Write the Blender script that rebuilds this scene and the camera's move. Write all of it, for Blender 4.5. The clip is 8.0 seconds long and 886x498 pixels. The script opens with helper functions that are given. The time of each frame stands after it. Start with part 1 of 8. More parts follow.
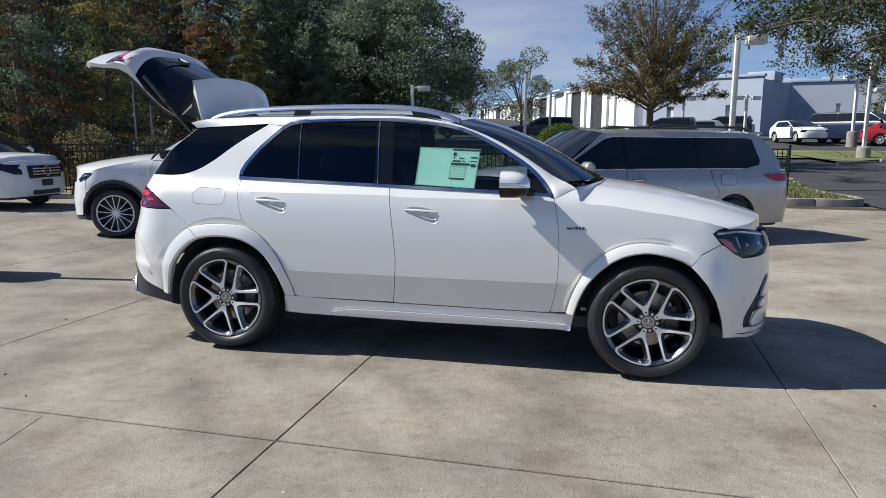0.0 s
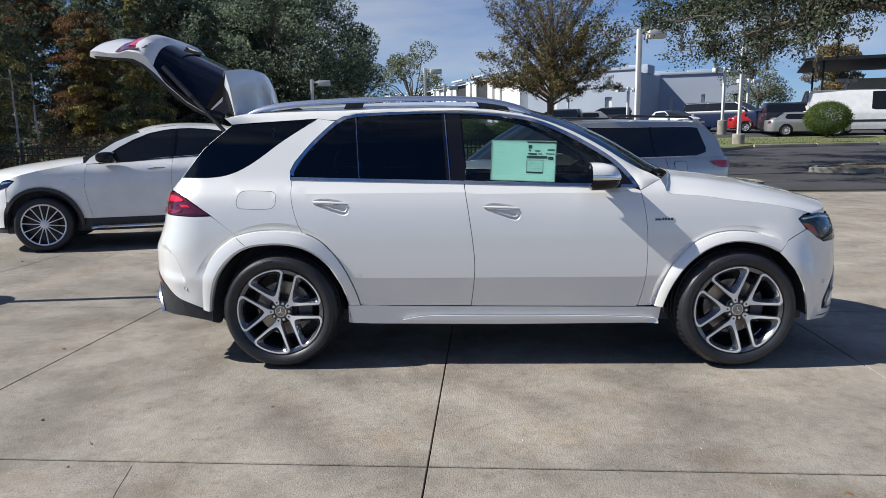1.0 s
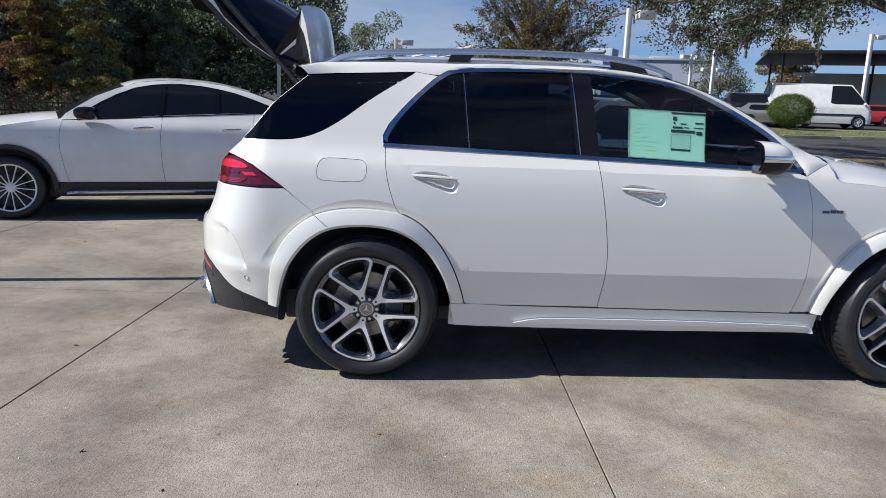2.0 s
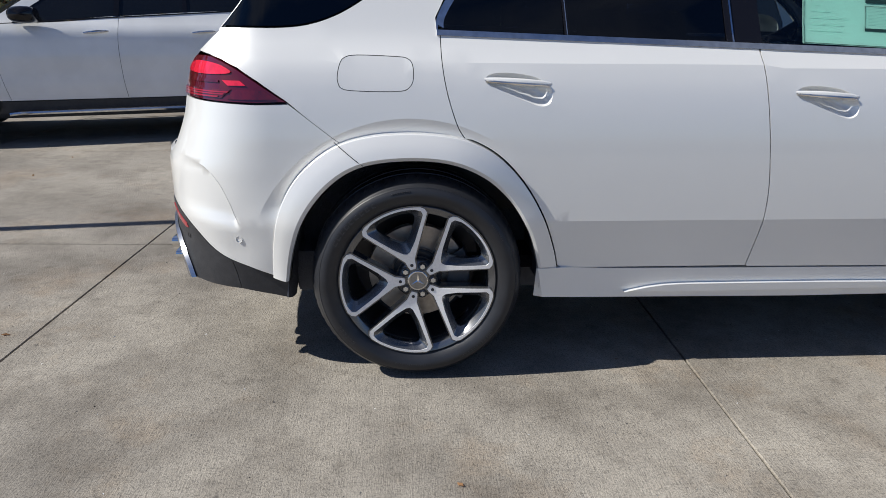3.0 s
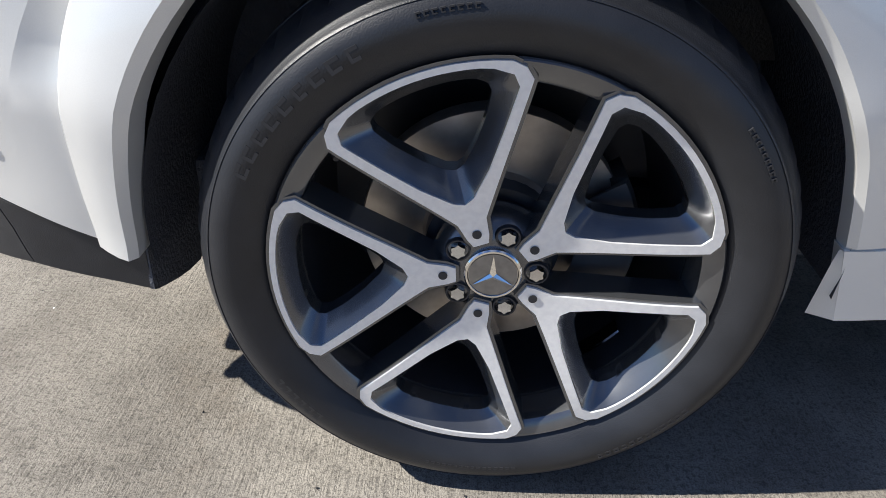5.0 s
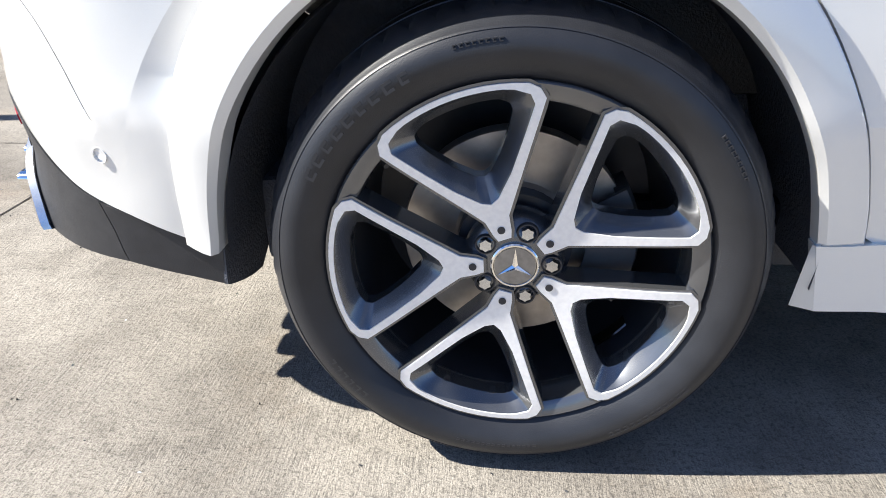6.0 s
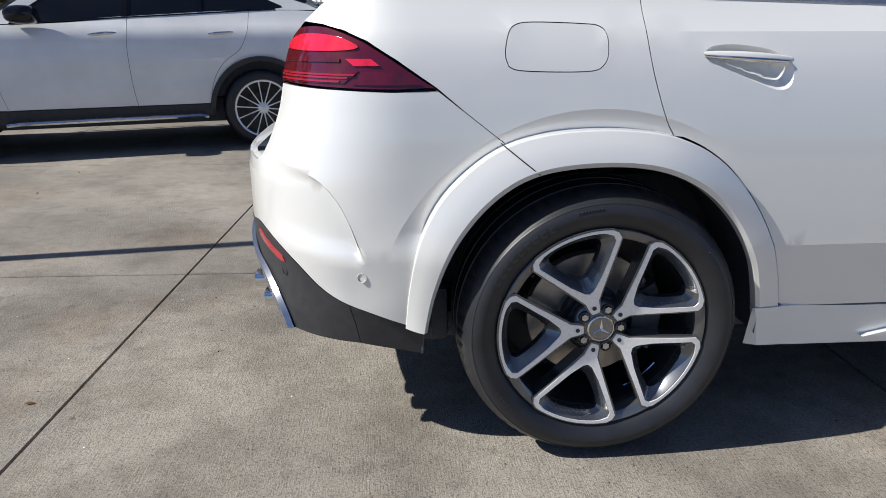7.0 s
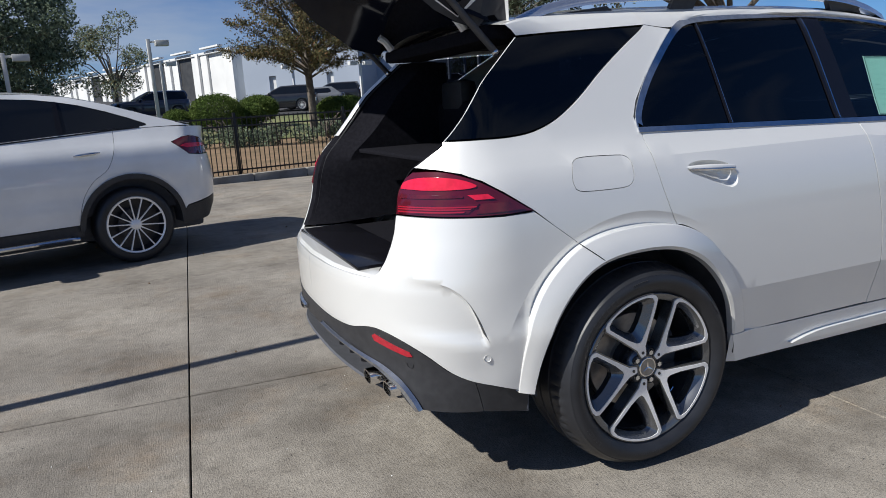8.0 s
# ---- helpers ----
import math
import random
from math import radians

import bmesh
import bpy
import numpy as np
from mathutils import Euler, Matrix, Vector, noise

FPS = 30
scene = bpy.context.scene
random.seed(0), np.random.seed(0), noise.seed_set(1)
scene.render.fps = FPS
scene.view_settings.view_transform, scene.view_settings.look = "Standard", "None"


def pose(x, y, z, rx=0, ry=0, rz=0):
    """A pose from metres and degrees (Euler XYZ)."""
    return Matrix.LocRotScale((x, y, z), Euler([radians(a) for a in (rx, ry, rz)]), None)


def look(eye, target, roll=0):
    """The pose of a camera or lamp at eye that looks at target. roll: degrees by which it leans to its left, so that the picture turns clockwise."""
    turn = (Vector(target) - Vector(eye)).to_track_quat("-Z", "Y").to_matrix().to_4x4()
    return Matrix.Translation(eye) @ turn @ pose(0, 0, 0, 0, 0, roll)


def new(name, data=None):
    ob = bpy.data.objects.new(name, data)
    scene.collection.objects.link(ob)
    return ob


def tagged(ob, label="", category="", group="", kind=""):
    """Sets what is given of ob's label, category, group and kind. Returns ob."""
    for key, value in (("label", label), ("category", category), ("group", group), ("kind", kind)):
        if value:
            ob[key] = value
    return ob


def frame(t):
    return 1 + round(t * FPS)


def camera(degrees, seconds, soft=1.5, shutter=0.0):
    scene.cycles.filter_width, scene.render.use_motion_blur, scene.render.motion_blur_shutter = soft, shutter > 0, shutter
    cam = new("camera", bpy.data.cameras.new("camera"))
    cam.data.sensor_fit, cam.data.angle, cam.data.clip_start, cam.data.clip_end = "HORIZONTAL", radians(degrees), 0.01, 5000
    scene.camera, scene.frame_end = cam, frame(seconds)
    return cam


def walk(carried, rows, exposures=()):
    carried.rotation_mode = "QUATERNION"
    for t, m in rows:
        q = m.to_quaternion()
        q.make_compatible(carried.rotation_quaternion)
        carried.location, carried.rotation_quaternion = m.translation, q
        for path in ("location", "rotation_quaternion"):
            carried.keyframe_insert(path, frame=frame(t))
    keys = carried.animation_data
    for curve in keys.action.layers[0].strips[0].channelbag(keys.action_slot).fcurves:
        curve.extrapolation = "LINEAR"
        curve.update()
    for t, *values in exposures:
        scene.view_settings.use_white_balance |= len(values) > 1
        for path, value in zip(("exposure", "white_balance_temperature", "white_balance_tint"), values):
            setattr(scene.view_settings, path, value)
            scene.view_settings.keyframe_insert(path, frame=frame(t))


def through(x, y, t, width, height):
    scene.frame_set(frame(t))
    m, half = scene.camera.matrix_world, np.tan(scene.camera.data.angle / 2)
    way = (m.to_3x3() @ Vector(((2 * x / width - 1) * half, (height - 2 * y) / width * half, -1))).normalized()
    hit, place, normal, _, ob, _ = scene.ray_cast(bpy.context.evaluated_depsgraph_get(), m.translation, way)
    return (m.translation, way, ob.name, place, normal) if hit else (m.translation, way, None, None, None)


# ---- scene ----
# the camera and its walk
cam = camera(65.7, 8.0, soft=0.6, shutter=0.06)
PATH = [
    (0, (2.604, -5.435, 1.535), (2.19, -3.504, 1.221), 0.4),
    (0.5, (1.921, -5.434, 1.533), (1.651, -3.477, 1.219), -0.5),
    (1, (1.254, -5.336, 1.526), (1.181, -3.365, 1.197), -0.8),
    (1.5, (0.691, -5.004, 1.479), (0.741, -3.042, 1.095), 1.1),
    (2, (0.253, -4.513, 1.436), (0.337, -2.554, 1.043), 1.9),
    (2.2, (0.145, -4.265, 1.426), (0.262, -2.326, 0.951), 1.2),
    (3.3, (-0.075, -2.934, 1.234), (0.036, -1.059, 0.549), 0.2),
    (3.5, (-0.071, -2.681, 1.18), (0.001, -0.823, 0.444), 0.5),
    (4, (-0.095, -2.16, 1.067), (-0.069, -0.372, 0.171), -0.1),
    (4.5, (-0.069, -1.792, 0.957), (-0.046, -0.081, -0.079), 0.5),
    (4.7, (-0.04, -1.671, 0.922), (-0.093, 0.013, -0.156), 0.2),
    (5.8, (-0.03, -1.706, 0.85), (-0.11, 0.027, -0.146), 0.6),
    (6, (-0.032, -1.868, 0.885), (-0.176, -0.095, -0.031), -0.7),
    (6.5, (-0.213, -2.256, 1.006), (-0.181, -0.39, 0.286), 1.5),
    (7, (-0.573, -2.615, 1.165), (-0.412, -0.719, 0.549), -0.1),
    (7.5, (-1.044, -2.854, 1.279), (-0.538, -0.997, 0.735), -1.2),
    (8, (-1.61, -2.885, 1.391), (-0.857, -1.079, 0.976), -3.5),
]
LIFT = Vector((0, 0, 0.015))                      # the heights above are taken from the wheel hubs
walk(cam, [(t, look(Vector(eye) + LIFT, Vector(target) + LIFT, roll)) for t, eye, target, roll in PATH],
     exposures=((0.0, 0.50, 6040, 12), (2.2, 0.46, 6040, 12), (3.4, 0.38, 6040, 12), (4.0, 0.42, 6040, 12), (4.7, 0.54, 6030, 12), (5.8, 1.52, 6100, 12), (6.0, 1.43, 6100, 12), (6.2, 1.00, 6090, 12), (6.5, 0.72, 6080, 12), (7.0, 0.46, 6060, 12), (8.0, 0.22, 5960, 12)))

# ---- daylight ----
SUN_EL, SUN_TO = 42.5, (0.9925, 0.1219)          # height in degrees; the way in which shadows fall
sun_from = Vector((-SUN_TO[0] * math.cos(radians(SUN_EL)), -SUN_TO[1] * math.cos(radians(SUN_EL)), math.sin(radians(SUN_EL))))
world = bpy.data.worlds.new("world")
scene.world = world
world.use_nodes = True
wn, wl = world.node_tree.nodes, world.node_tree.links
wn.clear()
sky = wn.new("ShaderNodeTexSky")
sky.sky_type, sky.sun_disc = "NISHITA", False
sky.sun_elevation, sky.sun_rotation = radians(SUN_EL), math.atan2(-SUN_TO[0], -SUN_TO[1]) % (2 * math.pi)
sky.air_density, sky.dust_density, sky.ozone_density = 0.8, 0.1, 3.0
coord = wn.new("ShaderNodeTexCoord")
stretch = wn.new("ShaderNodeMapping")
stretch.inputs["Scale"].default_value = (1.0, 1.0, 4.5)
cloud = wn.new("ShaderNodeTexNoise")
cloud.inputs["Scale"].default_value, cloud.inputs["Detail"].default_value, cloud.inputs["Roughness"].default_value = 1.7, 7.0, 0.55
ramp = wn.new("ShaderNodeMapRange")
ramp.inputs["From Min"].default_value, ramp.inputs["From Max"].default_value = 0.46, 0.74
ramp.inputs["To Max"].default_value = 0.62
veil = wn.new("ShaderNodeMixRGB")
veil.inputs["Color2"].default_value = (9.0, 9.0, 8.6, 1)
back = wn.new("ShaderNodeBackground")
back.inputs["Strength"].default_value = 0.052
wout = wn.new("ShaderNodeOutputWorld")
wl.new(coord.outputs["Generated"], stretch.inputs["Vector"])
wl.new(stretch.outputs["Vector"], cloud.inputs["Vector"])
wl.new(cloud.outputs["Fac"], ramp.inputs["Value"])
wl.new(ramp.outputs["Result"], veil.inputs["Fac"])
deep = wn.new("ShaderNodeMixRGB")                 # a clear, deep blue autumn sky
deep.blend_type = "MULTIPLY"
deep.inputs["Fac"].default_value, deep.inputs["Color2"].default_value = 1.0, (0.62, 0.90, 1.22, 1)
wl.new(sky.outputs["Color"], deep.inputs["Color1"])
wl.new(deep.outputs["Color"], veil.inputs["Color1"])
wl.new(veil.outputs["Color"], back.inputs["Color"])
wl.new(back.outputs["Background"], wout.inputs["Surface"])
sun_data = bpy.data.lights.new("sun", "SUN")
sun_data.energy, sun_data.angle, sun_data.color = 4.9, radians(0.55), (1.0, 0.94, 0.81)
sun = new("sun", sun_data)
sun.matrix_world = look(sun_from * 60, (0, 0, 0))

# ---- materials ----
def material(name, colour, rough=0.5, metal=0.0, other=None, scale=6.0, detail=5.0, spread=(0.35, 0.65), bump=0.0, bump_scale=60.0,
             coat=0.0, coat_rough=0.03, rough_var=0.0, random_mix=0.0, island=False, spec=0.5):
    m = bpy.data.materials.new(name)
    m.use_nodes = True
    n, l = m.node_tree.nodes, m.node_tree.links
    b = n["Principled BSDF"]
    b.inputs["Base Color"].default_value = (*colour, 1)
    b.inputs["Roughness"].default_value, b.inputs["Metallic"].default_value = rough, metal
    b.inputs["Coat Weight"].default_value, b.inputs["Coat Roughness"].default_value = coat, coat_rough
    b.inputs["Specular IOR Level"].default_value = spec
    tc = n.new("ShaderNodeTexCoord")
    if other:
        nz = n.new("ShaderNodeTexNoise")
        nz.inputs["Scale"].default_value, nz.inputs["Detail"].default_value = scale, detail
        mr = n.new("ShaderNodeMapRange")
        mr.inputs["From Min"].default_value, mr.inputs["From Max"].default_value = spread
        mix = n.new("ShaderNodeMixRGB")
        mix.inputs["Color1"].default_value, mix.inputs["Color2"].default_value = (*colour, 1), (*other, 1)
        l.new(tc.outputs["Object"], nz.inputs["Vector"])
        l.new(nz.outputs["Fac"], mr.inputs["Value"])
        l.new(mr.outputs["Result"], mix.inputs["Fac"])
        out = mix.outputs["Color"]
        if random_mix:
            if island:
                rnd = n.new("ShaderNodeNewGeometry").outputs["Random Per Island"]
            else:
                rnd = n.new("ShaderNodeObjectInfo").outputs["Random"]
            hsv = n.new("ShaderNodeHueSaturation")
            vr = n.new("ShaderNodeMapRange")
            vr.inputs["To Min"].default_value, vr.inputs["To Max"].default_value = 1 - random_mix, 1 + random_mix
            l.new(rnd, vr.inputs["Value"])
            l.new(vr.outputs["Result"], hsv.inputs["Value"])
            l.new(out, hsv.inputs["Color"])
            out = hsv.outputs["Color"]
        l.new(out, b.inputs["Base Color"])
        if rough_var:
            rr = n.new("ShaderNodeMapRange")
            rr.inputs["To Min"].default_value, rr.inputs["To Max"].default_value = rough - rough_var, rough + rough_var
            l.new(nz.outputs["Fac"], rr.inputs["Value"])
            l.new(rr.outputs["Result"], b.inputs["Roughness"])
    if bump:
        bn = n.new("ShaderNodeTexNoise")
        bn.inputs["Scale"].default_value, bn.inputs["Detail"].default_value = bump_scale, 4.0
        bp = n.new("ShaderNodeBump")
        bp.inputs["Strength"].default_value, bp.inputs["Distance"].default_value = bump, 0.01
        l.new(tc.outputs["Object"], bn.inputs["Vector"])
        l.new(bn.outputs["Fac"], bp.inputs["Height"])
        l.new(bp.outputs["Normal"], b.inputs["Normal"])
    return m


def glass(name, tint, gloss=1.0, rough=0.0):
    """A tinted pane: what passes through takes the tint; the surface mirrors by Fresnel."""
    m = bpy.data.materials.new(name)
    m.use_nodes = True
    n, l = m.node_tree.nodes, m.node_tree.links
    n.clear()
    tr, gl, fr, mx, out = (n.new("ShaderNode" + k) for k in ("BsdfTransparent", "BsdfGlossy", "Fresnel", "MixShader", "OutputMaterial"))
    tr.inputs["Color"].default_value = (*tint, 1)
    gl.inputs["Roughness"].default_value = rough
    gl.inputs["Color"].default_value = (gloss, gloss, gloss, 1)
    fr.inputs["IOR"].default_value = 1.5
    l.new(fr.outputs["Fac"], mx.inputs["Fac"])
    l.new(tr.outputs["BSDF"], mx.inputs[1])
    l.new(gl.outputs["BSDF"], mx.inputs[2])
    l.new(mx.outputs["Shader"], out.inputs["Surface"])
    return m


def concrete_material():
    m = bpy.data.materials.new("concrete")
    m.use_nodes = True
    n, l = m.node_tree.nodes, m.node_tree.links
    b = n["Principled BSDF"]
    tc, geo, info = n.new("ShaderNodeTexCoord"), n.new("ShaderNodeNewGeometry"), n.new("ShaderNodeObjectInfo")

    def noise_at(scale, detail=6.0, rough=0.6, stretch=None):
        nz = n.new("ShaderNodeTexNoise")
        nz.inputs["Scale"].default_value, nz.inputs["Detail"].default_value, nz.inputs["Roughness"].default_value = scale, detail, rough
        if stretch:
            mp = n.new("ShaderNodeMapping")
            mp.inputs["Scale"].default_value = stretch
            l.new(geo.outputs["Position"], mp.inputs["Vector"])
            l.new(mp.outputs["Vector"], nz.inputs["Vector"])
        else:
            l.new(geo.outputs["Position"], nz.inputs["Vector"])
        return nz.outputs["Fac"]

    def ranged(v, a, b2, lo, hi):
        mr = n.new("ShaderNodeMapRange")
        mr.inputs["From Min"].default_value, mr.inputs["From Max"].default_value = a, b2
        mr.inputs["To Min"].default_value, mr.inputs["To Max"].default_value = lo, hi
        l.new(v, mr.inputs["Value"])
        return mr.outputs["Result"]

    def mixed(fac, c1, c2, mode="MIX"):
        mx = n.new("ShaderNodeMixRGB")
        mx.blend_type = mode
        for sock, v in ((mx.inputs["Fac"], fac), (mx.inputs["Color1"], c1), (mx.inputs["Color2"], c2)):
            if isinstance(v, (tuple, float)):
                sock.default_value = v
            else:
                l.new(v, sock)
        return mx.outputs["Color"]

    # cream paste, dark pits, pale sand, broom marks
    grain = noise_at(110.0, 3.0, 0.7)
    fine = noise_at(300.0, 2.0, 0.6)
    base = mixed(ranged(noise_at(14.0, 5.0, 0.7), 0.35, 0.68, 0.0, 1.0), (0.51, 0.463, 0.385, 1), (0.39, 0.355, 0.298, 1))
    base = mixed(ranged(grain, 0.52, 0.62, 0.0, 0.62), base, (0.10, 0.09, 0.075, 1))
    base = mixed(ranged(fine, 0.50, 0.60, 0.0, 0.55), base, (0.13, 0.115, 0.095, 1))
    base = mixed(ranged(noise_at(420.0, 2.0, 0.6), 0.5, 0.72, 0.0, 0.5), base, (0.66, 0.60, 0.50, 1))
    broom = noise_at(1.0, 4.0, 0.7, (190.0, 17.0, 1.0))
    base = mixed(ranged(broom, 0.52, 0.66, 0.0, 0.30), base, (0.17, 0.15, 0.125, 1))
    # weathering: grey blotches, brown stains, small dark spots
    base = mixed(ranged(noise_at(0.55, 5.0), 0.36, 0.66, 0.0, 0.90), base, (0.64, 0.64, 0.655, 1), "MULTIPLY")
    base = mixed(ranged(noise_at(1.05, 3.0, 0.5), 0.44, 0.62, 0.0, 0.55), base, (0.72, 0.71, 0.70, 1), "MULTIPLY")
    base = mixed(ranged(noise_at(2.3, 8.0, 0.68), 0.45, 0.66, 0.0, 0.80), base, (0.62, 0.60, 0.58, 1), "MULTIPLY")
    base = mixed(ranged(noise_at(1.3, 6.0, 0.7), 0.52, 0.70, 0.0, 0.8), base, (0.93, 0.80, 0.67, 1), "MULTIPLY")
    base = mixed(ranged(noise_at(7.0, 6.0, 0.75), 0.56, 0.70, 0.0, 0.50), base, (0.60, 0.58, 0.56, 1), "MULTIPLY")
    base = mixed(ranged(noise_at(36.0, 7.0, 0.88), 0.55, 0.66, 0.0, 0.75), base, (0.14, 0.125, 0.105, 1))
    base = mixed(ranged(noise_at(27.0, 7.0, 0.90), 0.60, 0.70, 0.0, 0.6), base, (0.60, 0.55, 0.46, 1))
    base = mixed(ranged(noise_at(1.0, 4.0, 0.7, (26.0, 0.9, 1.0)), 0.66, 0.70, 0.0, 0.35), base, (0.16, 0.145, 0.12, 1))
    # the slabs towards the tail of the car are older and greyer, with a ragged border
    split = n.new("ShaderNodeSeparateXYZ")
    l.new(geo.outputs["Position"], split.inputs["Vector"])
    ragged = n.new("ShaderNodeMath")
    ragged.operation = "MULTIPLY_ADD"
    l.new(noise_at(0.9, 4.0, 0.6), ragged.inputs[0])
    ragged.inputs[1].default_value = 2.4
    l.new(split.outputs["X"], ragged.inputs[2])
    base = mixed(ranged(ragged.outputs["Value"], 0.0, 2.2, 1.0, 0.0), base, (0.83, 0.83, 0.84, 1), "MULTIPLY")
    spot = noise_at(9.0, 2.0, 0.4)
    base = mixed(ranged(spot, 0.755, 0.775, 0.0, 0.7), base, (0.10, 0.09, 0.075, 1))
    hsv = n.new("ShaderNodeHueSaturation")
    l.new(ranged(info.outputs["Random"], 0, 1, 0.85, 0.95), hsv.inputs["Value"])
    l.new(base, hsv.inputs["Color"])
    l.new(hsv.outputs["Color"], b.inputs["Base Color"])
    b.inputs["Roughness"].default_value = 0.88
    bp = n.new("ShaderNodeBump")
    bp.inputs["Strength"].default_value, bp.inputs["Distance"].default_value = 0.6, 0.005
    add = n.new("ShaderNodeMath")
    l.new(grain, add.inputs[0])
    l.new(broom, add.inputs[1])
    l.new(add.outputs["Value"], bp.inputs["Height"])
    l.new(bp.outputs["Normal"], b.inputs["Normal"])
    return m


PEARL = material("pearl_white_paint", (0.79, 0.785, 0.76), 0.34, 0.14, (0.76, 0.755, 0.73), 900.0, 2.0, coat=1.0, coat_rough=0.02, spec=0.6)
PAINT_W = material("white_paint", (0.82, 0.82, 0.81), 0.35, 0.0, (0.74, 0.74, 0.73), 3.0, coat=1.0)
PAINT_S = material("silver_paint", (0.45, 0.445, 0.43), 0.30, 0.55, (0.40, 0.395, 0.38), 4.0, coat=0.8)
PAINT_BLACK = material("black_paint", (0.012, 0.012, 0.015), 0.3, 0.0, (0.02, 0.02, 0.022), 4.0, coat=1.0)
PAINT_RED = material("red_paint", (0.45, 0.02, 0.02), 0.3, 0.0, (0.38, 0.02, 0.02), 4.0, coat=1.0)
PAINT_BLUE = material("blue_paint", (0.014, 0.024, 0.065), 0.3, 0.0, (0.010, 0.020, 0.055), 4.0, coat=1.0)
PAINT_GREY = material("grey_paint", (0.22, 0.23, 0.24), 0.3, 0.3, (0.2, 0.2, 0.21), 4.0, coat=1.0)
PLASTIC = material("black_plastic", (0.026, 0.026, 0.029), 0.5, 0.0, (0.036, 0.036, 0.039), 30.0, bump=0.15, bump_scale=700.0)
GLOSS_BLACK = material("gloss_black_trim", (0.008, 0.008, 0.011), 0.10, spec=0.35)
CARPET = material("black_carpet", (0.009, 0.009, 0.012), 0.95, 0.0, (0.014, 0.014, 0.018), 60.0, bump=0.4, bump_scale=400.0, spec=0.06)
LINER = material("arch_liner", (0.080, 0.084, 0.098), 0.85, 0.0, (0.095, 0.099, 0.115), 30.0, bump=0.5, bump_scale=160.0)
LEATHER = material("black_leather", (0.025, 0.024, 0.024), 0.45, 0.0, (0.035, 0.034, 0.033), 12.0, bump=0.3, bump_scale=220.0)
CHROME = material("chrome", (0.84, 0.82, 0.79), 0.10, 1.0)
SATIN = material("satin_aluminium", (0.70, 0.72, 0.76), 0.09, 1.0, (0.55, 0.57, 0.6), 40.0)
RAIL = material("brushed_rail", (0.84, 0.86, 0.90), 0.22, 0.92, (0.78, 0.80, 0.84), 40.0)
BEZEL = material("brushed_bezel", (0.52, 0.53, 0.55), 0.26, 0.95, (0.44, 0.45, 0.47), 60.0)
MACHINED = material("machined_alloy", (0.92, 0.92, 0.92), 0.30, 0.35, (0.85, 0.85, 0.86), 120.0, 3.0, bump=0.06, bump_scale=900.0)
RIM_GREY = material("dark_grey_alloy", (0.135, 0.139, 0.150), 0.27, 0.75, (0.155, 0.159, 0.168), 20.0, coat=0.7, coat_rough=0.1)
RIM_BLACK = material("barrel_black", (0.030, 0.031, 0.036), 0.35, 0.2, (0.040, 0.041, 0.048), 20.0)
DISC = material("brake_disc_steel", (0.58, 0.53, 0.47), 0.42, 0.8, (0.44, 0.39, 0.34), 30.0)
RUBBER = material("tyre_rubber", (0.0165, 0.0175, 0.0210), 0.40, 0.0, (0.023, 0.0243, 0.029), 14.0, bump=0.10, bump_scale=500.0, spec=0.45)
TYRE_MARK = material("raised_rubber_mark", (0.030, 0.031, 0.036), 0.40)
RED_LENS = material("red_lamp_lens", (0.12, 0.005, 0.012), 0.10, 0.0, (0.07, 0.004, 0.009), 30.0, coat=1.0)
RED_BRIGHT = material("bright_red_lens", (0.74, 0.018, 0.05), 0.10, 0.0, (0.60, 0.012, 0.035), 40.0, coat=1.0)
LENS_LINE = material("red_lens_line", (0.34, 0.010, 0.024), 0.12, coat=1.0)
DARK_LENS = material("smoked_red_lens", (0.09, 0.004, 0.011), 0.10, coat=1.0)
REFLECT_RED = material("red_reflector", (0.46, 0.012, 0.030), 0.16, 0.0, (0.36, 0.010, 0.022), 60.0, coat=0.8)
AMBER = material("amber_reflector", (0.95, 0.17, 0.02), 0.2, coat=1.0)
LIGHT_GUIDE = material("clear_light_guide", (0.88, 0.90, 0.92), 0.25, coat=0.5)
LAMP_CLEAR = glass("clear_lamp_cover", (0.9, 0.92, 0.95))
GLASS_DARK = glass("privacy_glass", (0.035, 0.042, 0.06))
GLASS_FRONT = glass("light_tinted_glass", (0.60, 0.67, 0.66))
GLASS_GATE = material("dark_gate_glass", (0.006, 0.008, 0.016), 0.08, spec=0.30)
GLASS_CLEAR = glass("windscreen_glass", (0.62, 0.70, 0.70))
GLASS_FAR = material("dark_car_glass", (0.008, 0.010, 0.014), 0.05, spec=0.4)
CONCRETE = concrete_material()
KERB = material("kerb_concrete", (0.36, 0.34, 0.30), 0.9, 0.0, (0.22, 0.20, 0.17), 3.0, 8.0, bump=0.5, bump_scale=40.0, random_mix=0.12)
JOINT = material("joint_dirt", (0.035, 0.030, 0.025), 0.95, 0.0, (0.06, 0.05, 0.04), 5.0)
ASPHALT = material("asphalt", (0.052, 0.052, 0.056), 0.9, 0.0, (0.034, 0.034, 0.037), 0.7, 10.0, bump=0.4, bump_scale=60.0)
EARTH = material("ground_cover", (0.085, 0.095, 0.035), 0.95, 0.0, (0.14, 0.105, 0.055), 0.22, 9.0, bump=0.6, bump_scale=8.0)
DRY = material("dry_leaf_litter", (0.26, 0.17, 0.10), 0.95, 0.0, (0.16, 0.115, 0.06), 1.6, 9.0, bump=0.7, bump_scale=18.0)
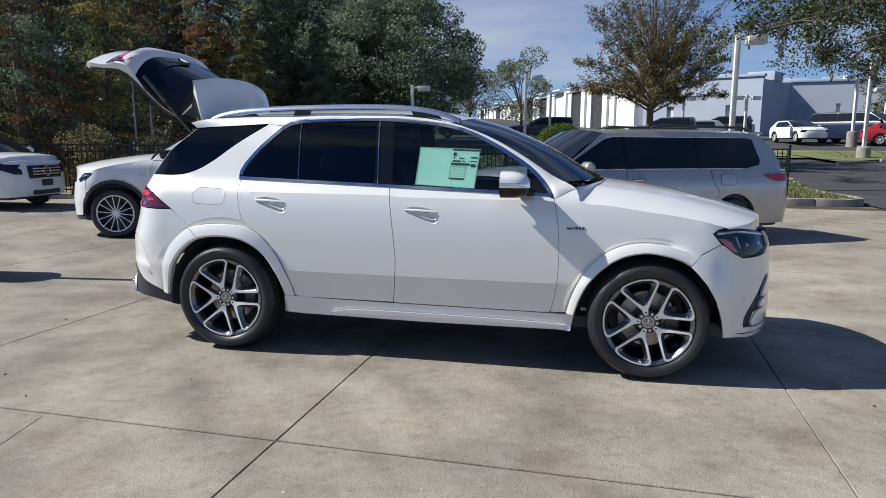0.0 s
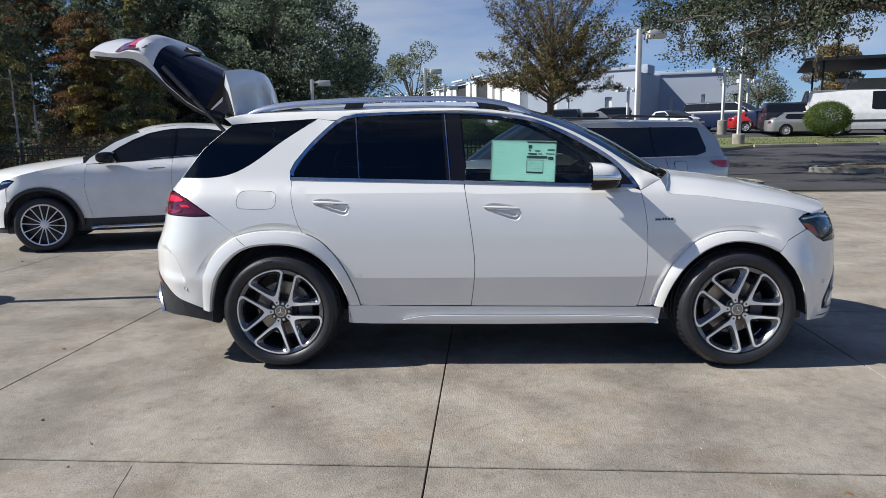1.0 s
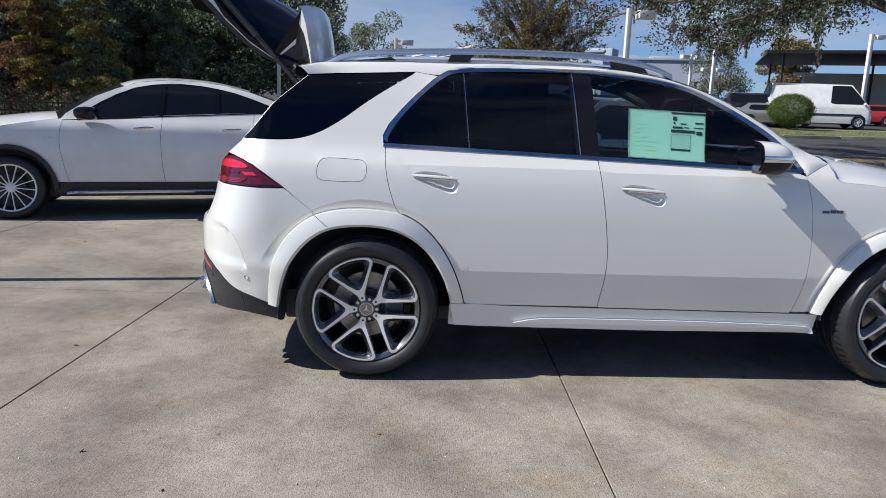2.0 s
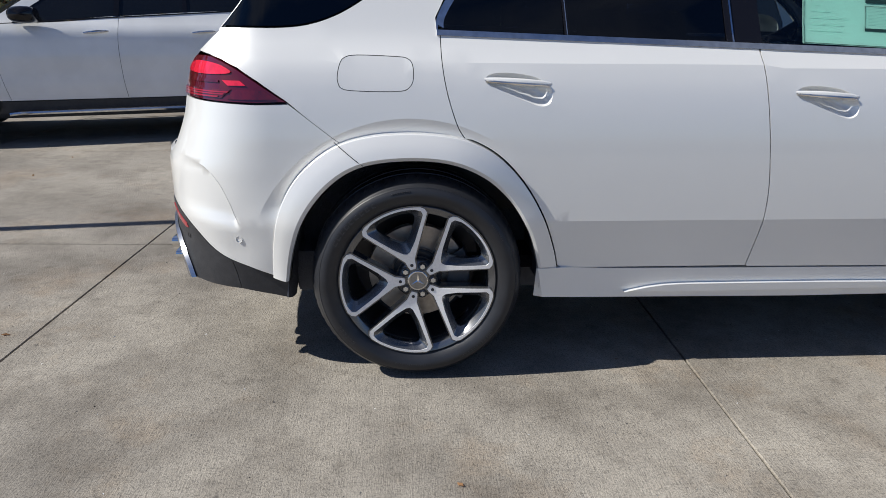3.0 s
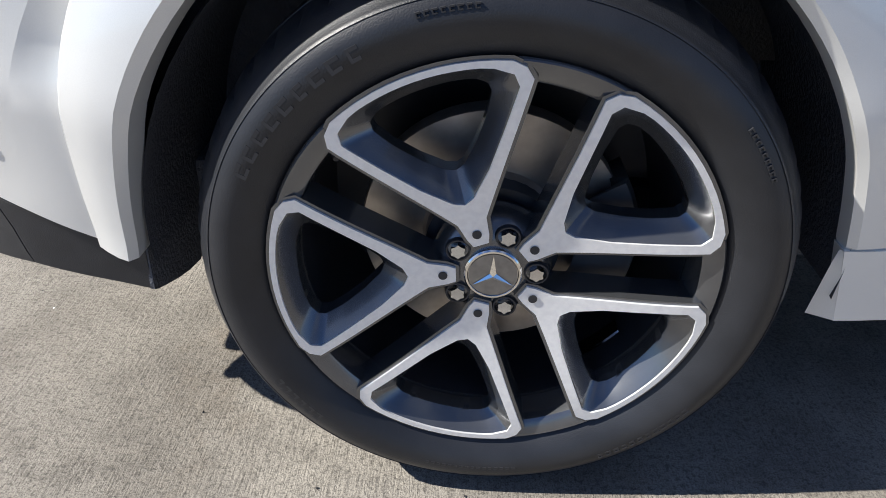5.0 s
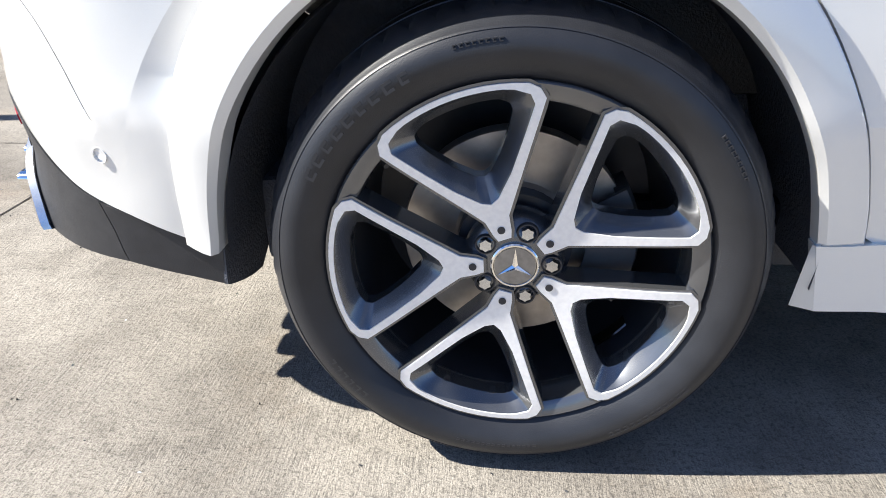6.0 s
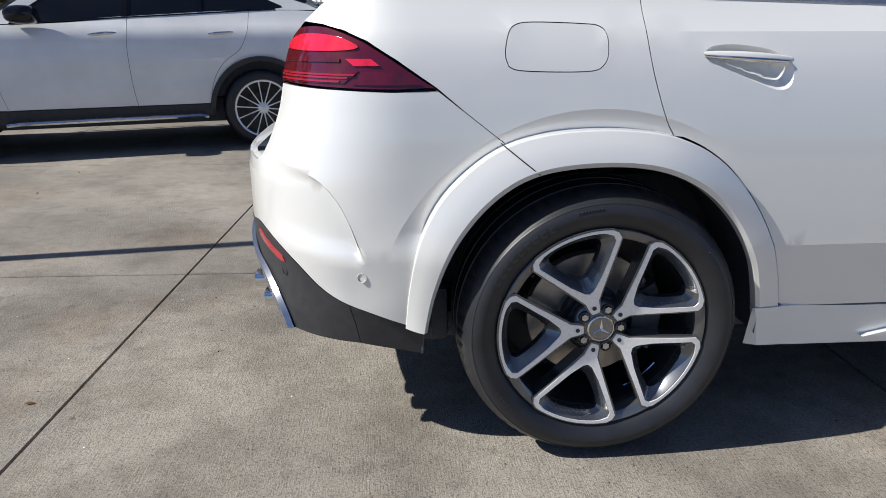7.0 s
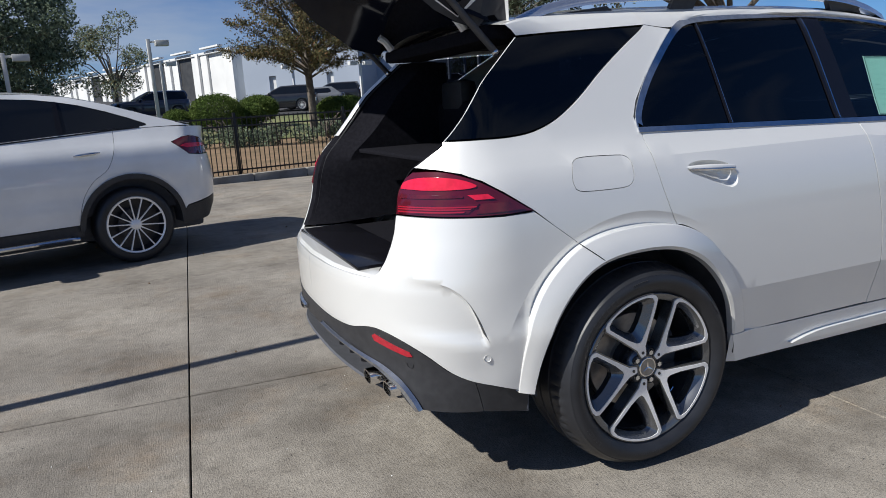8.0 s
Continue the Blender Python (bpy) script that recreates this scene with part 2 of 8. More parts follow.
GRASS = material("lawn_grass", (0.10, 0.14, 0.042), 0.9, 0.0, (0.17, 0.155, 0.07), 0.9, 8.0, (0.3, 0.7), bump=0.7, bump_scale=30.0, random_mix=0.3, island=True)
WALL_W = material("white_stucco", (0.74, 0.74, 0.72), 0.85, 0.0, (0.66, 0.66, 0.645), 0.5, 8.0, bump=0.2, bump_scale=20.0)
# the blue-grey shade on the far fronts is mixed into this stucco colour
WALL_SHADE = material("pale_blue_grey_stucco", (0.43, 0.48, 0.56), 0.85, 0.0, (0.38, 0.43, 0.51), 0.3, 8.0)
# near-black that stands for the shade inside open bays
BAY_SHADE = material("dark_doorway", (0.03, 0.03, 0.032), 0.6, 0.0, (0.05, 0.05, 0.05), 2.0)
POLE = material("white_pole_paint", (0.72, 0.72, 0.70), 0.5, 0.0, (0.60, 0.60, 0.58), 2.0, 6.0)
STEEL_BLACK = material("black_fence_steel", (0.012, 0.012, 0.013), 0.45, 0.2, (0.02, 0.02, 0.02), 8.0)
BARK = material("bark", (0.10, 0.08, 0.062), 0.95, 0.0, (0.17, 0.145, 0.12), 5.0, 8.0, bump=0.8, bump_scale=25.0)

PALE_BARK = material("pale_dead_bark", (0.42, 0.39, 0.36), 0.95, 0.0, (0.26, 0.24, 0.22), 9.0, 8.0, bump=0.6, bump_scale=30.0)


def leaf_material(name, a, b, var=0.45, through=0.35):
    """Leaves: part of the light passes through them."""
    m = material(name, a, 0.8, 0.0, b, 0.8, 4.0, (0.3, 0.7), random_mix=var, island=True, spec=0.1)
    n, l = m.node_tree.nodes, m.node_tree.links
    p = n["Principled BSDF"]
    tl, mx = n.new("ShaderNodeBsdfTranslucent"), n.new("ShaderNodeMixShader")
    mx.inputs["Fac"].default_value = through
    l.new(p.inputs["Base Color"].links[0].from_socket, tl.inputs["Color"])
    l.new(p.outputs["BSDF"], mx.inputs[1])
    l.new(tl.outputs["BSDF"], mx.inputs[2])
    l.new(mx.outputs["Shader"], n["Material Output"].inputs["Surface"])
    return m


LEAF_OAK = leaf_material("oak_leaves", (0.13, 0.168, 0.115), (0.225, 0.265, 0.185), 0.6)
LEAF_DARK = leaf_material("dark_leaves", (0.12, 0.155, 0.11), (0.20, 0.245, 0.165), 0.6)
LEAF_CYP = leaf_material("cypress_green", (0.16, 0.19, 0.105), (0.25, 0.265, 0.14), 0.65)
LEAF_RUST = leaf_material("cypress_rust", (0.26, 0.140, 0.07), (0.17, 0.115, 0.062), 0.65)
LEAF_GOLD = leaf_material("cypress_gold", (0.42, 0.34, 0.115), (0.30, 0.275, 0.115), 0.6)
LEAF_ELM = leaf_material("thin_olive_leaves", (0.145, 0.145, 0.070), (0.21, 0.175, 0.09), 0.65)
LEAF_LIVE = leaf_material("live_oak_leaves", (0.034, 0.042, 0.024), (0.065, 0.075, 0.042), 0.7, 0.2)
LEAF_BUSH = leaf_material("clipped_hedge_leaves", (0.085, 0.135, 0.035), (0.14, 0.18, 0.05))
MOSS = leaf_material("hanging_moss", (0.15, 0.145, 0.11), (0.10, 0.095, 0.07), 0.4)
STICKER = material("pale_green_paper", (0.44, 0.75, 0.68), 0.6, 0.0, (0.41, 0.72, 0.65), 4.0)
INK = material("dark_print", (0.02, 0.05, 0.045), 0.6)
INK_SOFT = material("faint_print", (0.36, 0.63, 0.57), 0.6)

# ---- car skins: a plan outline (straight sides, rounded ends) with a height profile ----
def lerp_table(table, v):
    if v <= table[0][0]:
        return table[0][1]
    for (a, fa), (b, fb) in zip(table, table[1:]):
        if v <= b:
            return fa + (fb - fa) * (v - a) / (b - a)
    return table[-1][1]


def soft_table(table, v):
    h = 0.018 if v > 0.66 else 0.004
    return (lerp_table(table, v - h) + 2 * lerp_table(table, v) + lerp_table(table, v + h)) / 4


def step01(v):
    v = min(1.0, max(0.0, v))
    return v * v * (3 - 2 * v)


class Skin:
    """u runs along the plan outline of one side: equal to x on the straight flank, then on round both ends. z is the height."""

    def __init__(self, half, side, rear, front, rear_in, front_in, wheels=(), groove=0.022):
        self.half, self.side, self.rear, self.front = half, side, rear, front
        self.rear_in, self.front_in, self.wheels, self.groove = rear_in, front_in, wheels, groove
        self.ends = [self.table(*rear), self.table(*front)]

    def table(self, centre, a, n):
        out, last, run = [], None, 0.0
        for i in range(241):
            t = math.pi / 2 * i / 240
            p = (a * math.sin(t) ** (2 / n), self.half * max(0.0, math.cos(t)) ** (2 / n))
            if last:
                run += math.hypot(p[0] - last[0], p[1] - last[1])
            out.append((run, p[0], p[1]))
            last = p
        return out

    def end_u(self, front):
        c = self.front[0] if front else self.rear[0]
        run = self.ends[1 if front else 0][-1][0]
        return c + run if front else c - run

    def plan(self, u):
        """x, y (right side, negative), outward normal, how far round an end (0 to 1)."""
        if self.rear[0] <= u <= self.front[0]:
            return u, -self.half, (0.0, -1.0), 0.0, 0
        front = u > self.front[0]
        c, tab = (self.front[0], self.ends[1]) if front else (self.rear[0], self.ends[0])
        s = min(abs(u - c), tab[-1][0])
        lo, hi = 0, len(tab) - 1
        while hi - lo > 1:
            mid = (lo + hi) // 2
            if tab[mid][0] <= s:
                lo = mid
            else:
                hi = mid
        (r0, x0, y0), (r1, x1, y1) = tab[lo], tab[hi]
        f = (s - r0) / max(1e-9, r1 - r0)
        x, y = x0 + (x1 - x0) * f, y0 + (y1 - y0) * f
        j0, j1 = tab[max(0, lo - 3)], tab[min(len(tab) - 1, hi + 3)]
        tx, ty = j1[1] - j0[1], j1[2] - j0[2]
        k = math.hypot(tx, ty) or 1.0
        nx, ny = -ty / k, tx / k
        sign = 1 if front else -1
        return c + sign * x, -y, (sign * nx, -ny), step01(s / 0.62), sign

    def inward(self, u, z):
        x, y, n, f, sign = self.plan(u)
        d = self.half - soft_table(self.side, z)
        if f:
            e = soft_table(self.front_in if sign > 0 else self.rear_in, z)
            d = d + (e - d) * f
        return d

    def at(self, u, z, off=0.0, sgn=-1, plain=False):
        x, y, n, f, sign = self.plan(u)
        d = self.inward(u, z) - off
        if not plain:
            for cx, cz, r0, r1 in self.wheels:
                r = math.hypot(u - cx, z - cz)
                if r < r1 and z > cz - 0.1:
                    d += self.groove * min(1.0, (r1 - r) / (r1 - r0)) * ((1 - step01((u - cx - .19) / .20)) * (step01((z - .58) / .14) if u < cx else 1.0) if cx < 1 else 1 - step01((u - cx - .10) / .16))
        return (x - n[0] * d, (y - n[1] * d) * (-sgn), z)


SUV = Skin(0.92,
           [(.2, .855), (.26, .875), (.40, .884), (.50, .903), (.598, .9235), (.70, .9215), (.80, .9175), (.9, .911), (1.0, .900), (1.08, .884), (1.14, .866), (1.165, .853), (1.21, .815), (1.25, .795), (1.5, .695), (1.62, .64), (1.68, .60), (1.75, .52)],
           (-0.5, 0.533, 2.5), (3.3, 0.575, 2.4),
           [(.22, .04), (.35, -.010), (.43, .0), (.48, .012), (.6, .0), (.78, .0), (.84, .025), (.95, .065), (1.05, .085), (1.15, .115), (1.25, .17), (1.7, .5)],
           [(.2, .06), (.3, .01), (.45, .0), (.7, .01), (.85, .02), (.95, .06), (1.03, .13), (1.1, .25)],
           [(-.022, .373, .525, .595), (2.998, .378, .490, .550)])

# ---- tools ----
from mathutils import geometry


def thing(name, label, category, m=None, group="", kind=""):
    ob = new(name)
    ob.empty_display_size = 0.2
    if m is not None:
        ob.matrix_basis = m
    return tagged(ob, label, category, group, kind)


def mesh_of(bm, name, mat, smooth=38):
    me = bpy.data.meshes.new(name)
    bm.to_mesh(me)
    bm.free()
    if smooth:
        me.polygons.foreach_set("use_smooth", [True] * len(me.polygons))
        me.set_sharp_from_angle(angle=radians(smooth))
    me.materials.append(mat)
    return me


def part(name, bm, mat, parent=None, label="", smooth=38):
    ob = new(name, mesh_of(bm, name, mat, smooth))
    if parent is not None:
        ob.parent = parent
    if label:
        ob["label"] = label
    return ob


def again(ob, m, parent=None):
    """One more object on the same mesh."""
    o = new(ob.name.split(".")[0], ob.data)
    o.parent = parent if parent is not None else ob.parent
    o.matrix_basis = m
    if "label" in ob:
        o["label"] = ob["label"]
    return o


def box(bm, x0, x1, y0, y1, z0, z1, bevel=0.0, m=None):
    vs = bmesh.ops.create_cube(bm, size=1.0)["verts"]
    for v in vs:
        v.co = Vector((x0 + (v.co.x + .5) * (x1 - x0), y0 + (v.co.y + .5) * (y1 - y0), z0 + (v.co.z + .5) * (z1 - z0)))
    if bevel:
        es = list({e for v in vs for e in v.link_edges})
        vs = list({v for f in bmesh.ops.bevel(bm, geom=es, offset=bevel, segments=2, affect="EDGES", profile=0.6)["faces"] for v in f.verts} | {v for v in vs if v.is_valid})
    if m is not None:
        bmesh.ops.transform(bm, matrix=m, verts=[v for v in vs if v.is_valid])
    return bm


def boxed(*a, **k):
    return box(bmesh.new(), *a, **k)


def lathe(profile, n=48, axis="y", bm=None, start=0.0, end=2 * math.pi):
    """profile: (radius, along) pairs. Turned about the axis."""
    bm = bm or bmesh.new()
    full = abs(end - start - 2 * math.pi) < 1e-6
    rings = []
    for i in range(n if full else n + 1):
        a = start + (end - start) * i / n
        c, s = math.cos(a), math.sin(a)
        rings.append([bm.verts.new((r * c, h, r * s) if axis == "y" else (r * c, r * s, h)) for r, h in profile])
    for i in range(n):
        a, b = rings[i], rings[(i + 1) % len(rings)]
        for j in range(len(profile) - 1):
            q = [a[j], a[j + 1], b[j + 1], b[j]]
            bm.faces.new(q if axis == "y" else q[::-1])
    return bm


def tube(bm, pts, radius, n=8, cap=True):
    """A round bar along points; radius may be a list."""
    pts = [Vector(p) for p in pts]
    rad = radius if isinstance(radius, (list, tuple)) else [radius] * len(pts)
    rings, up = [], Vector((0, 0, 1))
    for i, p in enumerate(pts):
        d = (pts[min(i + 1, len(pts) - 1)] - pts[max(i - 1, 0)]).normalized()
        s = d.cross(up)
        if s.length < 0.05:
            s = d.cross(Vector((1, 0, 0)))
        s.normalize()
        t = s.cross(d)
        rings.append([bm.verts.new(p + (s * math.cos(2 * math.pi * k / n) + t * math.sin(2 * math.pi * k / n)) * rad[i]) for k in range(n)])
    for a, b in zip(rings, rings[1:]):
        for k in range(n):
            bm.faces.new((a[k], a[(k + 1) % n], b[(k + 1) % n], b[k]))
    if cap:
        bm.faces.new(rings[0][::-1])
        bm.faces.new(rings[-1])
    return bm


def curve(pts, n=6):
    """A smooth line through the points."""
    out, m = [], len(pts)
    for i in range(m - 1):
        p0, p1, p2, p3 = pts[max(i - 1, 0)], pts[i], pts[i + 1], pts[min(i + 2, m - 1)]
        for k in range(n):
            t = k / n
            out.append(tuple(0.5 * (2 * b + (c - a) * t + (2 * a - 5 * b + 4 * c - d) * t * t + (3 * b - a - 3 * c + d) * t ** 3)
                             for a, b, c, d in zip(p0, p1, p2, p3)))
    return out + [tuple(pts[-1])]


def arc(cx, cz, r, a0, a1, n=24, rz=None):
    return [(cx + r * math.cos(radians(a0 + (a1 - a0) * i / n)), cz + (rz or r) * math.sin(radians(a0 + (a1 - a0) * i / n))) for i in range(n + 1)]


def dense(line, step):
    out = []
    for a, b in zip(line, line[1:] + line[:1]):
        k = max(1, int(math.dist(a, b) / step))
        out += [(a[0] + (b[0] - a[0]) * i / k, a[1] + (b[1] - a[1]) * i / k) for i in range(k)]
    return [p for i, p in enumerate(out) if math.dist(p, out[i - 1]) > 1e-4]


def inside(p, line):
    hit = False
    for (ax, ay), (bx, by) in zip(line, line[1:] + line[:1]):
        if (ay > p[1]) != (by > p[1]) and p[0] < (bx - ax) * (p[1] - ay) / (by - ay) + ax:
            hit = not hit
    return hit


def region(line, step=0.05, holes=(), lines=()):
    """Triangles that fill an outline: points, faces, and the outlines as index runs."""
    loops = [dense(list(l), step * 0.8) for l in (line, *holes)]
    pts, edges, runs = [], [], []
    for lp in loops:
        s = len(pts)
        pts += lp
        edges += [(s + i, s + (i + 1) % len(lp)) for i in range(len(lp))]
        runs.append(list(range(s, s + len(lp))))
    xs, ys = [p[0] for p in loops[0]], [p[1] for p in loops[0]]
    rim = np.array(pts)
    inner = []
    for i in range(int((max(xs) - min(xs)) / step) + 1):
        for j in range(int((max(ys) - min(ys)) / step) + 1):
            p = (min(xs) + (i + 0.5 * (j % 2)) * step, min(ys) + j * step)
            if inside(p, loops[0]) and not any(inside(p, h) for h in loops[1:]) and np.min(np.hypot(rim[:, 0] - p[0], rim[:, 1] - p[1])) > step * 0.55:
                inner.append(p)
    marks, runs_on = [], []
    for l in lines:
        last = None
        for (ax, az), (bx, bz) in zip(l, l[1:]):
            k = max(1, int(math.dist((ax, az), (bx, bz)) / 0.02))
            for i in range(k):
                p = (ax + (bx - ax) * i / k, az + (bz - az) * i / k)
                if inside(p, loops[0]) and not any(inside(p, h) for h in loops[1:]) and np.min(np.hypot(rim[:, 0] - p[0], rim[:, 1] - p[1])) > 0.003:
                    if last is not None:
                        runs_on.append((last, len(marks)))
                    last = len(marks)
                    marks.append(p)
                else:
                    last = None
    if marks:
        mk = np.array(marks)
        inner = [p for p in inner if np.min(np.hypot(mk[:, 0] - p[0], mk[:, 1] - p[1])) > min(.012, step * .45)]
        first = len(pts) + len(inner)
        edges += [(first + i, first + j) for i, j in runs_on]
        inner = inner + marks
    v, e, f, ov, oe, of = geometry.delaunay_2d_cdt([Vector(p) for p in pts + inner], edges, [], 1, 1e-6)
    v = [tuple(p) for p in v]
    f = [t for t in f if len(t) == 3]
    if holes:
        f = [t for t in f if not any(inside((sum(v[k][0] for k in t) / 3, sum(v[k][1] for k in t) / 3), h) for h in loops[1:])]
    return v, f


def sheet(bm, flat, faces, at, depth_at=None, flip=False):
    """Lays flat points into space by at(u, z); with depth_at the rim is turned inwards to those places."""
    vs = [bm.verts.new(at(*p)) for p in flat]
    made = []
    for t in faces:
        a, b, c = (flat[k] for k in t)
        turn = (b[0] - a[0]) * (c[1] - a[1]) - (b[1] - a[1]) * (c[0] - a[0])
        t = t if (turn > 0) != flip else t[::-1]
        made.append(bm.faces.new([vs[k] for k in t]))
    if depth_at:
        used = {}
        for e in {e for f in made for e in f.edges}:
            if len(e.link_faces) == 1:
                lp = e.link_loops[0]
                a, b = lp.vert, lp.link_loop_next.vert
                for w in (a, b):
                    if w not in used:
                        used[w] = bm.verts.new(depth_at(*flat[vs.index(w)])) if len(vs) < 400 else None
        if len(vs) >= 400:
            place = {w: i for i, w in enumerate(vs)}
            used = {w: bm.verts.new(depth_at(*flat[place[w]])) for w in used}
        for f in made:
            for lp in f.loops:
                if len(lp.edge.link_faces) == 1 and lp.vert in used and lp.link_loop_next.vert in used:
                    a, b = lp.vert, lp.link_loop_next.vert
                    try:
                        bm.faces.new((b, a, used[a], used[b]))
                    except ValueError:
                        pass
    for v in [v for v in bm.verts if not v.link_faces]:
        bm.verts.remove(v)
    return bm


def shrink(line, d):
    """The outline moved inwards by d."""
    n = len(line)
    area = sum(a[0] * b[1] - b[0] * a[1] for a, b in zip(line, line[1:] + line[:1]))
    s = 1 if area > 0 else -1
    out = []
    for i in range(n):
        p, q, r = line[i - 1], line[i], line[(i + 1) % n]
        t = (r[0] - p[0], r[1] - p[1])
        k = math.hypot(*t) or 1
        out.append((q[0] - s * t[1] / k * d, q[1] + s * t[0] / k * d))
    return out


def panel(skin, name, line, mat, parent, off=0.0, deep=0.014, step=0.05, gap=0.002, holes=(), sides=(-1, 1), label="", bulge=None, plain=False, sub=None, lines=(), smooth=38, keen=()):
    """A panel of a car's skin, on one side or both. Returns the made objects."""
    line = dense(list(line), 0.02)
    if gap:
        line = shrink(line, gap)
    for cx, cz, r in keen:
        out = []
        for a, b in zip(line, line[1:] + line[:1]):
            out.append(a)
            ra, rb = math.hypot(a[0] - cx, a[1] - cz) - r, math.hypot(b[0] - cx, b[1] - cz) - r
            if ra * rb < 0 and min(abs(ra), abs(rb)) > .001:
                f = ra / (ra - rb)
                out.append((a[0] + (b[0] - a[0]) * f, a[1] + (b[1] - a[1]) * f))
        line = out
    flat, faces = region(line, step, holes, lines)
    made = []
    for h in sides:
        add = bulge or (lambda u, z: 0.0)
        bm = sheet(bmesh.new(), flat, faces, lambda u, z: skin.at(u, z, off + add(u, z), h, plain),
                   (lambda u, z: skin.at(u, z, off + add(u, z) - deep, h, plain)) if deep else None, flip=(h > 0))
        ob = part(name, bm, mat, parent if sub is None else sub[0 if h < 0 else -1], label, smooth)
        if keen:
            ridge = {tuple(round(c, 4) for c in skin.at(u, z, off + add(u, z), h, plain)) for u, z in flat if any(abs(math.hypot(u - cx, z - cz) - r) < .0015 for cx, cz, r in keen)}
            on = [tuple(round(c, 4) for c in v.co) in ridge for v in ob.data.vertices]
            for e in ob.data.edges:
                if on[e.vertices[0]] and on[e.vertices[1]]:
                    e.use_edge_sharp = True
        made.append(ob)
    return made


def loft(bm, rows, flip=False):
    vs = [[bm.verts.new(p) for p in r] for r in rows]
    for a, b in zip(vs, vs[1:]):
        for k in range(len(a) - 1):
            q = (a[k], a[k + 1], b[k + 1], b[k])
            bm.faces.new(q[::-1] if flip else q)
    return bm


def thicken(bm, d):
    """Gives an open sheet a thickness d, against its normals."""
    bm.normal_update()
    bmesh.ops.solidify(bm, geom=bm.faces[:], thickness=d)
    return bm

# ---- ground ----
def rise(x, y):
    """The land climbs slowly beyond the lot."""
    return 0.055 * max(0.0, y - 17.0) if y < 110 else 0.055 * 93.0


def ground_sheet():
    bm = bmesh.new()
    xs = [-1500, -400, -120, -60, -30, -15, 0, 15, 30, 60, 120, 400, 1500]
    ys = [-1500, -400, -100, -30, 0, 12, 14, 17, 22, 30, 40, 60, 85, 110, 300, 700, 1500]
    loft(bm, [[(x, y, rise(x, y) - 0.06) for x in xs] for y in ys])
    return part("ground", bm, EARTH, None)


tagged(ground_sheet(), "patchy green and brown ground round the lot", "ground", kind="structure")


def flat_patch(name, outline, z, mat, label, category, step=2.0, thick=0.0):
    flat, faces = region(dense(outline, step), step)
    bm = sheet(bmesh.new(), flat, faces, lambda x, y: (x, y, rise(x, y) + z), (lambda x, y: (x, y, rise(x, y) + z - thick)) if thick else None)
    return tagged(part(name, bm, mat, None), label, category, kind="structure")


flat_patch("road", [(9.6, 13.1), (90, 9.0), (140, 40), (40, 36), (22, 33), (14, 31), (10.4, 30.5), (9.3, 22)], -0.03, ASPHALT, "grey asphalt drive beyond the concrete lot", "road")
flat_patch("pavement", [(-40, -40), (60, -40), (60, 12.7), (9.6, 13.1), (9.0, 13.4), (-40, 13.4)], -0.05, JOINT, "dark bedding under the concrete slabs", "pavement", step=4.0)
pavement = bpy.data.objects["pavement"]
lawn = flat_patch("grass_verge", [(10.4, 30.6), (14, 31.2), (22, 32.5), (60, 33.5), (140, 38), (140, 44), (60, 40), (24, 36.6), (14, 36.2), (-8, 36.5), (-8, 30.6)], 0.06, GRASS, "strip of short green lawn beside the drive", "lawn")
flat_patch("parking_area", [(-60, 36.4), (11, 36.2), (24, 36.5), (60, 39.8), (140, 43.8), (140, 110), (-60, 110)], -0.02, ASPHALT, "far asphalt car park in front of the buildings", "car park", step=6.0)
flat_patch("litter_ground", [(-9, 12.2), (1.5, 15.6), (7.3, 15.6), (7.3, 24), (6, 27), (-9, 27)], 0.0, DRY, "brown leaf litter behind the fence", "ground", step=1.5)

# ---- the white sport utility vehicle ----
suv = thing("suv", "pearl white sport utility vehicle with its tailgate raised, on the concrete", "car", Matrix.Translation(LIFT))
ARCH_R, ARCH_F = (0.003, .378), (2.998, .378)


KEEN = [(-.022, .373, .595), (2.998, .378, .550)]   # where the flanks turn in towards the wheel arches: centre and radius
CREASES = [[(.36, .598), (2.5, .598)], arc(-.022, .373, .595, -5, 200, 60), arc(2.998, .378, .550, -5, 200, 60)]


def cup_line(u, z):
    """The outline of the dished recess behind a door handle."""
    pts = [(.007, 0.0), (.025, .018), (.075, .024), (.140, .019), (.195, .006), (.236, -.022), (.246, -.052), (.236, -.080), (.205, -.088), (.150, -.070), (.081, -.042), (.022, -.016), (.007, 0.0)]
    return [(u + a, z + b) for a, b in curve(pts, 4)[:-1]]


CUP_R, CUP_F = (.230, 1.098), (1.350, 1.058)
# edges of the panels as u, z
seam_b = curve([(1.23, 1.207), (1.262, 1.0), (1.285, .83), (1.297, .69), (1.290, .55), (1.272, .405)])
seam_a = curve([(2.372, 1.155), (2.402, 1.0), (2.414, .86), (2.414, .68), (2.398, .52), (2.370, .395)])
seam_c = curve([(.086, 1.248), (.090, 1.15), (.108, 1.05), (.142, .945), (.172, .895)])
flare_r_out = curve([(-.530, .385), (-.518, .51), (-.490, .64), (-.436, .746), (-.358, .826), (-.272, .880), (-.17, .908), (-.06, .918), (.06, .915), (.175, .895), (.285, .84), (.38, .745), (.457, .62), (.508, .49), (.528, .413)])
flare_r_in = curve([(-.472, .375), (-.447, .50), (-.397, .628), (-.304, .742), (-.19, .808), (-.03, .828), (.12, .815), (.24, .765), (.335, .68), (.405, .57), (.436, .49), (.457, .413)])
flare_f_out = curve([(2.474, .398), (2.506, .515), (2.560, .637), (2.636, .742), (2.726, .822), (2.84, .872), (2.965, .889), (3.09, .880), (3.20, .854), (3.298, .827)])
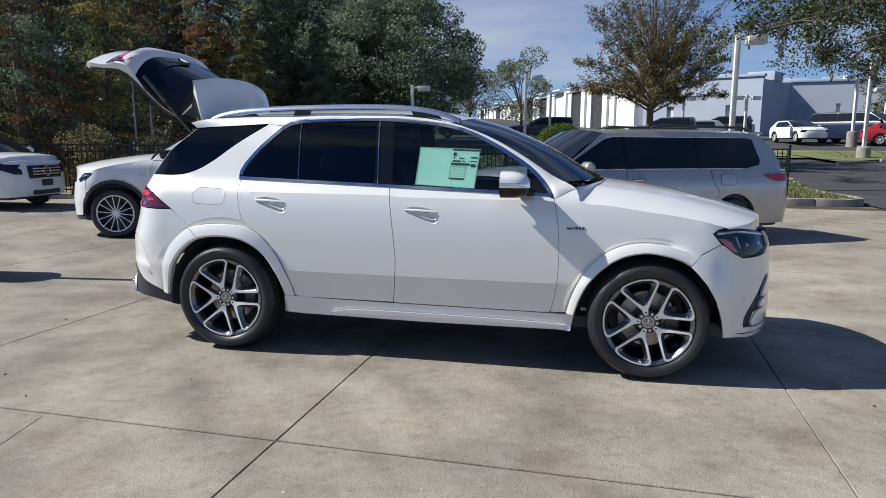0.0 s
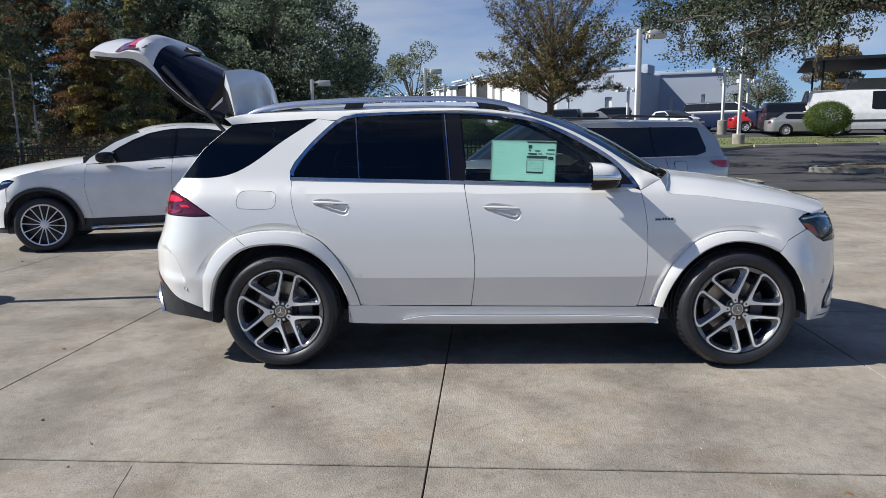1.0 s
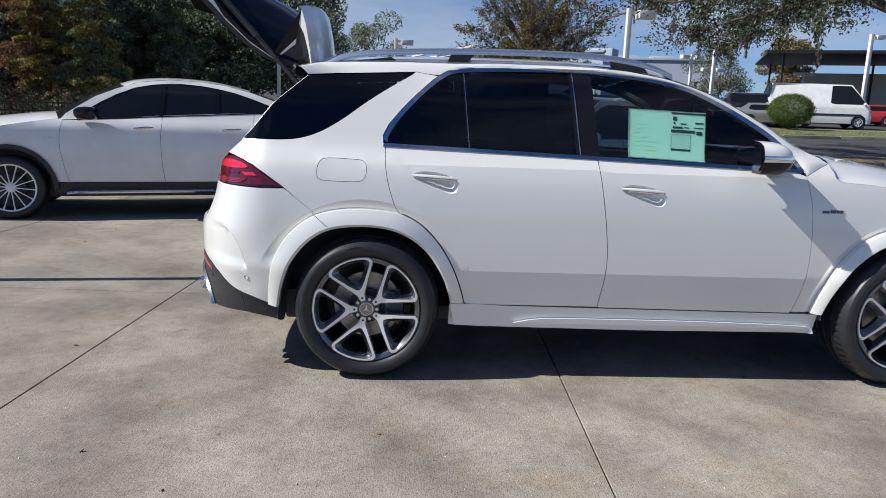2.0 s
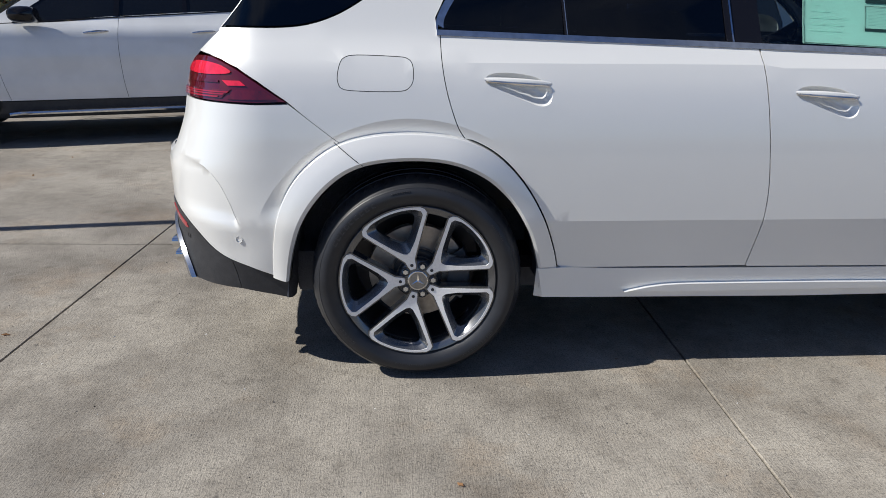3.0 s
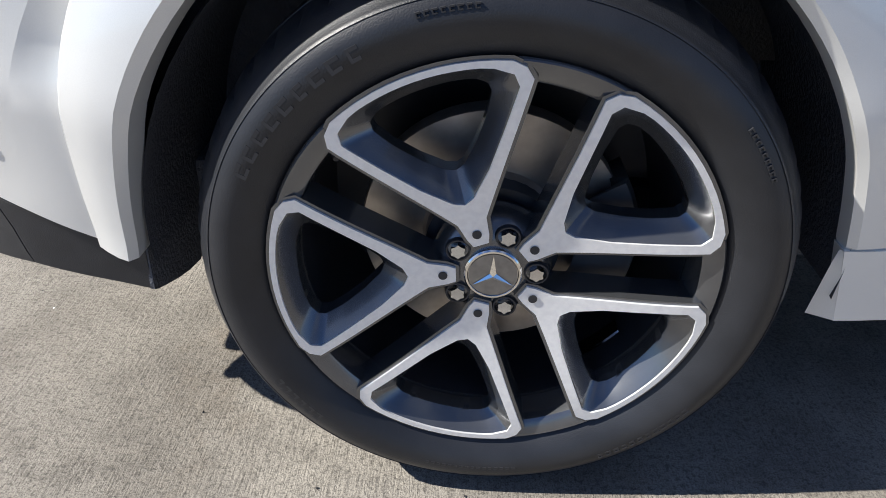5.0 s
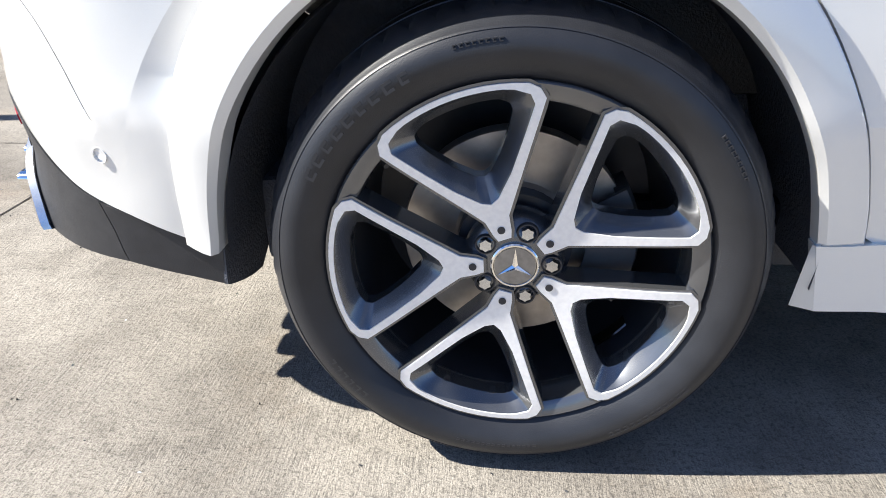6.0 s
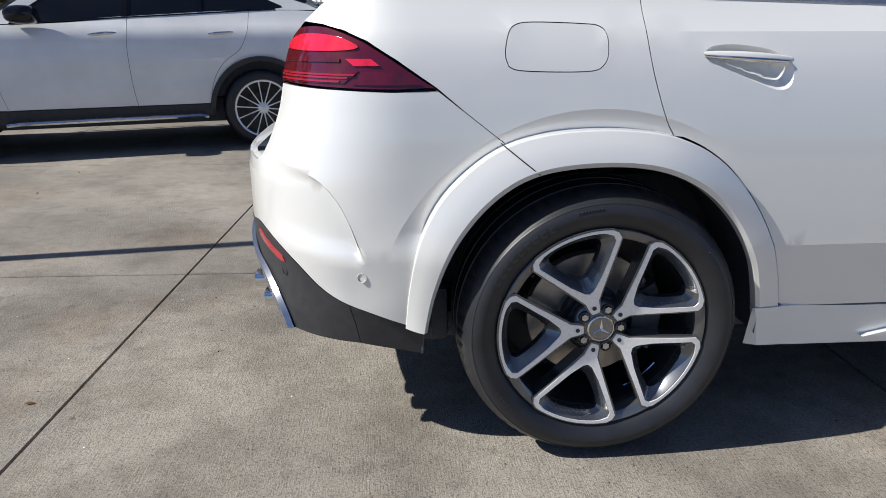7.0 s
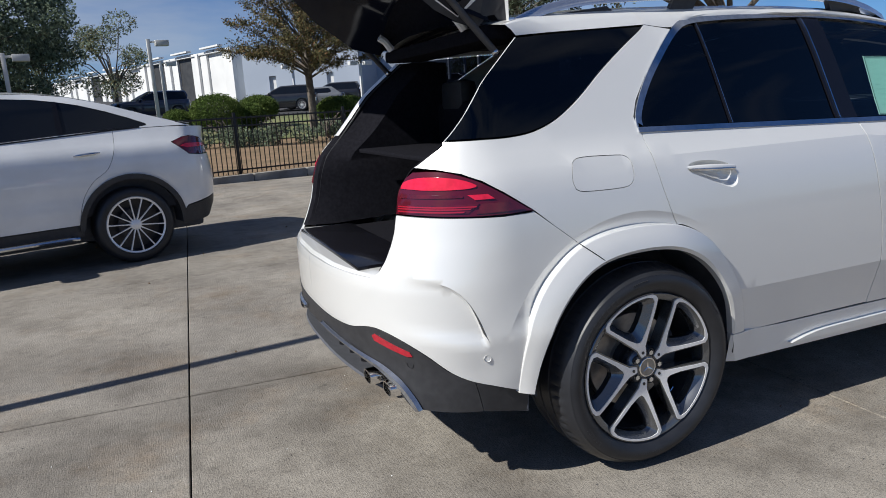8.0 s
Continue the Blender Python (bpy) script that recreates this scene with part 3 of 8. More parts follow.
flare_f_in = curve([(2.528, .393), (2.560, .50), (2.616, .615), (2.71, .72), (2.83, .795), (2.97, .825), (3.10, .810), (3.18, .786), (3.240, .757)])
def tuck(line, cx):
    """The same edge a little nearer to the wheel, so that panels end under the arch trim."""
    return [(cx + (u - cx) * .966, .378 + (z - .378) * .966) for u, z in line]


under_r, under_f = tuck(flare_r_out, .003), tuck(flare_f_out, 2.998)
hood_side = curve([(2.510, 1.224), (2.530, 1.182), (2.560, 1.133), (2.75, 1.116), (2.95, 1.088), (3.13, 1.066), (3.30, 1.037), (3.465, .998)])


def lip_bulge(u, z):
    r = math.hypot(u - 2.998, z - .378)
    return .036 * (1 - step01((r - .45) / .17)) * step01((u - 3.08) / .20) if u > 3.0 else 0.0


def spread(line, n):
    """n + 1 points at even steps along an open line."""
    runs = [0.0]
    for p, q in zip(line, line[1:]):
        runs.append(runs[-1] + math.dist(p, q))
    out = []
    for k in range(n + 1):
        s = runs[-1] * k / n
        i = max(j for j in range(len(runs) - 1) if runs[j] <= s + 1e-9)
        f = (s - runs[i]) / max(1e-9, runs[i + 1] - runs[i])
        out.append((line[i][0] + (line[i + 1][0] - line[i][0]) * f, line[i][1] + (line[i + 1][1] - line[i][1]) * f))
    return out


def arch_trim(outer, inner, h, fade=lambda f: 1.0):
    """The wheel arch trim: a flat face with a chamfered inner lip and a sharp outer edge."""
    n = 56
    rows = []
    for k, (o, i) in enumerate(zip(spread(outer, n), spread(inner, n))):
        w = fade(k / n)
        r = []
        for f, lift in ((-.02, -.010), (0.0, .034), (.03, .0365), (.15, .0465), (.40, .0425), (.70, .0335), (.97, .0235), (1.0, .0205), (1.02, -.03)):
            r.append(SUV.at(i[0] + (o[0] - i[0]) * f, i[1] + (o[1] - i[1]) * f, lift * w if lift > 0 else lift, h, True))
        rows.append(r)
    o, i, b = outer[-1], inner[-1], outer[-2]
    k = .016 / math.dist(o, b)
    dx, dz = (o[0] - b[0]) * k, (o[1] - b[1]) * k
    rows.append([SUV.at(i[0] + (o[0] - i[0]) * f + dx, i[1] + (o[1] - i[1]) * f + dz, .006, h, True) for f in (-.02, 0, .03, .15, .40, .70, .97, 1.0, 1.02)])
    return loft(bmesh.new(), rows, h < 0)


def build_suv_body():
    # doors
    belt = lambda a, b: [(u, 1.250 - 0.0315 * (u - .086)) for u in (a, (a + b) / 2, b)]
    rear_door = seam_c + [(.003 + (u - .003) * 1.008, .378 + (z - .378) * 1.008) for u, z in flare_r_out if u > .18] + [(.55, .402), (1.272, .4015)] + seam_b[::-1][1:] + belt(1.22, .1)[1:-1]
    rd = panel(SUV, "rear_door", rear_door, PEARL, suv, lines=CREASES[:2], smooth=11, holes=[cup_line(*CUP_R)], label="pearl white rear door")
    front_door = [(1.235, 1.207)] + seam_b[1:] + [(1.28, .398), (2.36, .390)] + seam_a[::-1][1:] + belt(2.30, 1.3)
    fd = panel(SUV, "front_door", front_door, PEARL, suv, lines=CREASES, smooth=11, holes=[cup_line(*CUP_F)], label="pearl white front door")
    # front wing
    wing = seam_a + [(2.375, .395), (2.478, .398)] + under_f[1:] + [(3.296, .8285), (3.360, .864), (3.424, .898), (3.367, .963), (3.40, .988), (3.452, 1.000)] + hood_side[::-1][2:]
    panel(SUV, "front_wing", wing, PEARL, suv, step=.028, lines=CREASES, smooth=50, gap=.001, keen=KEEN, bulge=lip_bulge)
    # quarter and the upper rear bumper
    seam_q = [(-.442, 1.018), (-.37, .962), (-.262, .878)]
    qg = curve([(-.79, 1.262), (-.60, 1.262), (-.46, 1.263), (-.36, 1.276), (-.26, 1.312), (-.15, 1.378), (-.02, 1.475), (.10, 1.555), (.24, 1.640)])
    quarter = ([(-.442, 1.022)] + seam_q[1:] + [p for p in under_r if -.275 < p[0] < .165] + seam_c[::-1] + [(.075, 1.262), (.070, 1.30), (.10, 1.36), (.17, 1.445), (.27, 1.545), (.36, 1.625), (.24, 1.645)]
               + qg[::-1][1:] + [(-.79, 1.25), (-.86, 1.218), (-.935, 1.180), (-.80, 1.172), (-.70, 1.158), (-.62, 1.132), (-.54, 1.088)])
    flap = [(-.262, 1.072), (-.235, 1.062), (-.14, 1.058), (-.05, 1.060), (-.022, 1.074), (-.010, 1.10), (-.012, 1.145), (-.030, 1.166), (-.07, 1.172), (-.20, 1.176), (-.245, 1.168), (-.262, 1.145), (-.270, 1.10)]
    flap = curve(flap + [flap[0]], 4)[:-1]
    panel(SUV, "quarter_panel", quarter, PEARL, suv, lines=CREASES, smooth=40, keen=KEEN, gap=.0009, holes=[shrink(flap, -.0015)])
    panel(SUV, "fuel_flap", flap, PEARL, suv, sides=(-1,), gap=0.001)
    low = curve([(-1.40, .585), (-1.25, .592), (-1.119, .616), (-1.04, .614), (-.95, .590), (-.86, .545), (-.776, .484), (-.70, .448), (-.62, .424), (-.54, .398), (-.478, .378)])
    end_r = SUV.end_u(False)
    scoop = curve([(-.628, .572), (-.636, .592), (-.648, .622), (-.668, .675), (-.70, .735), (-.745, .780), (-.80, .802), (-.90, .815), (-1.0, .817)], 5)
    scoop_in = [(u - .013 * math.cos(a), z - .013 * math.sin(a)) for (u, z), a in zip(scoop, [math.radians(20 + 70 * k / (len(scoop) - 1)) for k in range(len(scoop))])]
    rim_line = np.array(curve(scoop, 6))

    def scoop_bulge(u, z):
        # the shallow scoop at the corner of the bumper, and the swell where the bumper meets the arch trim
        out = 0.0
        if -1.10 < u < -.60 and .55 < z < .83:
            edge = lerp_table([(.55, -.622), (.572, -.628), (.592, -.636), (.622, -.648), (.675, -.668), (.735, -.70), (.780, -.745), (.802, -.80), (.815, -.90), (.817, -1.0), (.83, -1.3)], z)
            if u < edge:
                near = float(np.min(np.hypot(rim_line[:, 0] - u, rim_line[:, 1] - z)))
                out -= .020 * min(1.0, near / .012) * step01((u + 1.06) / .40) * step01((z - .568 - .14 * max(0.0, -.66 - u)) / .05)
        r = math.hypot(u - .003, z - .378)
        if u < 0 and r < .70:
            out += step01((.80 - z) / .38) * .021 * (1 - step01((r - .50) / .20))
        return out
    bumper = ([(-.442, 1.015)] + [(-.55, 1.012), (-.7, 1.016), (-.85, 1.018), (-1.003, 1.020), (-1.008, .96), (-1.018, .91), (-1.035, .86), (-1.06, .820), (-1.10, .800), (end_r, .795), (end_r, .585)]
              + low[:-1] + [p for p in under_r if p[0] < -.245] + seam_q[::-1])
    panel(SUV, "rear_bumper", bumper, PEARL, suv, step=0.022, gap=.0009, lines=CREASES + [scoop, scoop_in], bulge=scoop_bulge, smooth=55, keen=KEEN, label="pearl white rear bumper")
    for h in (-1, 1):
        slit = [q for q in scoop if .59 < q[1] < .775]
        rows = [[SUV.at(u - .0005, z, .0008, h), SUV.at(u - .004, z + .001, -.005, h), SUV.at(u - .0075, z + .002, -.0105, h)] for u, z in slit]
        part("bumper_slit", loft(bmesh.new(), rows, h < 0), PLASTIC, suv)
    # lower apron in two pieces with an upright joint between them
    top = low[::-1]
    near, far = [p for p in top if p[0] > -.69], [p for p in top if p[0] <= -.69]
    end_piece = near + [(-.690, .444), (-.676, .39), (-.664, .331), (-.60, .320), (-.54, .309), (-.484, .296)]
    tail_piece = [(-.690, .444)] + far + [(end_r, .585), (end_r, .50), (-1.25, .49), (-1.12, .468), (-1.05, .44), (-.985, .400), (-.93, .345), (-.80, .337), (-.664, .331), (-.676, .39)]
    for line in (end_piece, tail_piece):
        panel(SUV, "rear_skirt", line, PLASTIC, suv, off=.003, plain=True, gap=.0012, label="black plastic lower rear apron")
    # the flap that closes the apron towards the wheel
    for h in (-1, 1):
        rows = [[(-.482 + .03 * (.96 - yy), yy * h, zt), (-.486 + .03 * (.96 - yy), yy * h, (zt + zb) / 2), (-.490 + .03 * (.96 - yy), yy * h, zb)]
                for yy, zt, zb in ((.882, .42, .298), (.874, .42, .293), (.85, .42, .283), (.81, .42, .268), (.77, .42, .256), (.725, .42, .248), (.70, .42, .262), (.66, .42, .285), (.60, .42, .30), (.50, .42, .31))]
        part("apron_flap", thicken(loft(bmesh.new(), rows, h < 0), .006), LINER, suv, "black felt flap behind the wheel")
    # sill
    sill_out = lambda u, z: .002 + .020 * (1 - step01((u - .46) / .15)) + .022 * step01((u - 2.40) / .12)
    panel(SUV, "sill", [(.453, .410), (.55, .4085), (.75, .4005), (1.4, .3955), (2.400, .3885), (2.527, .3895), (2.507, .275), (1.5, .268), (.60, .276), (.479, .287)], PEARL, suv, deep=0.03, bulge=sill_out)
    for h in (-1, 1):
        rows = []
        for k in range(9):
            f = k / 8
            x, y, z = SUV.at(.4555 + .0255 * f, .4085 - .1195 * f, .0212, h)
            inn = -1 if y > 0 else 1
            rows.append([(x, y, z), (x - .004 - .028 * f, y + inn * (.006 + .012 * f), z - .001), (x + .010 - .028 * f, y + inn * (.016 + .012 * f), z + .004)])
        part("sill_end", loft(bmesh.new(), rows, h > 0), PEARL, suv, smooth=25)
    panel(SUV, "sill_blade", curve([(.80, .305), (.95, .333), (1.2, .338), (1.8, .336), (2.35, .325), (2.48, .312)], 3) + [(2.44, .300), (1.8, .306), (1.0, .302)], PEARL, suv, off=0.022, deep=0.03)
    # flares
    for h in (-1, 1):
        part("wheel_arch_trim", arch_trim(flare_r_out, flare_r_in, h, lambda f: 1 - .5 * step01((f - .60) / .25)), PEARL, suv, smooth=15)
        part("trim_seam", tube(bmesh.new(), [SUV.at(-.285 + .098 * k / 8, .890 - .078 * k / 8, lerp_table([(0, .020), (.3, .033), (.6, .0425), (.85, .0463), (1, .0375)], k / 8), h, True) for k in range(9)], .0016, 5), PLASTIC, suv)
        part("wheel_arch_trim", arch_trim(flare_f_out, flare_f_in, h, lambda f: 1 - .25 * step01((f - .75) / .25)), PEARL, suv, smooth=15)
    # front bumper with its dark side intake and the lamp
    end_f = SUV.end_u(True)
    lamp = curve([(3.371, .964), (3.404, .984), (3.463, .994)], 3) + curve([(3.578, .987), (3.77, .967), (3.91, .945)], 3) + curve([(3.945, .90), (3.925, .862), (3.853, .824), (3.77, .815), (3.691, .813), (3.581, .812), (3.514, .842), (3.439, .894), (3.371, .964)], 3)[:-1]
    # a dark curved blade with two pointed fins
    intake = (curve([(3.640, .345), (3.634, .375), (3.640, .425), (3.683, .495), (3.745, .565), (3.81, .625), (3.885, .672), (3.96, .668), (3.965, .640)], 3)
              + [(3.90, .610), (3.845, .570), (3.828, .533), (3.93, .535), (3.815, .505), (3.795, .468), (3.90, .464), (3.762, .447), (3.724, .405), (3.715, .375), (3.732, .352), (3.70, .343)])
    front = ([(3.300, .826), (3.363, .861), (3.427, .895), (3.442, .890), (3.514, .837), (3.581, .807), (3.691, .808), (3.77, .810), (3.855, .819), (3.93, .858), (3.952, .90), (3.93, .945), (4.05, .945), (end_f, .93), (end_f, .275), (3.9, .268), (3.7, .272), (3.62, .280), (3.475, .292), (3.455, .40), (3.41, .53), (3.345, .64), (3.285, .712), (3.243, .753)])
    panel(SUV, "front_bumper", front, PEARL, suv, lines=CREASES, holes=[intake], step=0.022, gap=.001, bulge=lip_bulge, plain=True, smooth=50)
    panel(SUV, "air_intake", shrink(intake, -.004), PLASTIC, suv, off=-0.02, deep=0.0, gap=0)
    for h in (-1, 1):
        part("bumper_slit", tube(bmesh.new(), [SUV.at(u, z, .0005, h, True) for u, z in ((3.575, .308), (3.65, .305), (3.72, .305), (3.85, .310), (3.97, .318))], .0035, 6), PLASTIC, suv)
        part("bumper_slit", tube(bmesh.new(), [SUV.at(u, z, .0005, h, True) for u, z in ((3.70, .345), (3.78, .345), (3.88, .352), (3.97, .362))], .0045, 6), PLASTIC, suv)
    lo = panel(SUV, "headlight", lamp, GLOSS_BLACK, suv, off=-0.03, deep=0.0, gap=0, label="dark headlight with a bright daytime strip")
    for ob, h in zip(lo, (-1, 1)):
        ob2 = panel(SUV, "lens", lamp, LAMP_CLEAR, suv, off=0.0, deep=0.012, gap=0.001, sides=(h,))[0]
        ob2.parent = ob
        bm = bmesh.new()
        tube(bm, [SUV.at(u, z, -.008, h) for u, z in ((3.40, .962), (3.43, .964), (3.474, .968), (3.52, .972), (3.60, .969), (3.70, .957), (3.80, .946), (3.90, .932))], .008, 8)
        part("light_strip", bm, LIGHT_GUIDE, ob)
        part("light_strip", tube(bmesh.new(), [SUV.at(u, z, -.010, h) for u, z in ((3.56, .845), (3.60, .835), (3.70, .832), (3.80, .836), (3.87, .850))], .004, 6), CHROME, ob)
        part("light_strip", tube(bmesh.new(), [SUV.at(u, z, -.012, h) for u, z in ((3.54, .940), (3.55, .905), (3.57, .865))], .005, 6), CHROME, ob)
        for u, z in ((3.64, .885), (3.80, .885)):
            bm = bmesh.new()
            bmesh.ops.create_uvsphere(bm, u_segments=16, v_segments=10, radius=.019, matrix=Matrix.Translation(SUV.at(u, z, -.022, h)))
            part("projector", bm, CHROME, ob)
        r = panel(SUV, "side_reflector", [(3.405, .932), (3.454, .928), (3.502, .908), (3.550, .845), (3.527, .842), (3.462, .884)], AMBER, suv, off=-.016, deep=.004, gap=0, sides=(h,))[0]
        r.parent = ob
    # dark core behind the gaps
    core = [(-.44, .42), (-.44, 1.16), (.1, 1.17), (2.3, 1.12), (3.30, .97), (3.32, .42)]
    for h in (-1, 1):
        for line in ([(-.98, .64), (-.98, 1.15), (-.40, 1.19), (.1, 1.2), (.1, .93), (-.2, .95), (-.42, .83), (-.55, .62)],
                     [(.15, 1.20), (1.2, 1.17), (2.36, 1.12), (2.5, 1.08), (3.28, .96), (3.30, .93), (3.0, .95), (2.68, .92), (2.48, .72), (2.42, .42), (.56, .42), (.50, .66), (.36, .86), (.15, .95)]):
            flat, faces = region(line, 0.12)
            bm = sheet(bmesh.new(), flat, faces, lambda u, z: SUV.at(u, z, -.052, h), None, flip=(h > 0))
            part("inner_panel", bm, LINER, suv)
    # wheel arch liners
    for cx, cz in (ARCH_R, ARCH_F):
        for h in (-1, 1):
            bm = bmesh.new()
            prof = [(.462, -.905), (.470, -.86), (.470, -.52)]
            lathe(prof, 36, bm=bm, start=radians(-6), end=radians(183))
            ring = [(0.0, -.53), (.47, -.53)]
            lathe(ring, 36, bm=bm, start=radians(-6), end=radians(183))
            bmesh.ops.transform(bm, matrix=Matrix.Translation((cx, 0, cz)) @ Matrix.Diagonal((1, -h, 1, 1)), verts=bm.verts[:])
            part("arch_liner", bm, LINER, suv, "black felt wheel arch liner")
    # underbody
    bm = boxed(-.42, 3.55, -.66, .66, .235, .33, bevel=.03)
    part("underbody", bm, LINER, suv)
    # added unseen box under the bonnet that keeps sun out of the car's shadow
    part("engine_bay", boxed(2.56, 3.66, -.50, .50, .30, .96, bevel=.04), LINER, suv)
    # added unseen box that stops sun between the exhaust tips, evening the shadow
    part("muffler", boxed(-.900, -.60, -.67, .67, .352, .45, bevel=.015), LINER, suv)
    part("crossmember", boxed(-.475, -.395, -.70, .70, .246, .42, bevel=.02), LINER, suv)
    # the tray that closes the tail from below
    us = [-.49 + (SUV.end_u(False) + .49) * k / 14 for k in range(15)]
    half = [SUV.at(u, .345, -.022, -1, True)[:2] for u in us]
    tray = loft(bmesh.new(), [[(x, y * f, .352 + max(0.0, -.80 - x) * .32 if x < -.6 else .352 - (x + .6) * .3) for f in (1, .5, -.5, -1)] for x, y in half if y < -.01])
    tray = thicken(tray, .012)
    part("under_tray", tray, LINER, suv)
    return rd, fd


suv_rear_doors, suv_front_doors = build_suv_body()


def lean_in(p):
    """The roof's edge lies further in between the windscreen and the tail."""
    x, y, z = p
    return (x, y + .050 * step01((1.6 - x) / .4) * step01((x + .42) / .3), z)


def build_suv_top():
    # roof edge along the side: x, y, z
    edge = [(-.40, -.628, 1.652), (-.30, -.622, 1.676), (-.05, -.606, 1.704), (.3, -.597, 1.718), (.7, -.594, 1.724), (1.1, -.594, 1.721), (1.4, -.602, 1.701), (1.62, -.62, 1.654)]
    edge = [lean_in(p) for p in curve(edge, 4)]
    rows = []
    for i, (x, y, z) in enumerate(edge):
        f = i / (len(edge) - 1)
        crown = .046
        push = .10 * step01((f - .6) / .4) - .05 * step01((.15 - f) / .15)
        rows.append([(x + push * (1 - v * v), y * v, z + crown * (1 - v ** 2)) for v in [1 - k / 8 for k in range(17)]])
    part("roof", loft(bmesh.new(), rows, True), PEARL, suv, "pearl white roof")
    # cant rail between the side glass and the roof
    for h in (-1, 1):
        lo = curve([(.24, 1.645), (.36, 1.632), (.45, 1.660), (.60, 1.672), (.80, 1.680), (1.15, 1.682), (1.50, 1.655), (1.717, 1.612), (1.901, 1.535), (2.082, 1.434), (2.224, 1.337), (2.327, 1.228), (2.372, 1.157)], 4)
        hi = curve([(-.40, -.628, 1.652), (-.10, -.609, 1.700), (.3, -.597, 1.718), (.8, -.594, 1.724), (1.2, -.597, 1.717), (1.62, -.62, 1.654), (1.80, -.642, 1.598), (1.98, -.672, 1.522), (2.16, -.708, 1.424), (2.32, -.748, 1.322), (2.405, -.770, 1.277)], 4)
        hi = [lean_in(p) for p in hi]
        n = 44
        a = [lo[int(k * (len(lo) - 1) / n)] for k in range(n + 1)]
        b = [hi[min(len(hi) - 1, int((0.18 + 0.82 * k / n) * (len(hi) - 1)))] for k in range(n + 1)]
        rows = []
        for (u, z), q in zip(a, b):
            p = Vector(SUV.at(u, z, .002, h))
            q = Vector((q[0], q[1] * -h, q[2]))
            mid = p.lerp(q, .5) + Vector((0, .008 * h, .012))
            rows.append([p, p.lerp(mid, .5) + Vector((0, .004 * h, .002)), mid, q.lerp(mid, .5) + Vector((0, .002 * h, .003)), q])
        # the pillar runs out into the wing beside the cowl
        for k in range(1, 9):
            f = k / 8
            p = Vector(SUV.at(2.372 + .136 * f, 1.157 + .0675 * f, .002, h))
            q = Vector((2.405 + .103 * f, (-.770 - .034 * f) * -h, 1.277 - .052 * f + .004 * math.sin(math.pi * f)))
            w = (1 - f) ** .7
            mid = p.lerp(q, .5) + Vector((0, .008 * h, .012)) * w
            rows.append([p, p.lerp(mid, .5) + Vector((0, .004 * h, .002)) * w, mid, q.lerp(mid, .5) + Vector((0, .002 * h, .003)) * w, q])
        part("pillar_rail", loft(bmesh.new(), rows, h < 0), PEARL, suv, "pearl white roof pillar")
        # roof side above the rear quarter glass
        bm = bmesh.new()
        lo2 = [(-.345, 1.612), (-.2, 1.622), (0.0, 1.632), (.24, 1.645)]
        hi2 = [(-.40, -.628, 1.652), (-.27, -.620, 1.681), (-.03, -.605, 1.705), (.24, -.598, 1.716)]
        rows = []
        for (u, z), q in zip(curve(lo2, 4), [lean_in(p) for p in curve(hi2, 4)]):
            p, q = Vector(SUV.at(u, z, .002, h)), Vector((q[0], q[1] * -h, q[2]))
            rows.append([p, p.lerp(q, .35) + Vector((0, .009 * h, .006)), p.lerp(q, .75) + Vector((0, .012 * h, .008)), q])
        part("pillar_rail", loft(bm, rows, h < 0), PEARL, suv, "pearl white roof side")
        # roof rail: a flat satin bar on feet
        line = curve([(-.30, 1.668), (-.20, 1.706), (-.05, 1.736), (.15, 1.753), (.5, 1.767), (.9, 1.771), (1.2, 1.766), (1.42, 1.746), (1.58, 1.710), (1.68, 1.670)], 5)
        rows = []
        for x, z in line:
            y = .562
            rows.append([(x, -h * (y + .032), z - .020), (x, -h * (y + .031), z - .012), (x, -h * (y + .016), z + .011), (x, -h * (y + .002), z + .016), (x, -h * (y - .022), z + .010), (x, -h * (y - .022), z - .016), (x, -h * (y + .032), z - .020)])
        part("roof_rail", loft(bmesh.new(), [[(a, -b, c) for a, b, c in r] for r in rows] if h < 0 else [[(a, b * -1, c) for a, b, c in r] for r in rows], h < 0), RAIL, suv, "satin aluminium roof rail")
        for x0, x1, x2, x3, z0, z1 in ((-.16, .22, -.16, .10, 1.655, 1.722), (.40, .52, .44, .56, 1.685, 1.760), (1.36, 1.56, 1.32, 1.50, 1.66, 1.742)):
            ys = (.550 * h, .574 * h)
            rows = [[(x0, ys[0], z0), (x1, ys[0], z0), (x1, ys[1], z0), (x0, ys[1], z0), (x0, ys[0], z0)], [(x2, ys[0], z1 - (.035 if x0 < 0 else 0)), (x3, ys[0], z1), (x3, ys[1], z1), (x2, ys[1], z1 - (.035 if x0 < 0 else 0)), (x2, ys[0], z1 - (.035 if x0 < 0 else 0))]]
            part("rail_foot", loft(bmesh.new(), rows, h > 0), PLASTIC, suv, smooth=0)
    # windscreen
    rows = []
    left = curve([(1.62, -.615, 1.650), (1.80, -.640, 1.600), (1.98, -.668, 1.524), (2.16, -.702, 1.426), (2.32, -.742, 1.320), (2.415, -.768, 1.262)], 4)
    for i, (x, y, z) in enumerate(left):
        f = i / (len(left) - 1)
        rows.append([(x + (.10 + .16 * f) * (1 - v * v), y * v, z + (.052 - .045 * f) * (1 - v * v)) for v in [1 - k / 8 for k in range(17)]])
    part("windscreen", thicken(loft(bmesh.new(), rows, True), .005), GLASS_CLEAR, suv, "clear laminated windscreen")
    # bonnet: its nose follows the plan of the front end
    side = [(SUV.at(u, z)[0], SUV.at(u, z)[1], z) for u, z in hood_side]
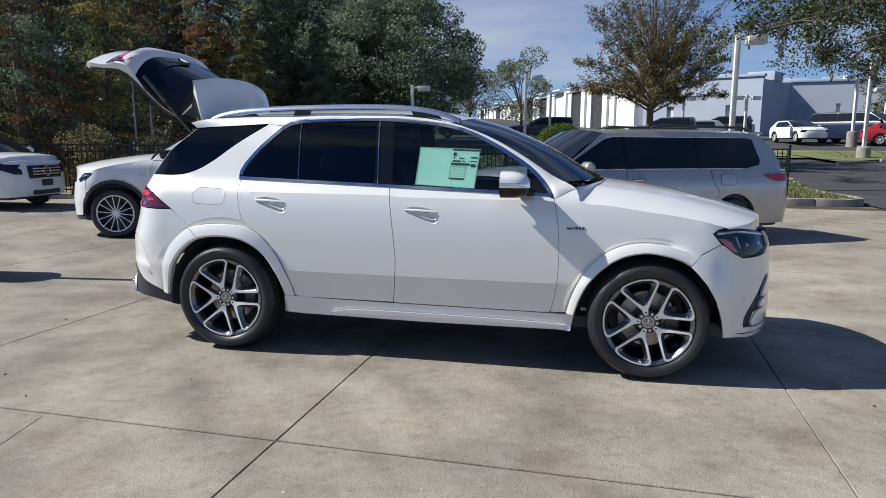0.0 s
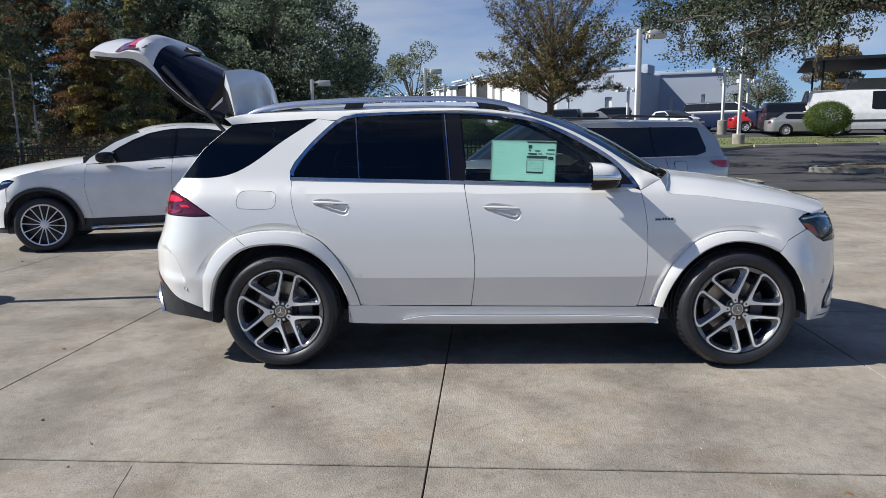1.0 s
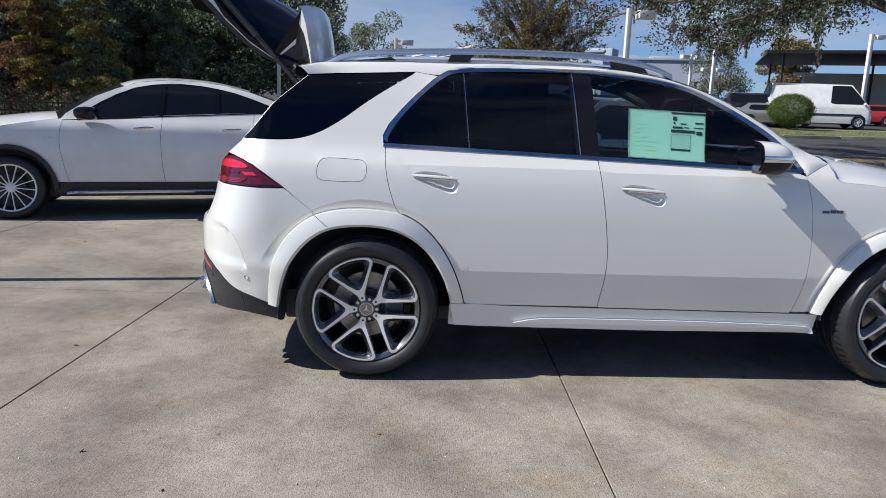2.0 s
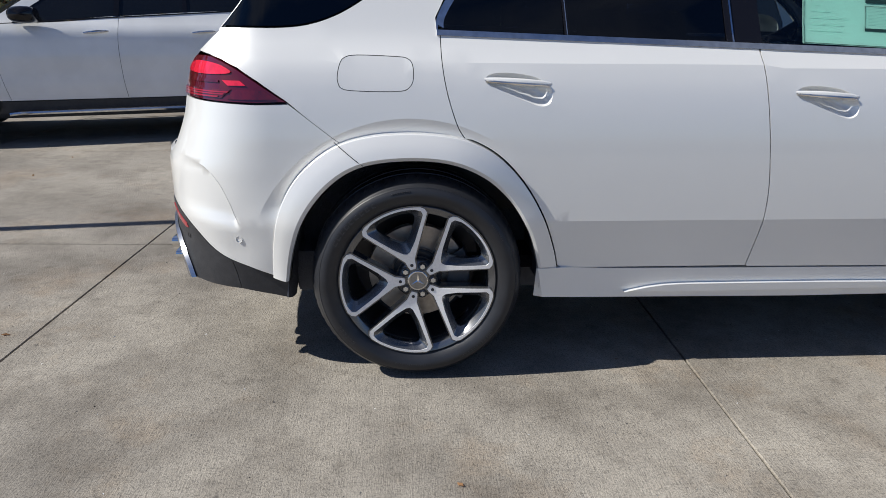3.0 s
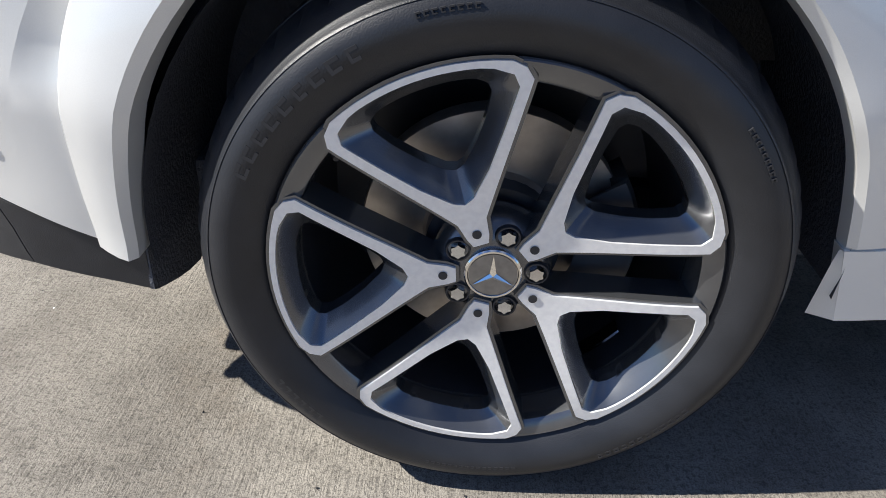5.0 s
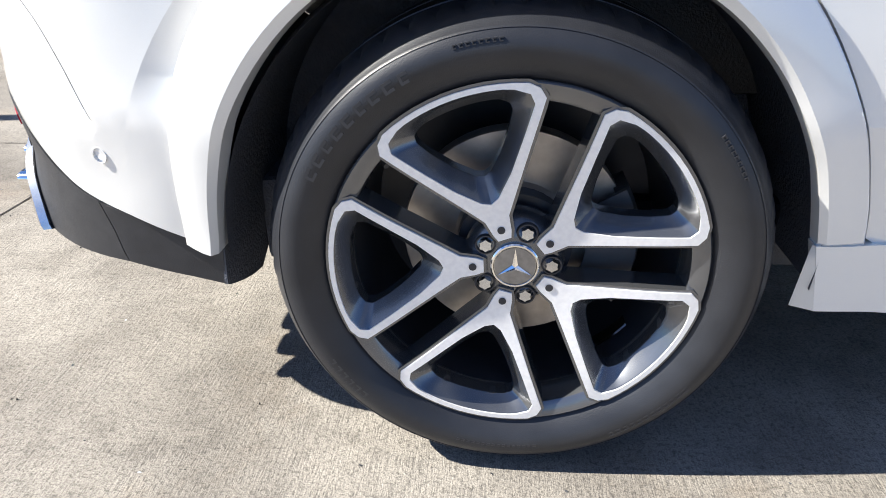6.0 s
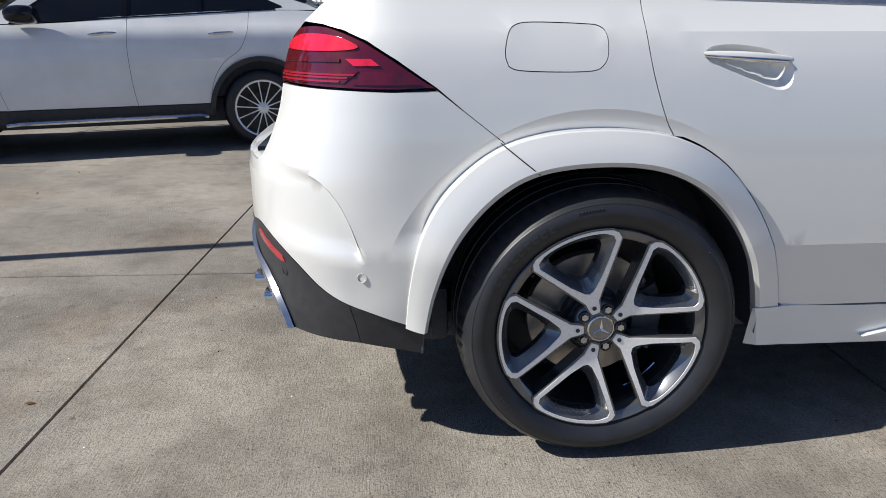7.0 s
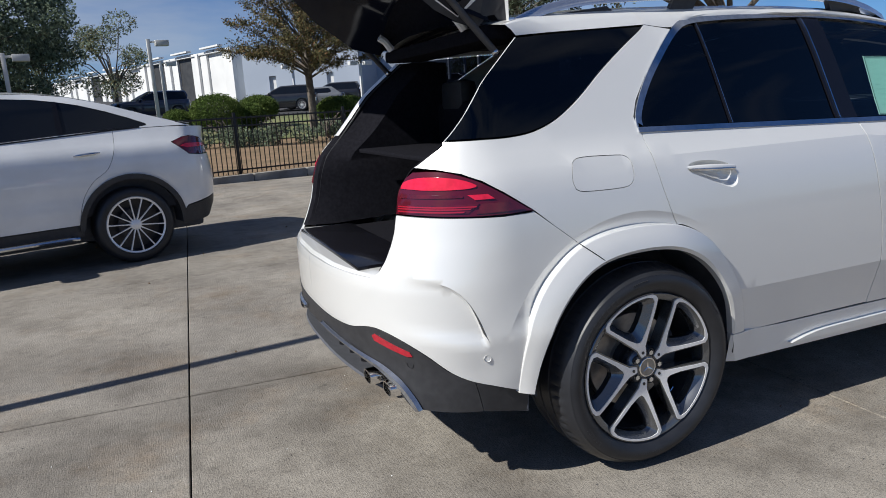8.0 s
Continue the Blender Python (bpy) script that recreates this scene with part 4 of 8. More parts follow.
    nose = [SUV.at(3.465 + (SUV.end_u(True) - 3.465) * k / 40, .985, -.012) for k in range(41)]
    lamp_top = [(0.0, .955), (.50, .955), (.553, .947), (.59, .952), (.687, .971), (.814, .991), (.87, .997), (.92, .999)]

    def nose_x(y):
        for p, q in zip(nose, nose[1:]):
            if abs(q[1]) <= y <= abs(p[1]):
                return p[0] + (q[0] - p[0]) * (abs(p[1]) - y) / max(1e-6, abs(p[1]) - abs(q[1]))
        return nose[-1][0] if y < abs(nose[-1][1]) else nose[0][0]
    rows = []
    for i, (x, y, z) in enumerate(side):
        f = i / (len(side) - 1)
        back_push = .20 * (1 - step01(f / .9))
        fwd = step01((f - .25) / .75)
        top_z = lerp_table([(2.5, 1.257), (2.6, 1.250), (2.8, 1.226), (3.0, 1.188), (3.25, 1.112), (3.47, 1.030)], x)
        full = lerp_table([(2.5, .92), (2.6, .80), (3.0, .80), (3.5, .90)], x)
        r = []
        for k in range(29):
            v = 1 - k / 14
            v = math.copysign(abs(v) ** .75, v)
            fold = .008 * math.exp(-((abs(v) - .66) / .09) ** 2) * step01(f / .25) * (1 - fwd * .6)
            r.append((x + back_push * (1 - v * v) + fwd * (nose_x(abs(y * v)) - nose_x(abs(y))), y * v, z + (top_z - z) * max(0.0, 1 - abs(v) ** 2.44) ** full + fold))
        rows.append(r)
    last = rows[-1]
    rows.append([(px + .005, py, min(pz - .006, lerp_table(lamp_top, abs(py)) + .018)) for px, py, pz in last])
    rows.append([(px + .004, py * .999, min(pz - .010, lerp_table(lamp_top, abs(py)) + .003)) for px, py, pz in last])
    rows.append([(px - .012, py * .997, min(pz - .012, lerp_table(lamp_top, abs(py)))) for px, py, pz in last])
    part("bonnet", loft(bmesh.new(), rows, True), PEARL, suv, "pearl white bonnet")
    # cowl at the foot of the windscreen
    rows = [[(2.40 + .27 * (1 - v * v), -.70 * v, 1.200 + .012 * (1 - v * v)) for v in [1 - k / 8 for k in range(17)]],
            [(2.54 + .25 * (1 - v * v), -.71 * v, 1.160 + .040 * (1 - v * v)) for v in [1 - k / 8 for k in range(17)]]]
    part("cowl", loft(bmesh.new(), rows, True), PLASTIC, suv, "black cowl panel")
    part("cowl", boxed(2.43, 2.575, -.70, -.58, 1.17, 1.228, bevel=.02), PLASTIC, suv)
    bm = bmesh.new()
    tube(bm, [(2.56, -.62, 1.228), (2.50, -.2, 1.275), (2.48, -.05, 1.30)], [.014, .010, .008], 6)
    part("wiper", bm, PLASTIC, suv)
    bm = bmesh.new()
    tube(bm, [(2.62, .45, 1.232), (2.60, 0, 1.268), (2.585, -.25, 1.285)], [.014, .010, .008], 6)
    part("wiper", bm, PLASTIC, suv)
    # grille block in the nose
    bm = bmesh.new()
    box(bm, 3.70, 3.80, -.42, .42, .55, .96, bevel=.03)
    part("grille", bm, GLOSS_BLACK, suv)


build_suv_top()


def build_suv_glass():
    quarter = curve([(-.785, 1.268), (-.60, 1.268), (-.46, 1.269), (-.36, 1.282), (-.26, 1.318), (-.15, 1.384), (-.02, 1.481), (.10, 1.561), (.225, 1.636)], 4) + [(.0, 1.626), (-.2, 1.615), (-.343, 1.604)] + curve([(-.343, 1.604), (-.48, 1.49), (-.62, 1.37), (-.72, 1.300), (-.785, 1.268)], 4)[1:-1]
    panel(SUV, "quarter_window", quarter, GLASS_DARK, suv, off=-.003, deep=.006, gap=0, label="dark tinted rear quarter window")
    trim_top = curve([(.078, 1.256), (.080, 1.30), (.115, 1.365), (.185, 1.455), (.285, 1.555), (.375, 1.630), (.455, 1.664), (.60, 1.678), (.80, 1.685), (1.15, 1.687), (1.50, 1.660), (1.717, 1.617), (1.901, 1.540), (2.082, 1.439), (2.224, 1.342), (2.327, 1.233), (2.365, 1.165)], 4)
    inner = shrink(trim_top + [(1.5, 1.205)], .021)[:-1]
    band = shrink(trim_top + [(1.5, 1.205)], -.005)[:-1] + inner[::-1]
    panel(SUV, "window_trim", band, SATIN, suv, off=.006, deep=.012, gap=0, step=.03, label="bright aluminium window surround")
    low = [(u, 1.250 - .0315 * (u - .086)) for u in (.074, .6, 1.2, 1.8, 2.345)]
    panel(SUV, "window_trim", [(u, z + .011) for u, z in low] + [(u, z - .008) for u, z in low[::-1]], SATIN, suv, off=.006, deep=.012, gap=0, step=.03)
    sill = lambda u: 1.262 - .0315 * (u - .086)
    up = lambda a, b: [p for p in inner if a < p[0] < b and p[1] > sill(p[0]) + .004]
    bp = lambda z: 1.085 + (1.66 - z) * .087
    for name, line, mat, lab in (
            ("rear_side_window", [p for p in up(.05, .50)] + [(.503, 1.640), (.503, 1.62), (.524, sill(.52)), (.12, sill(.12))], GLASS_DARK, "dark tinted fixed rear side window"),
            ("rear_side_window", [(.512, 1.652)] + up(.53, 1.06) + [(1.080, 1.666), (1.117, sill(1.1)), (.535, sill(.53))], GLASS_DARK, "dark tinted rear door window"),
            ("front_side_window", [(1.205, 1.662)] + up(1.24, 2.27) + [(2.27, sill(2.27)), (1.245, sill(1.24))], GLASS_FRONT, "lightly tinted front door window")):
        for pane in panel(SUV, name, line, mat, suv, off=-.006, deep=.005, gap=0, label=lab):
            pane.visible_shadow = mat is not GLASS_FRONT
    panel(SUV, "window_divider", [(.494, 1.645), (.508, 1.648), (.545, sill(.54)), (.528, sill(.53))], GLOSS_BLACK, suv, off=.0, deep=.012, gap=0)
    panel(SUV, "window_divider", [(.500, 1.645), (.503, 1.646), (.538, sill(.54)), (.535, sill(.53))], SATIN, suv, off=.003, deep=.003, gap=0)
    panel(SUV, "pillar_cover", [(1.080, 1.666), (1.205, 1.664), (1.245, sill(1.24)), (1.117, sill(1.12))], GLOSS_BLACK, suv, off=.0, deep=.012, gap=0, label="gloss black pillar cover")
    panel(SUV, "window_divider", [(1.098, 1.664), (1.104, 1.664), (1.142, sill(1.14)), (1.136, sill(1.13))], SATIN, suv, off=.004, deep=.004, gap=0)
    panel(SUV, "mirror_corner", [(2.10, sill(2.1)), (2.25, 1.300), (2.35, 1.190), (2.34, 1.185)], GLOSS_BLACK, suv, off=.001, deep=.012, gap=0)


build_suv_glass()




def build_handle(door, u0, z0, h):
    """A pull handle over a dished recess."""
    line = cup_line(u0, z0)
    flat, faces = region(shrink(line, -.0005), .016)
    rim = np.array(dense(line, .008))

    def dish(u, z):
        d = float(np.min(np.hypot(rim[:, 0] - u, rim[:, 1] - z)))
        return SUV.at(u, z, -.001 - .034 * step01(d / .030), h)
    part("handle_recess", sheet(bmesh.new(), flat, faces, dish, None, flip=(h > 0)), PEARL, door)
    rows = []
    for k in range(15):
        f = k / 14
        e = math.sin(math.pi * (.06 + .88 * f)) ** .45
        c = Vector(SUV.at(u0 + .006 + f * .236, z0 + .001 - .014 * f, -.004 + .008 * math.sin(math.pi * f), h))
        rows.append([c + Vector((0, .010 * e * math.cos(a) * h, .0125 * e * math.sin(a))) for a in [2 * math.pi * j / 12 for j in range(13)]])
    part("handle", loft(bmesh.new(), rows, h > 0), PEARL, door, "white pull handle")
    rows = []
    for k in range(13):
        f = k / 12
        c = Vector(SUV.at(u0 + .010 + f * .222, z0 - .004 - .014 * f, .0015 + .008 * math.sin(math.pi * f), h))
        rows.append([c + Vector((0, .006 * math.cos(a) * h, .006 * math.sin(math.pi * (.08 + .84 * f)) ** .4 * math.sin(a))) for a in [2 * math.pi * j / 8 for j in range(9)]])
    part("handle_trim", loft(bmesh.new(), rows, h > 0), CHROME, door, "chrome handle strip")


for door, h in zip(suv_rear_doors, (-1, 1)):
    build_handle(door, *CUP_R, h)
for door, h in zip(suv_front_doors, (-1, 1)):
    build_handle(door, *CUP_F, h)


# ---- wheels ----
def polar(r, a):
    return (r * math.cos(radians(a)), r * math.sin(radians(a)))


def spoke_lines():
    """The outline of one forked spoke about the +x axis, and the opening within it."""
    right = [polar(.050, -12), polar(.062, -13.5), polar(.088, -12.5), polar(.130, -19.5), polar(.200, -24.6), polar(.272, -27.2), polar(.2845, -25.2)]
    outer = right + [polar(.2905, a) for a in range(-22, 23, 4)] + [(x, -z) for x, z in right[::-1]]
    ir = [polar(.112, 0), polar(.119, -6.5), polar(.157, -16.2), polar(.213, -21.6), polar(.262, -24.2), polar(.2755, -22.6), polar(.2815, -18)]
    inner = ir + [polar(.2825, a) for a in range(-15, 16, 3)] + [(x, -z) for x, z in ir[::-1][:-1]]
    return outer, inner


MARKS = {}


def mark_mesh(w, h):
    if (w, h) not in MARKS:
        bm = bmesh.new()
        box(bm, -w, -w * .45, -.0010, .002, -h / 2, h / 2)
        box(bm, -w * .44, w, -.0010, .002, h * .22, h / 2)
        box(bm, -w * .44, w * .8, -.0010, .002, -h / 2, -h * .25)
        MARKS[(w, h)] = mesh_of(bm, "raised_mark", TYRE_MARK, 0)
    return MARKS[(w, h)]


def build_wheel(turn, name="wheel"):
    wheel = new(name)
    wheel.parent = suv
    # tyre
    prof = [(.281, -.905), (.283, -.936), (.288, -.944), (.296, -.951), (.306, -.9585), (.316, -.9625), (.326, -.9645), (.336, -.9645), (.346, -.962), (.354, -.9575), (.3545, -.9585), (.357, -.957), (.3575, -.955), (.364, -.948), (.371, -.938)]
    bm = bmesh.new()
    n = 240
    rings = []
    swell = [(.281, 0.0), (.300, .004), (.330, .010), (.350, .008), (.372, .002), (.38, 0.0)]
    for i in range(n):
        a = 2 * math.pi * i / n
        notch = .0042 if i % 4 == 0 else 0.0
        full = prof + [(.3775 - notch, -.926), (.3815 - notch * 1.3, -.910), (.3845 - notch * 1.3, -.890), (.385, -.882), (.379, -.880), (.379, -.872), (.3855, -.870), (.3865, -.815), (.379, -.813), (.379, -.803), (.3865, -.801), (.3855, -.745), (.379, -.743), (.379, -.735), (.385, -.733), (.381, -.705), (.370, -.680), (.345, -.662), (.300, -.666), (.281, -.70)]
        full = [(.281 + (r - .281) * 1.066, y - (lerp_table(swell, r) if y < -.9 else 0.0)) for r, y in full]
        rings.append([bm.verts.new((r * math.cos(a), y, r * math.sin(a))) for r, y in full])
    for i in range(n):
        a, b = rings[i], rings[(i + 1) % n]
        for j in range(len(a) - 1):
            bm.faces.new((a[j], a[j + 1], b[j + 1], b[j]))
    tyre = part("tyre", bm, RUBBER, wheel, "black low-profile tyre")
    for a0, count, r, hgt, wid in ((118, 9, .334, .016, .017), (-150, 6, .336, .013, .011), (28, 9, .345, .006, .006), (-105, 16, .331, .005, .006), (95, 8, .347, .006, .006), (-60, 12, .340, .008, .009)):
        for k in range(count):
            a = radians(a0 + k * (wid * 1.45) / r * 57.3)
            m = Matrix.Translation((r * math.cos(a), -.9732, r * math.sin(a))) @ Matrix.Rotation(-(a - math.pi / 2), 4, "Y")
            w2 = wid * (.5 if (k * 7 + count) % 3 else .42)
            o = new("raised_mark", mark_mesh(round(w2, 5), hgt))
            o.parent = tyre
            o.matrix_basis = m
    # rim
    barrel = lathe([(.293, -.940), (.294, -.949), (.2905, -.952), (.287, -.950), (.281, -.938), (.274, -.915), (.262, -.895), (.258, -.80), (.262, -.70)], 72)
    rim = part("rim", barrel, RIM_GREY, wheel, "dark grey alloy rim")
    part("barrel", lathe([(.2615, -.894), (.256, -.80), (.25, -.69), (.06, -.685)], 48), RIM_BLACK, rim)
    # flat grey webs that close the rim between the forks
    web_me = mesh_of(lathe([(.2925, -.9520), (.2905, -.9535), (.272, -.9490), (.266, -.9440), (.263, -.9300), (.262, -.90)], 14, start=radians(24.2), end=radians(47.8)), "rim_web", RIM_GREY, 30)
    outer, inner = spoke_lines()

    def face_y(x, z):
        r = math.hypot(x, z)
        return -.9385 - .0175 * step01((r - .05) / .22)

    flat, faces = region(dense(outer, .012), .016, [dense(inner, .012)])
    bm = sheet(bmesh.new(), flat, faces, lambda x, z: (x, face_y(x, z), z), lambda x, z: (x, face_y(x, z) + .0035, z))
    face_me = mesh_of(bm, "machined_face", MACHINED, 30)
    half_pocket = [polar(.147, 0), polar(.152, -4.5), polar(.180, -11.5), polar(.215, -15.8), polar(.245, -17.6), polar(.256, -16.6), polar(.2615, -13.5)]
    pocket = half_pocket + [polar(.2625, a) for a in range(-10, 11, 4)] + [(x, -z) for x, z in half_pocket[::-1][:-1]]
    body_line = shrink(dense(outer, .012), -.005)
    flat, faces = region(body_line, .012, [dense(inner, .012)])
    bm = sheet(bmesh.new(), flat, faces, lambda x, z: (x, face_y(x, z) + .0035, z), lambda x, z: (x * .985, face_y(x, z) + .0545, z * .985))
    # the sloping walls of the opening
    brim, floor_line = spread(inner + inner[:1], 84), spread(pocket + pocket[:1], 84)
    rows = []
    for f, down in ((-.03, .0045), (.0, .0030), (.10, .0050), (.55, .0190), (.92, .0285), (1.0, .0310), (1.0, .0560)):
        rows.append([(a[0] + (b[0] - a[0]) * f, face_y(*a) + down, a[1] + (b[1] - a[1]) * f) for a, b in zip(brim, floor_line)])
    loft(bm, rows)
    body_me = mesh_of(bm, "spoke", RIM_GREY, 32)
    # a proud dark disc stands in for the shade of a small hole
    bm = bmesh.new()
    lathe([(.0062, -.9380), (.0060, -.9392), (0.0, -.9392)], 14, bm=bm)
    bmesh.ops.translate(bm, verts=bm.verts[:], vec=(.066, -.0016, 0))
    hole_disc_me = mesh_of(bm, "spoke_hole", RIM_BLACK, 30)
    for k in range(5):
        a = turn + 72 * k
        s = new("spoke", body_me)
        s.parent = wheel
        s.matrix_basis = Matrix.Rotation(-radians(a), 4, "Y")
        w = new("rim_web", web_me)
        w.parent = rim
        w.matrix_basis = Matrix.Rotation(-radians(a), 4, "Y")
        for nm, me in (("machined_face", face_me), ("spoke_hole", hole_disc_me)):
            o = new(nm, me)
            o.parent = s
            if nm == "machined_face":
                o["label"] = "bright machined spoke face"
    hub = part("hub", lathe([(.082, -.885), (.080, -.908), (.068, -.922), (.052, -.930), (.038, -.932), (0, -.932)], 40), RIM_GREY, wheel)
    part("cap", lathe([(.0385, -.930), (.0385, -.9375), (.0365, -.9395), (.034, -.9395), (.033, -.9380), (.0, -.9385)], 40), CHROME, wheel, "round metal centre cap")
    bm = lathe([(.0325, -.9390), (.0, -.9395)], 32)
    part("cap_face", bm, GREYCAP, hub)
    # three tapered bright arms on the cap
    star = bmesh.new()
    for k in range(3):
        a = radians(turn - 20 + 120 * k)
        tip, l, r = polar(.031, math.degrees(a)), polar(.0052, math.degrees(a) + 60), polar(.0052, math.degrees(a) - 60)
        vs = [star.verts.new((p[0], y, p[1])) for p, y in ((tip, -.9402), (l, -.9402), (r, -.9402), ((0, 0), -.9432))]
        for f in ((0, 1, 3), (0, 3, 2)):
            star.faces.new([vs[j] for j in f])
    part("cap_emblem", star, CHROME, hub, smooth=0)
    bolt_bm = lathe([(.0175, -.9285), (.0160, -.9345), (.0140, -.9345), (.0130, -.929)], 20)
    ring_me = mesh_of(bolt_bm, "bolt_seat", RIM_BLACK, 30)
    bm = bmesh.new()
    pts = [((.0105 if i % 2 else .0082) * math.cos(math.pi * i / 6), (.0105 if i % 2 else .0082) * math.sin(math.pi * i / 6)) for i in range(12)]
    flat, faces = region(pts, .004)
    sheet(bm, flat, faces, lambda x, z: (x, -.938, z), lambda x, z: (x, -.926, z))
    bolt_me = mesh_of(bm, "bolt", SATIN, 30)
    for k in range(5):
        a = radians(turn - 38 + 72 * k)
        for nm, me in (("bolt_seat", ring_me), ("bolt", bolt_me)):
            o = new(nm, me)
            o.parent = wheel
            o.matrix_basis = Matrix.Translation((.0565 * math.cos(a), 0, .0565 * math.sin(a)))
    # brake
    disc = part("brake_disc", lathe([(.095, -.845), (.10, -.832), (.186, -.832), (.188, -.828), (.188, -.800), (.1, -.798)], 56), DISC, wheel, "worn steel brake disc")
    part("disc_hat", lathe([(.096, -.83), (.094, -.872), (.0, -.875)], 40), RIM_BLACK, disc)
    bm = lathe([(.118, -.862), (.200, -.862), (.206, -.850), (.206, -.785), (.118, -.785)], 10, start=radians(-32), end=radians(30))
    bmesh.ops.holes_fill(bm, edges=[e for e in bm.edges if e.is_boundary], sides=0)
    part("calliper", bm, CALLIPER, wheel, "grey brake calliper")
    bm = bmesh.new()
    tube(bm, [polar3(.262, 141, -.915), polar3(.252, 141, -.930)], [.006, .0045], 10)
    part("valve", bm, RIM_BLACK, wheel)
    # balance weights
    bm = lathe([(.2560, -.855), (.2535, -.853), (.2535, -.826), (.2560, -.824)], 10, start=radians(-64), end=radians(-38))
    part("balance_weight", bm, SATIN, wheel)
    for o in wheel.children:
        if o is not tyre:
            o.matrix_basis = o.matrix_basis @ Matrix.Diagonal((.984, 1, .984, 1))
    return wheel


def polar3(r, a, y):
    return (r * math.cos(radians(a)), y, r * math.sin(radians(a)))


GREYCAP = material("brushed_cap", (0.30, 0.30, 0.31), 0.3, 0.9, (0.24, 0.24, 0.25), 80.0)
CALLIPER = material("grey_calliper", (0.13, 0.13, 0.135), 0.4, 0.4, (0.10, 0.10, 0.105), 20.0)
rear_wheel = build_wheel(110.3)
rear_wheel.matrix_basis = pose(.003, 0, .378)
front_wheel = build_wheel(105.5)
front_wheel.matrix_basis = Matrix.Translation((2.998, -.80, .378)) @ pose(0, 0, 0, 0, 0, 1.5) @ Matrix.Translation((0, .80, 0))


def wheel_over(w, m):
    made = {}
    for o in (w, *w.children_recursive):
        c = new(o.name.split(".")[0], o.data)
        c.matrix_basis = o.matrix_basis.copy()
        if "label" in o:
            c["label"] = o["label"]
        made[o] = c
        c.parent = made.get(o.parent, o.parent)
    made[w].matrix_basis = m


wheel_over(rear_wheel, pose(.003, 0, .378, 0, 0, 180))
wheel_over(front_wheel, pose(2.998, 0, .378, 0, 0, 180))


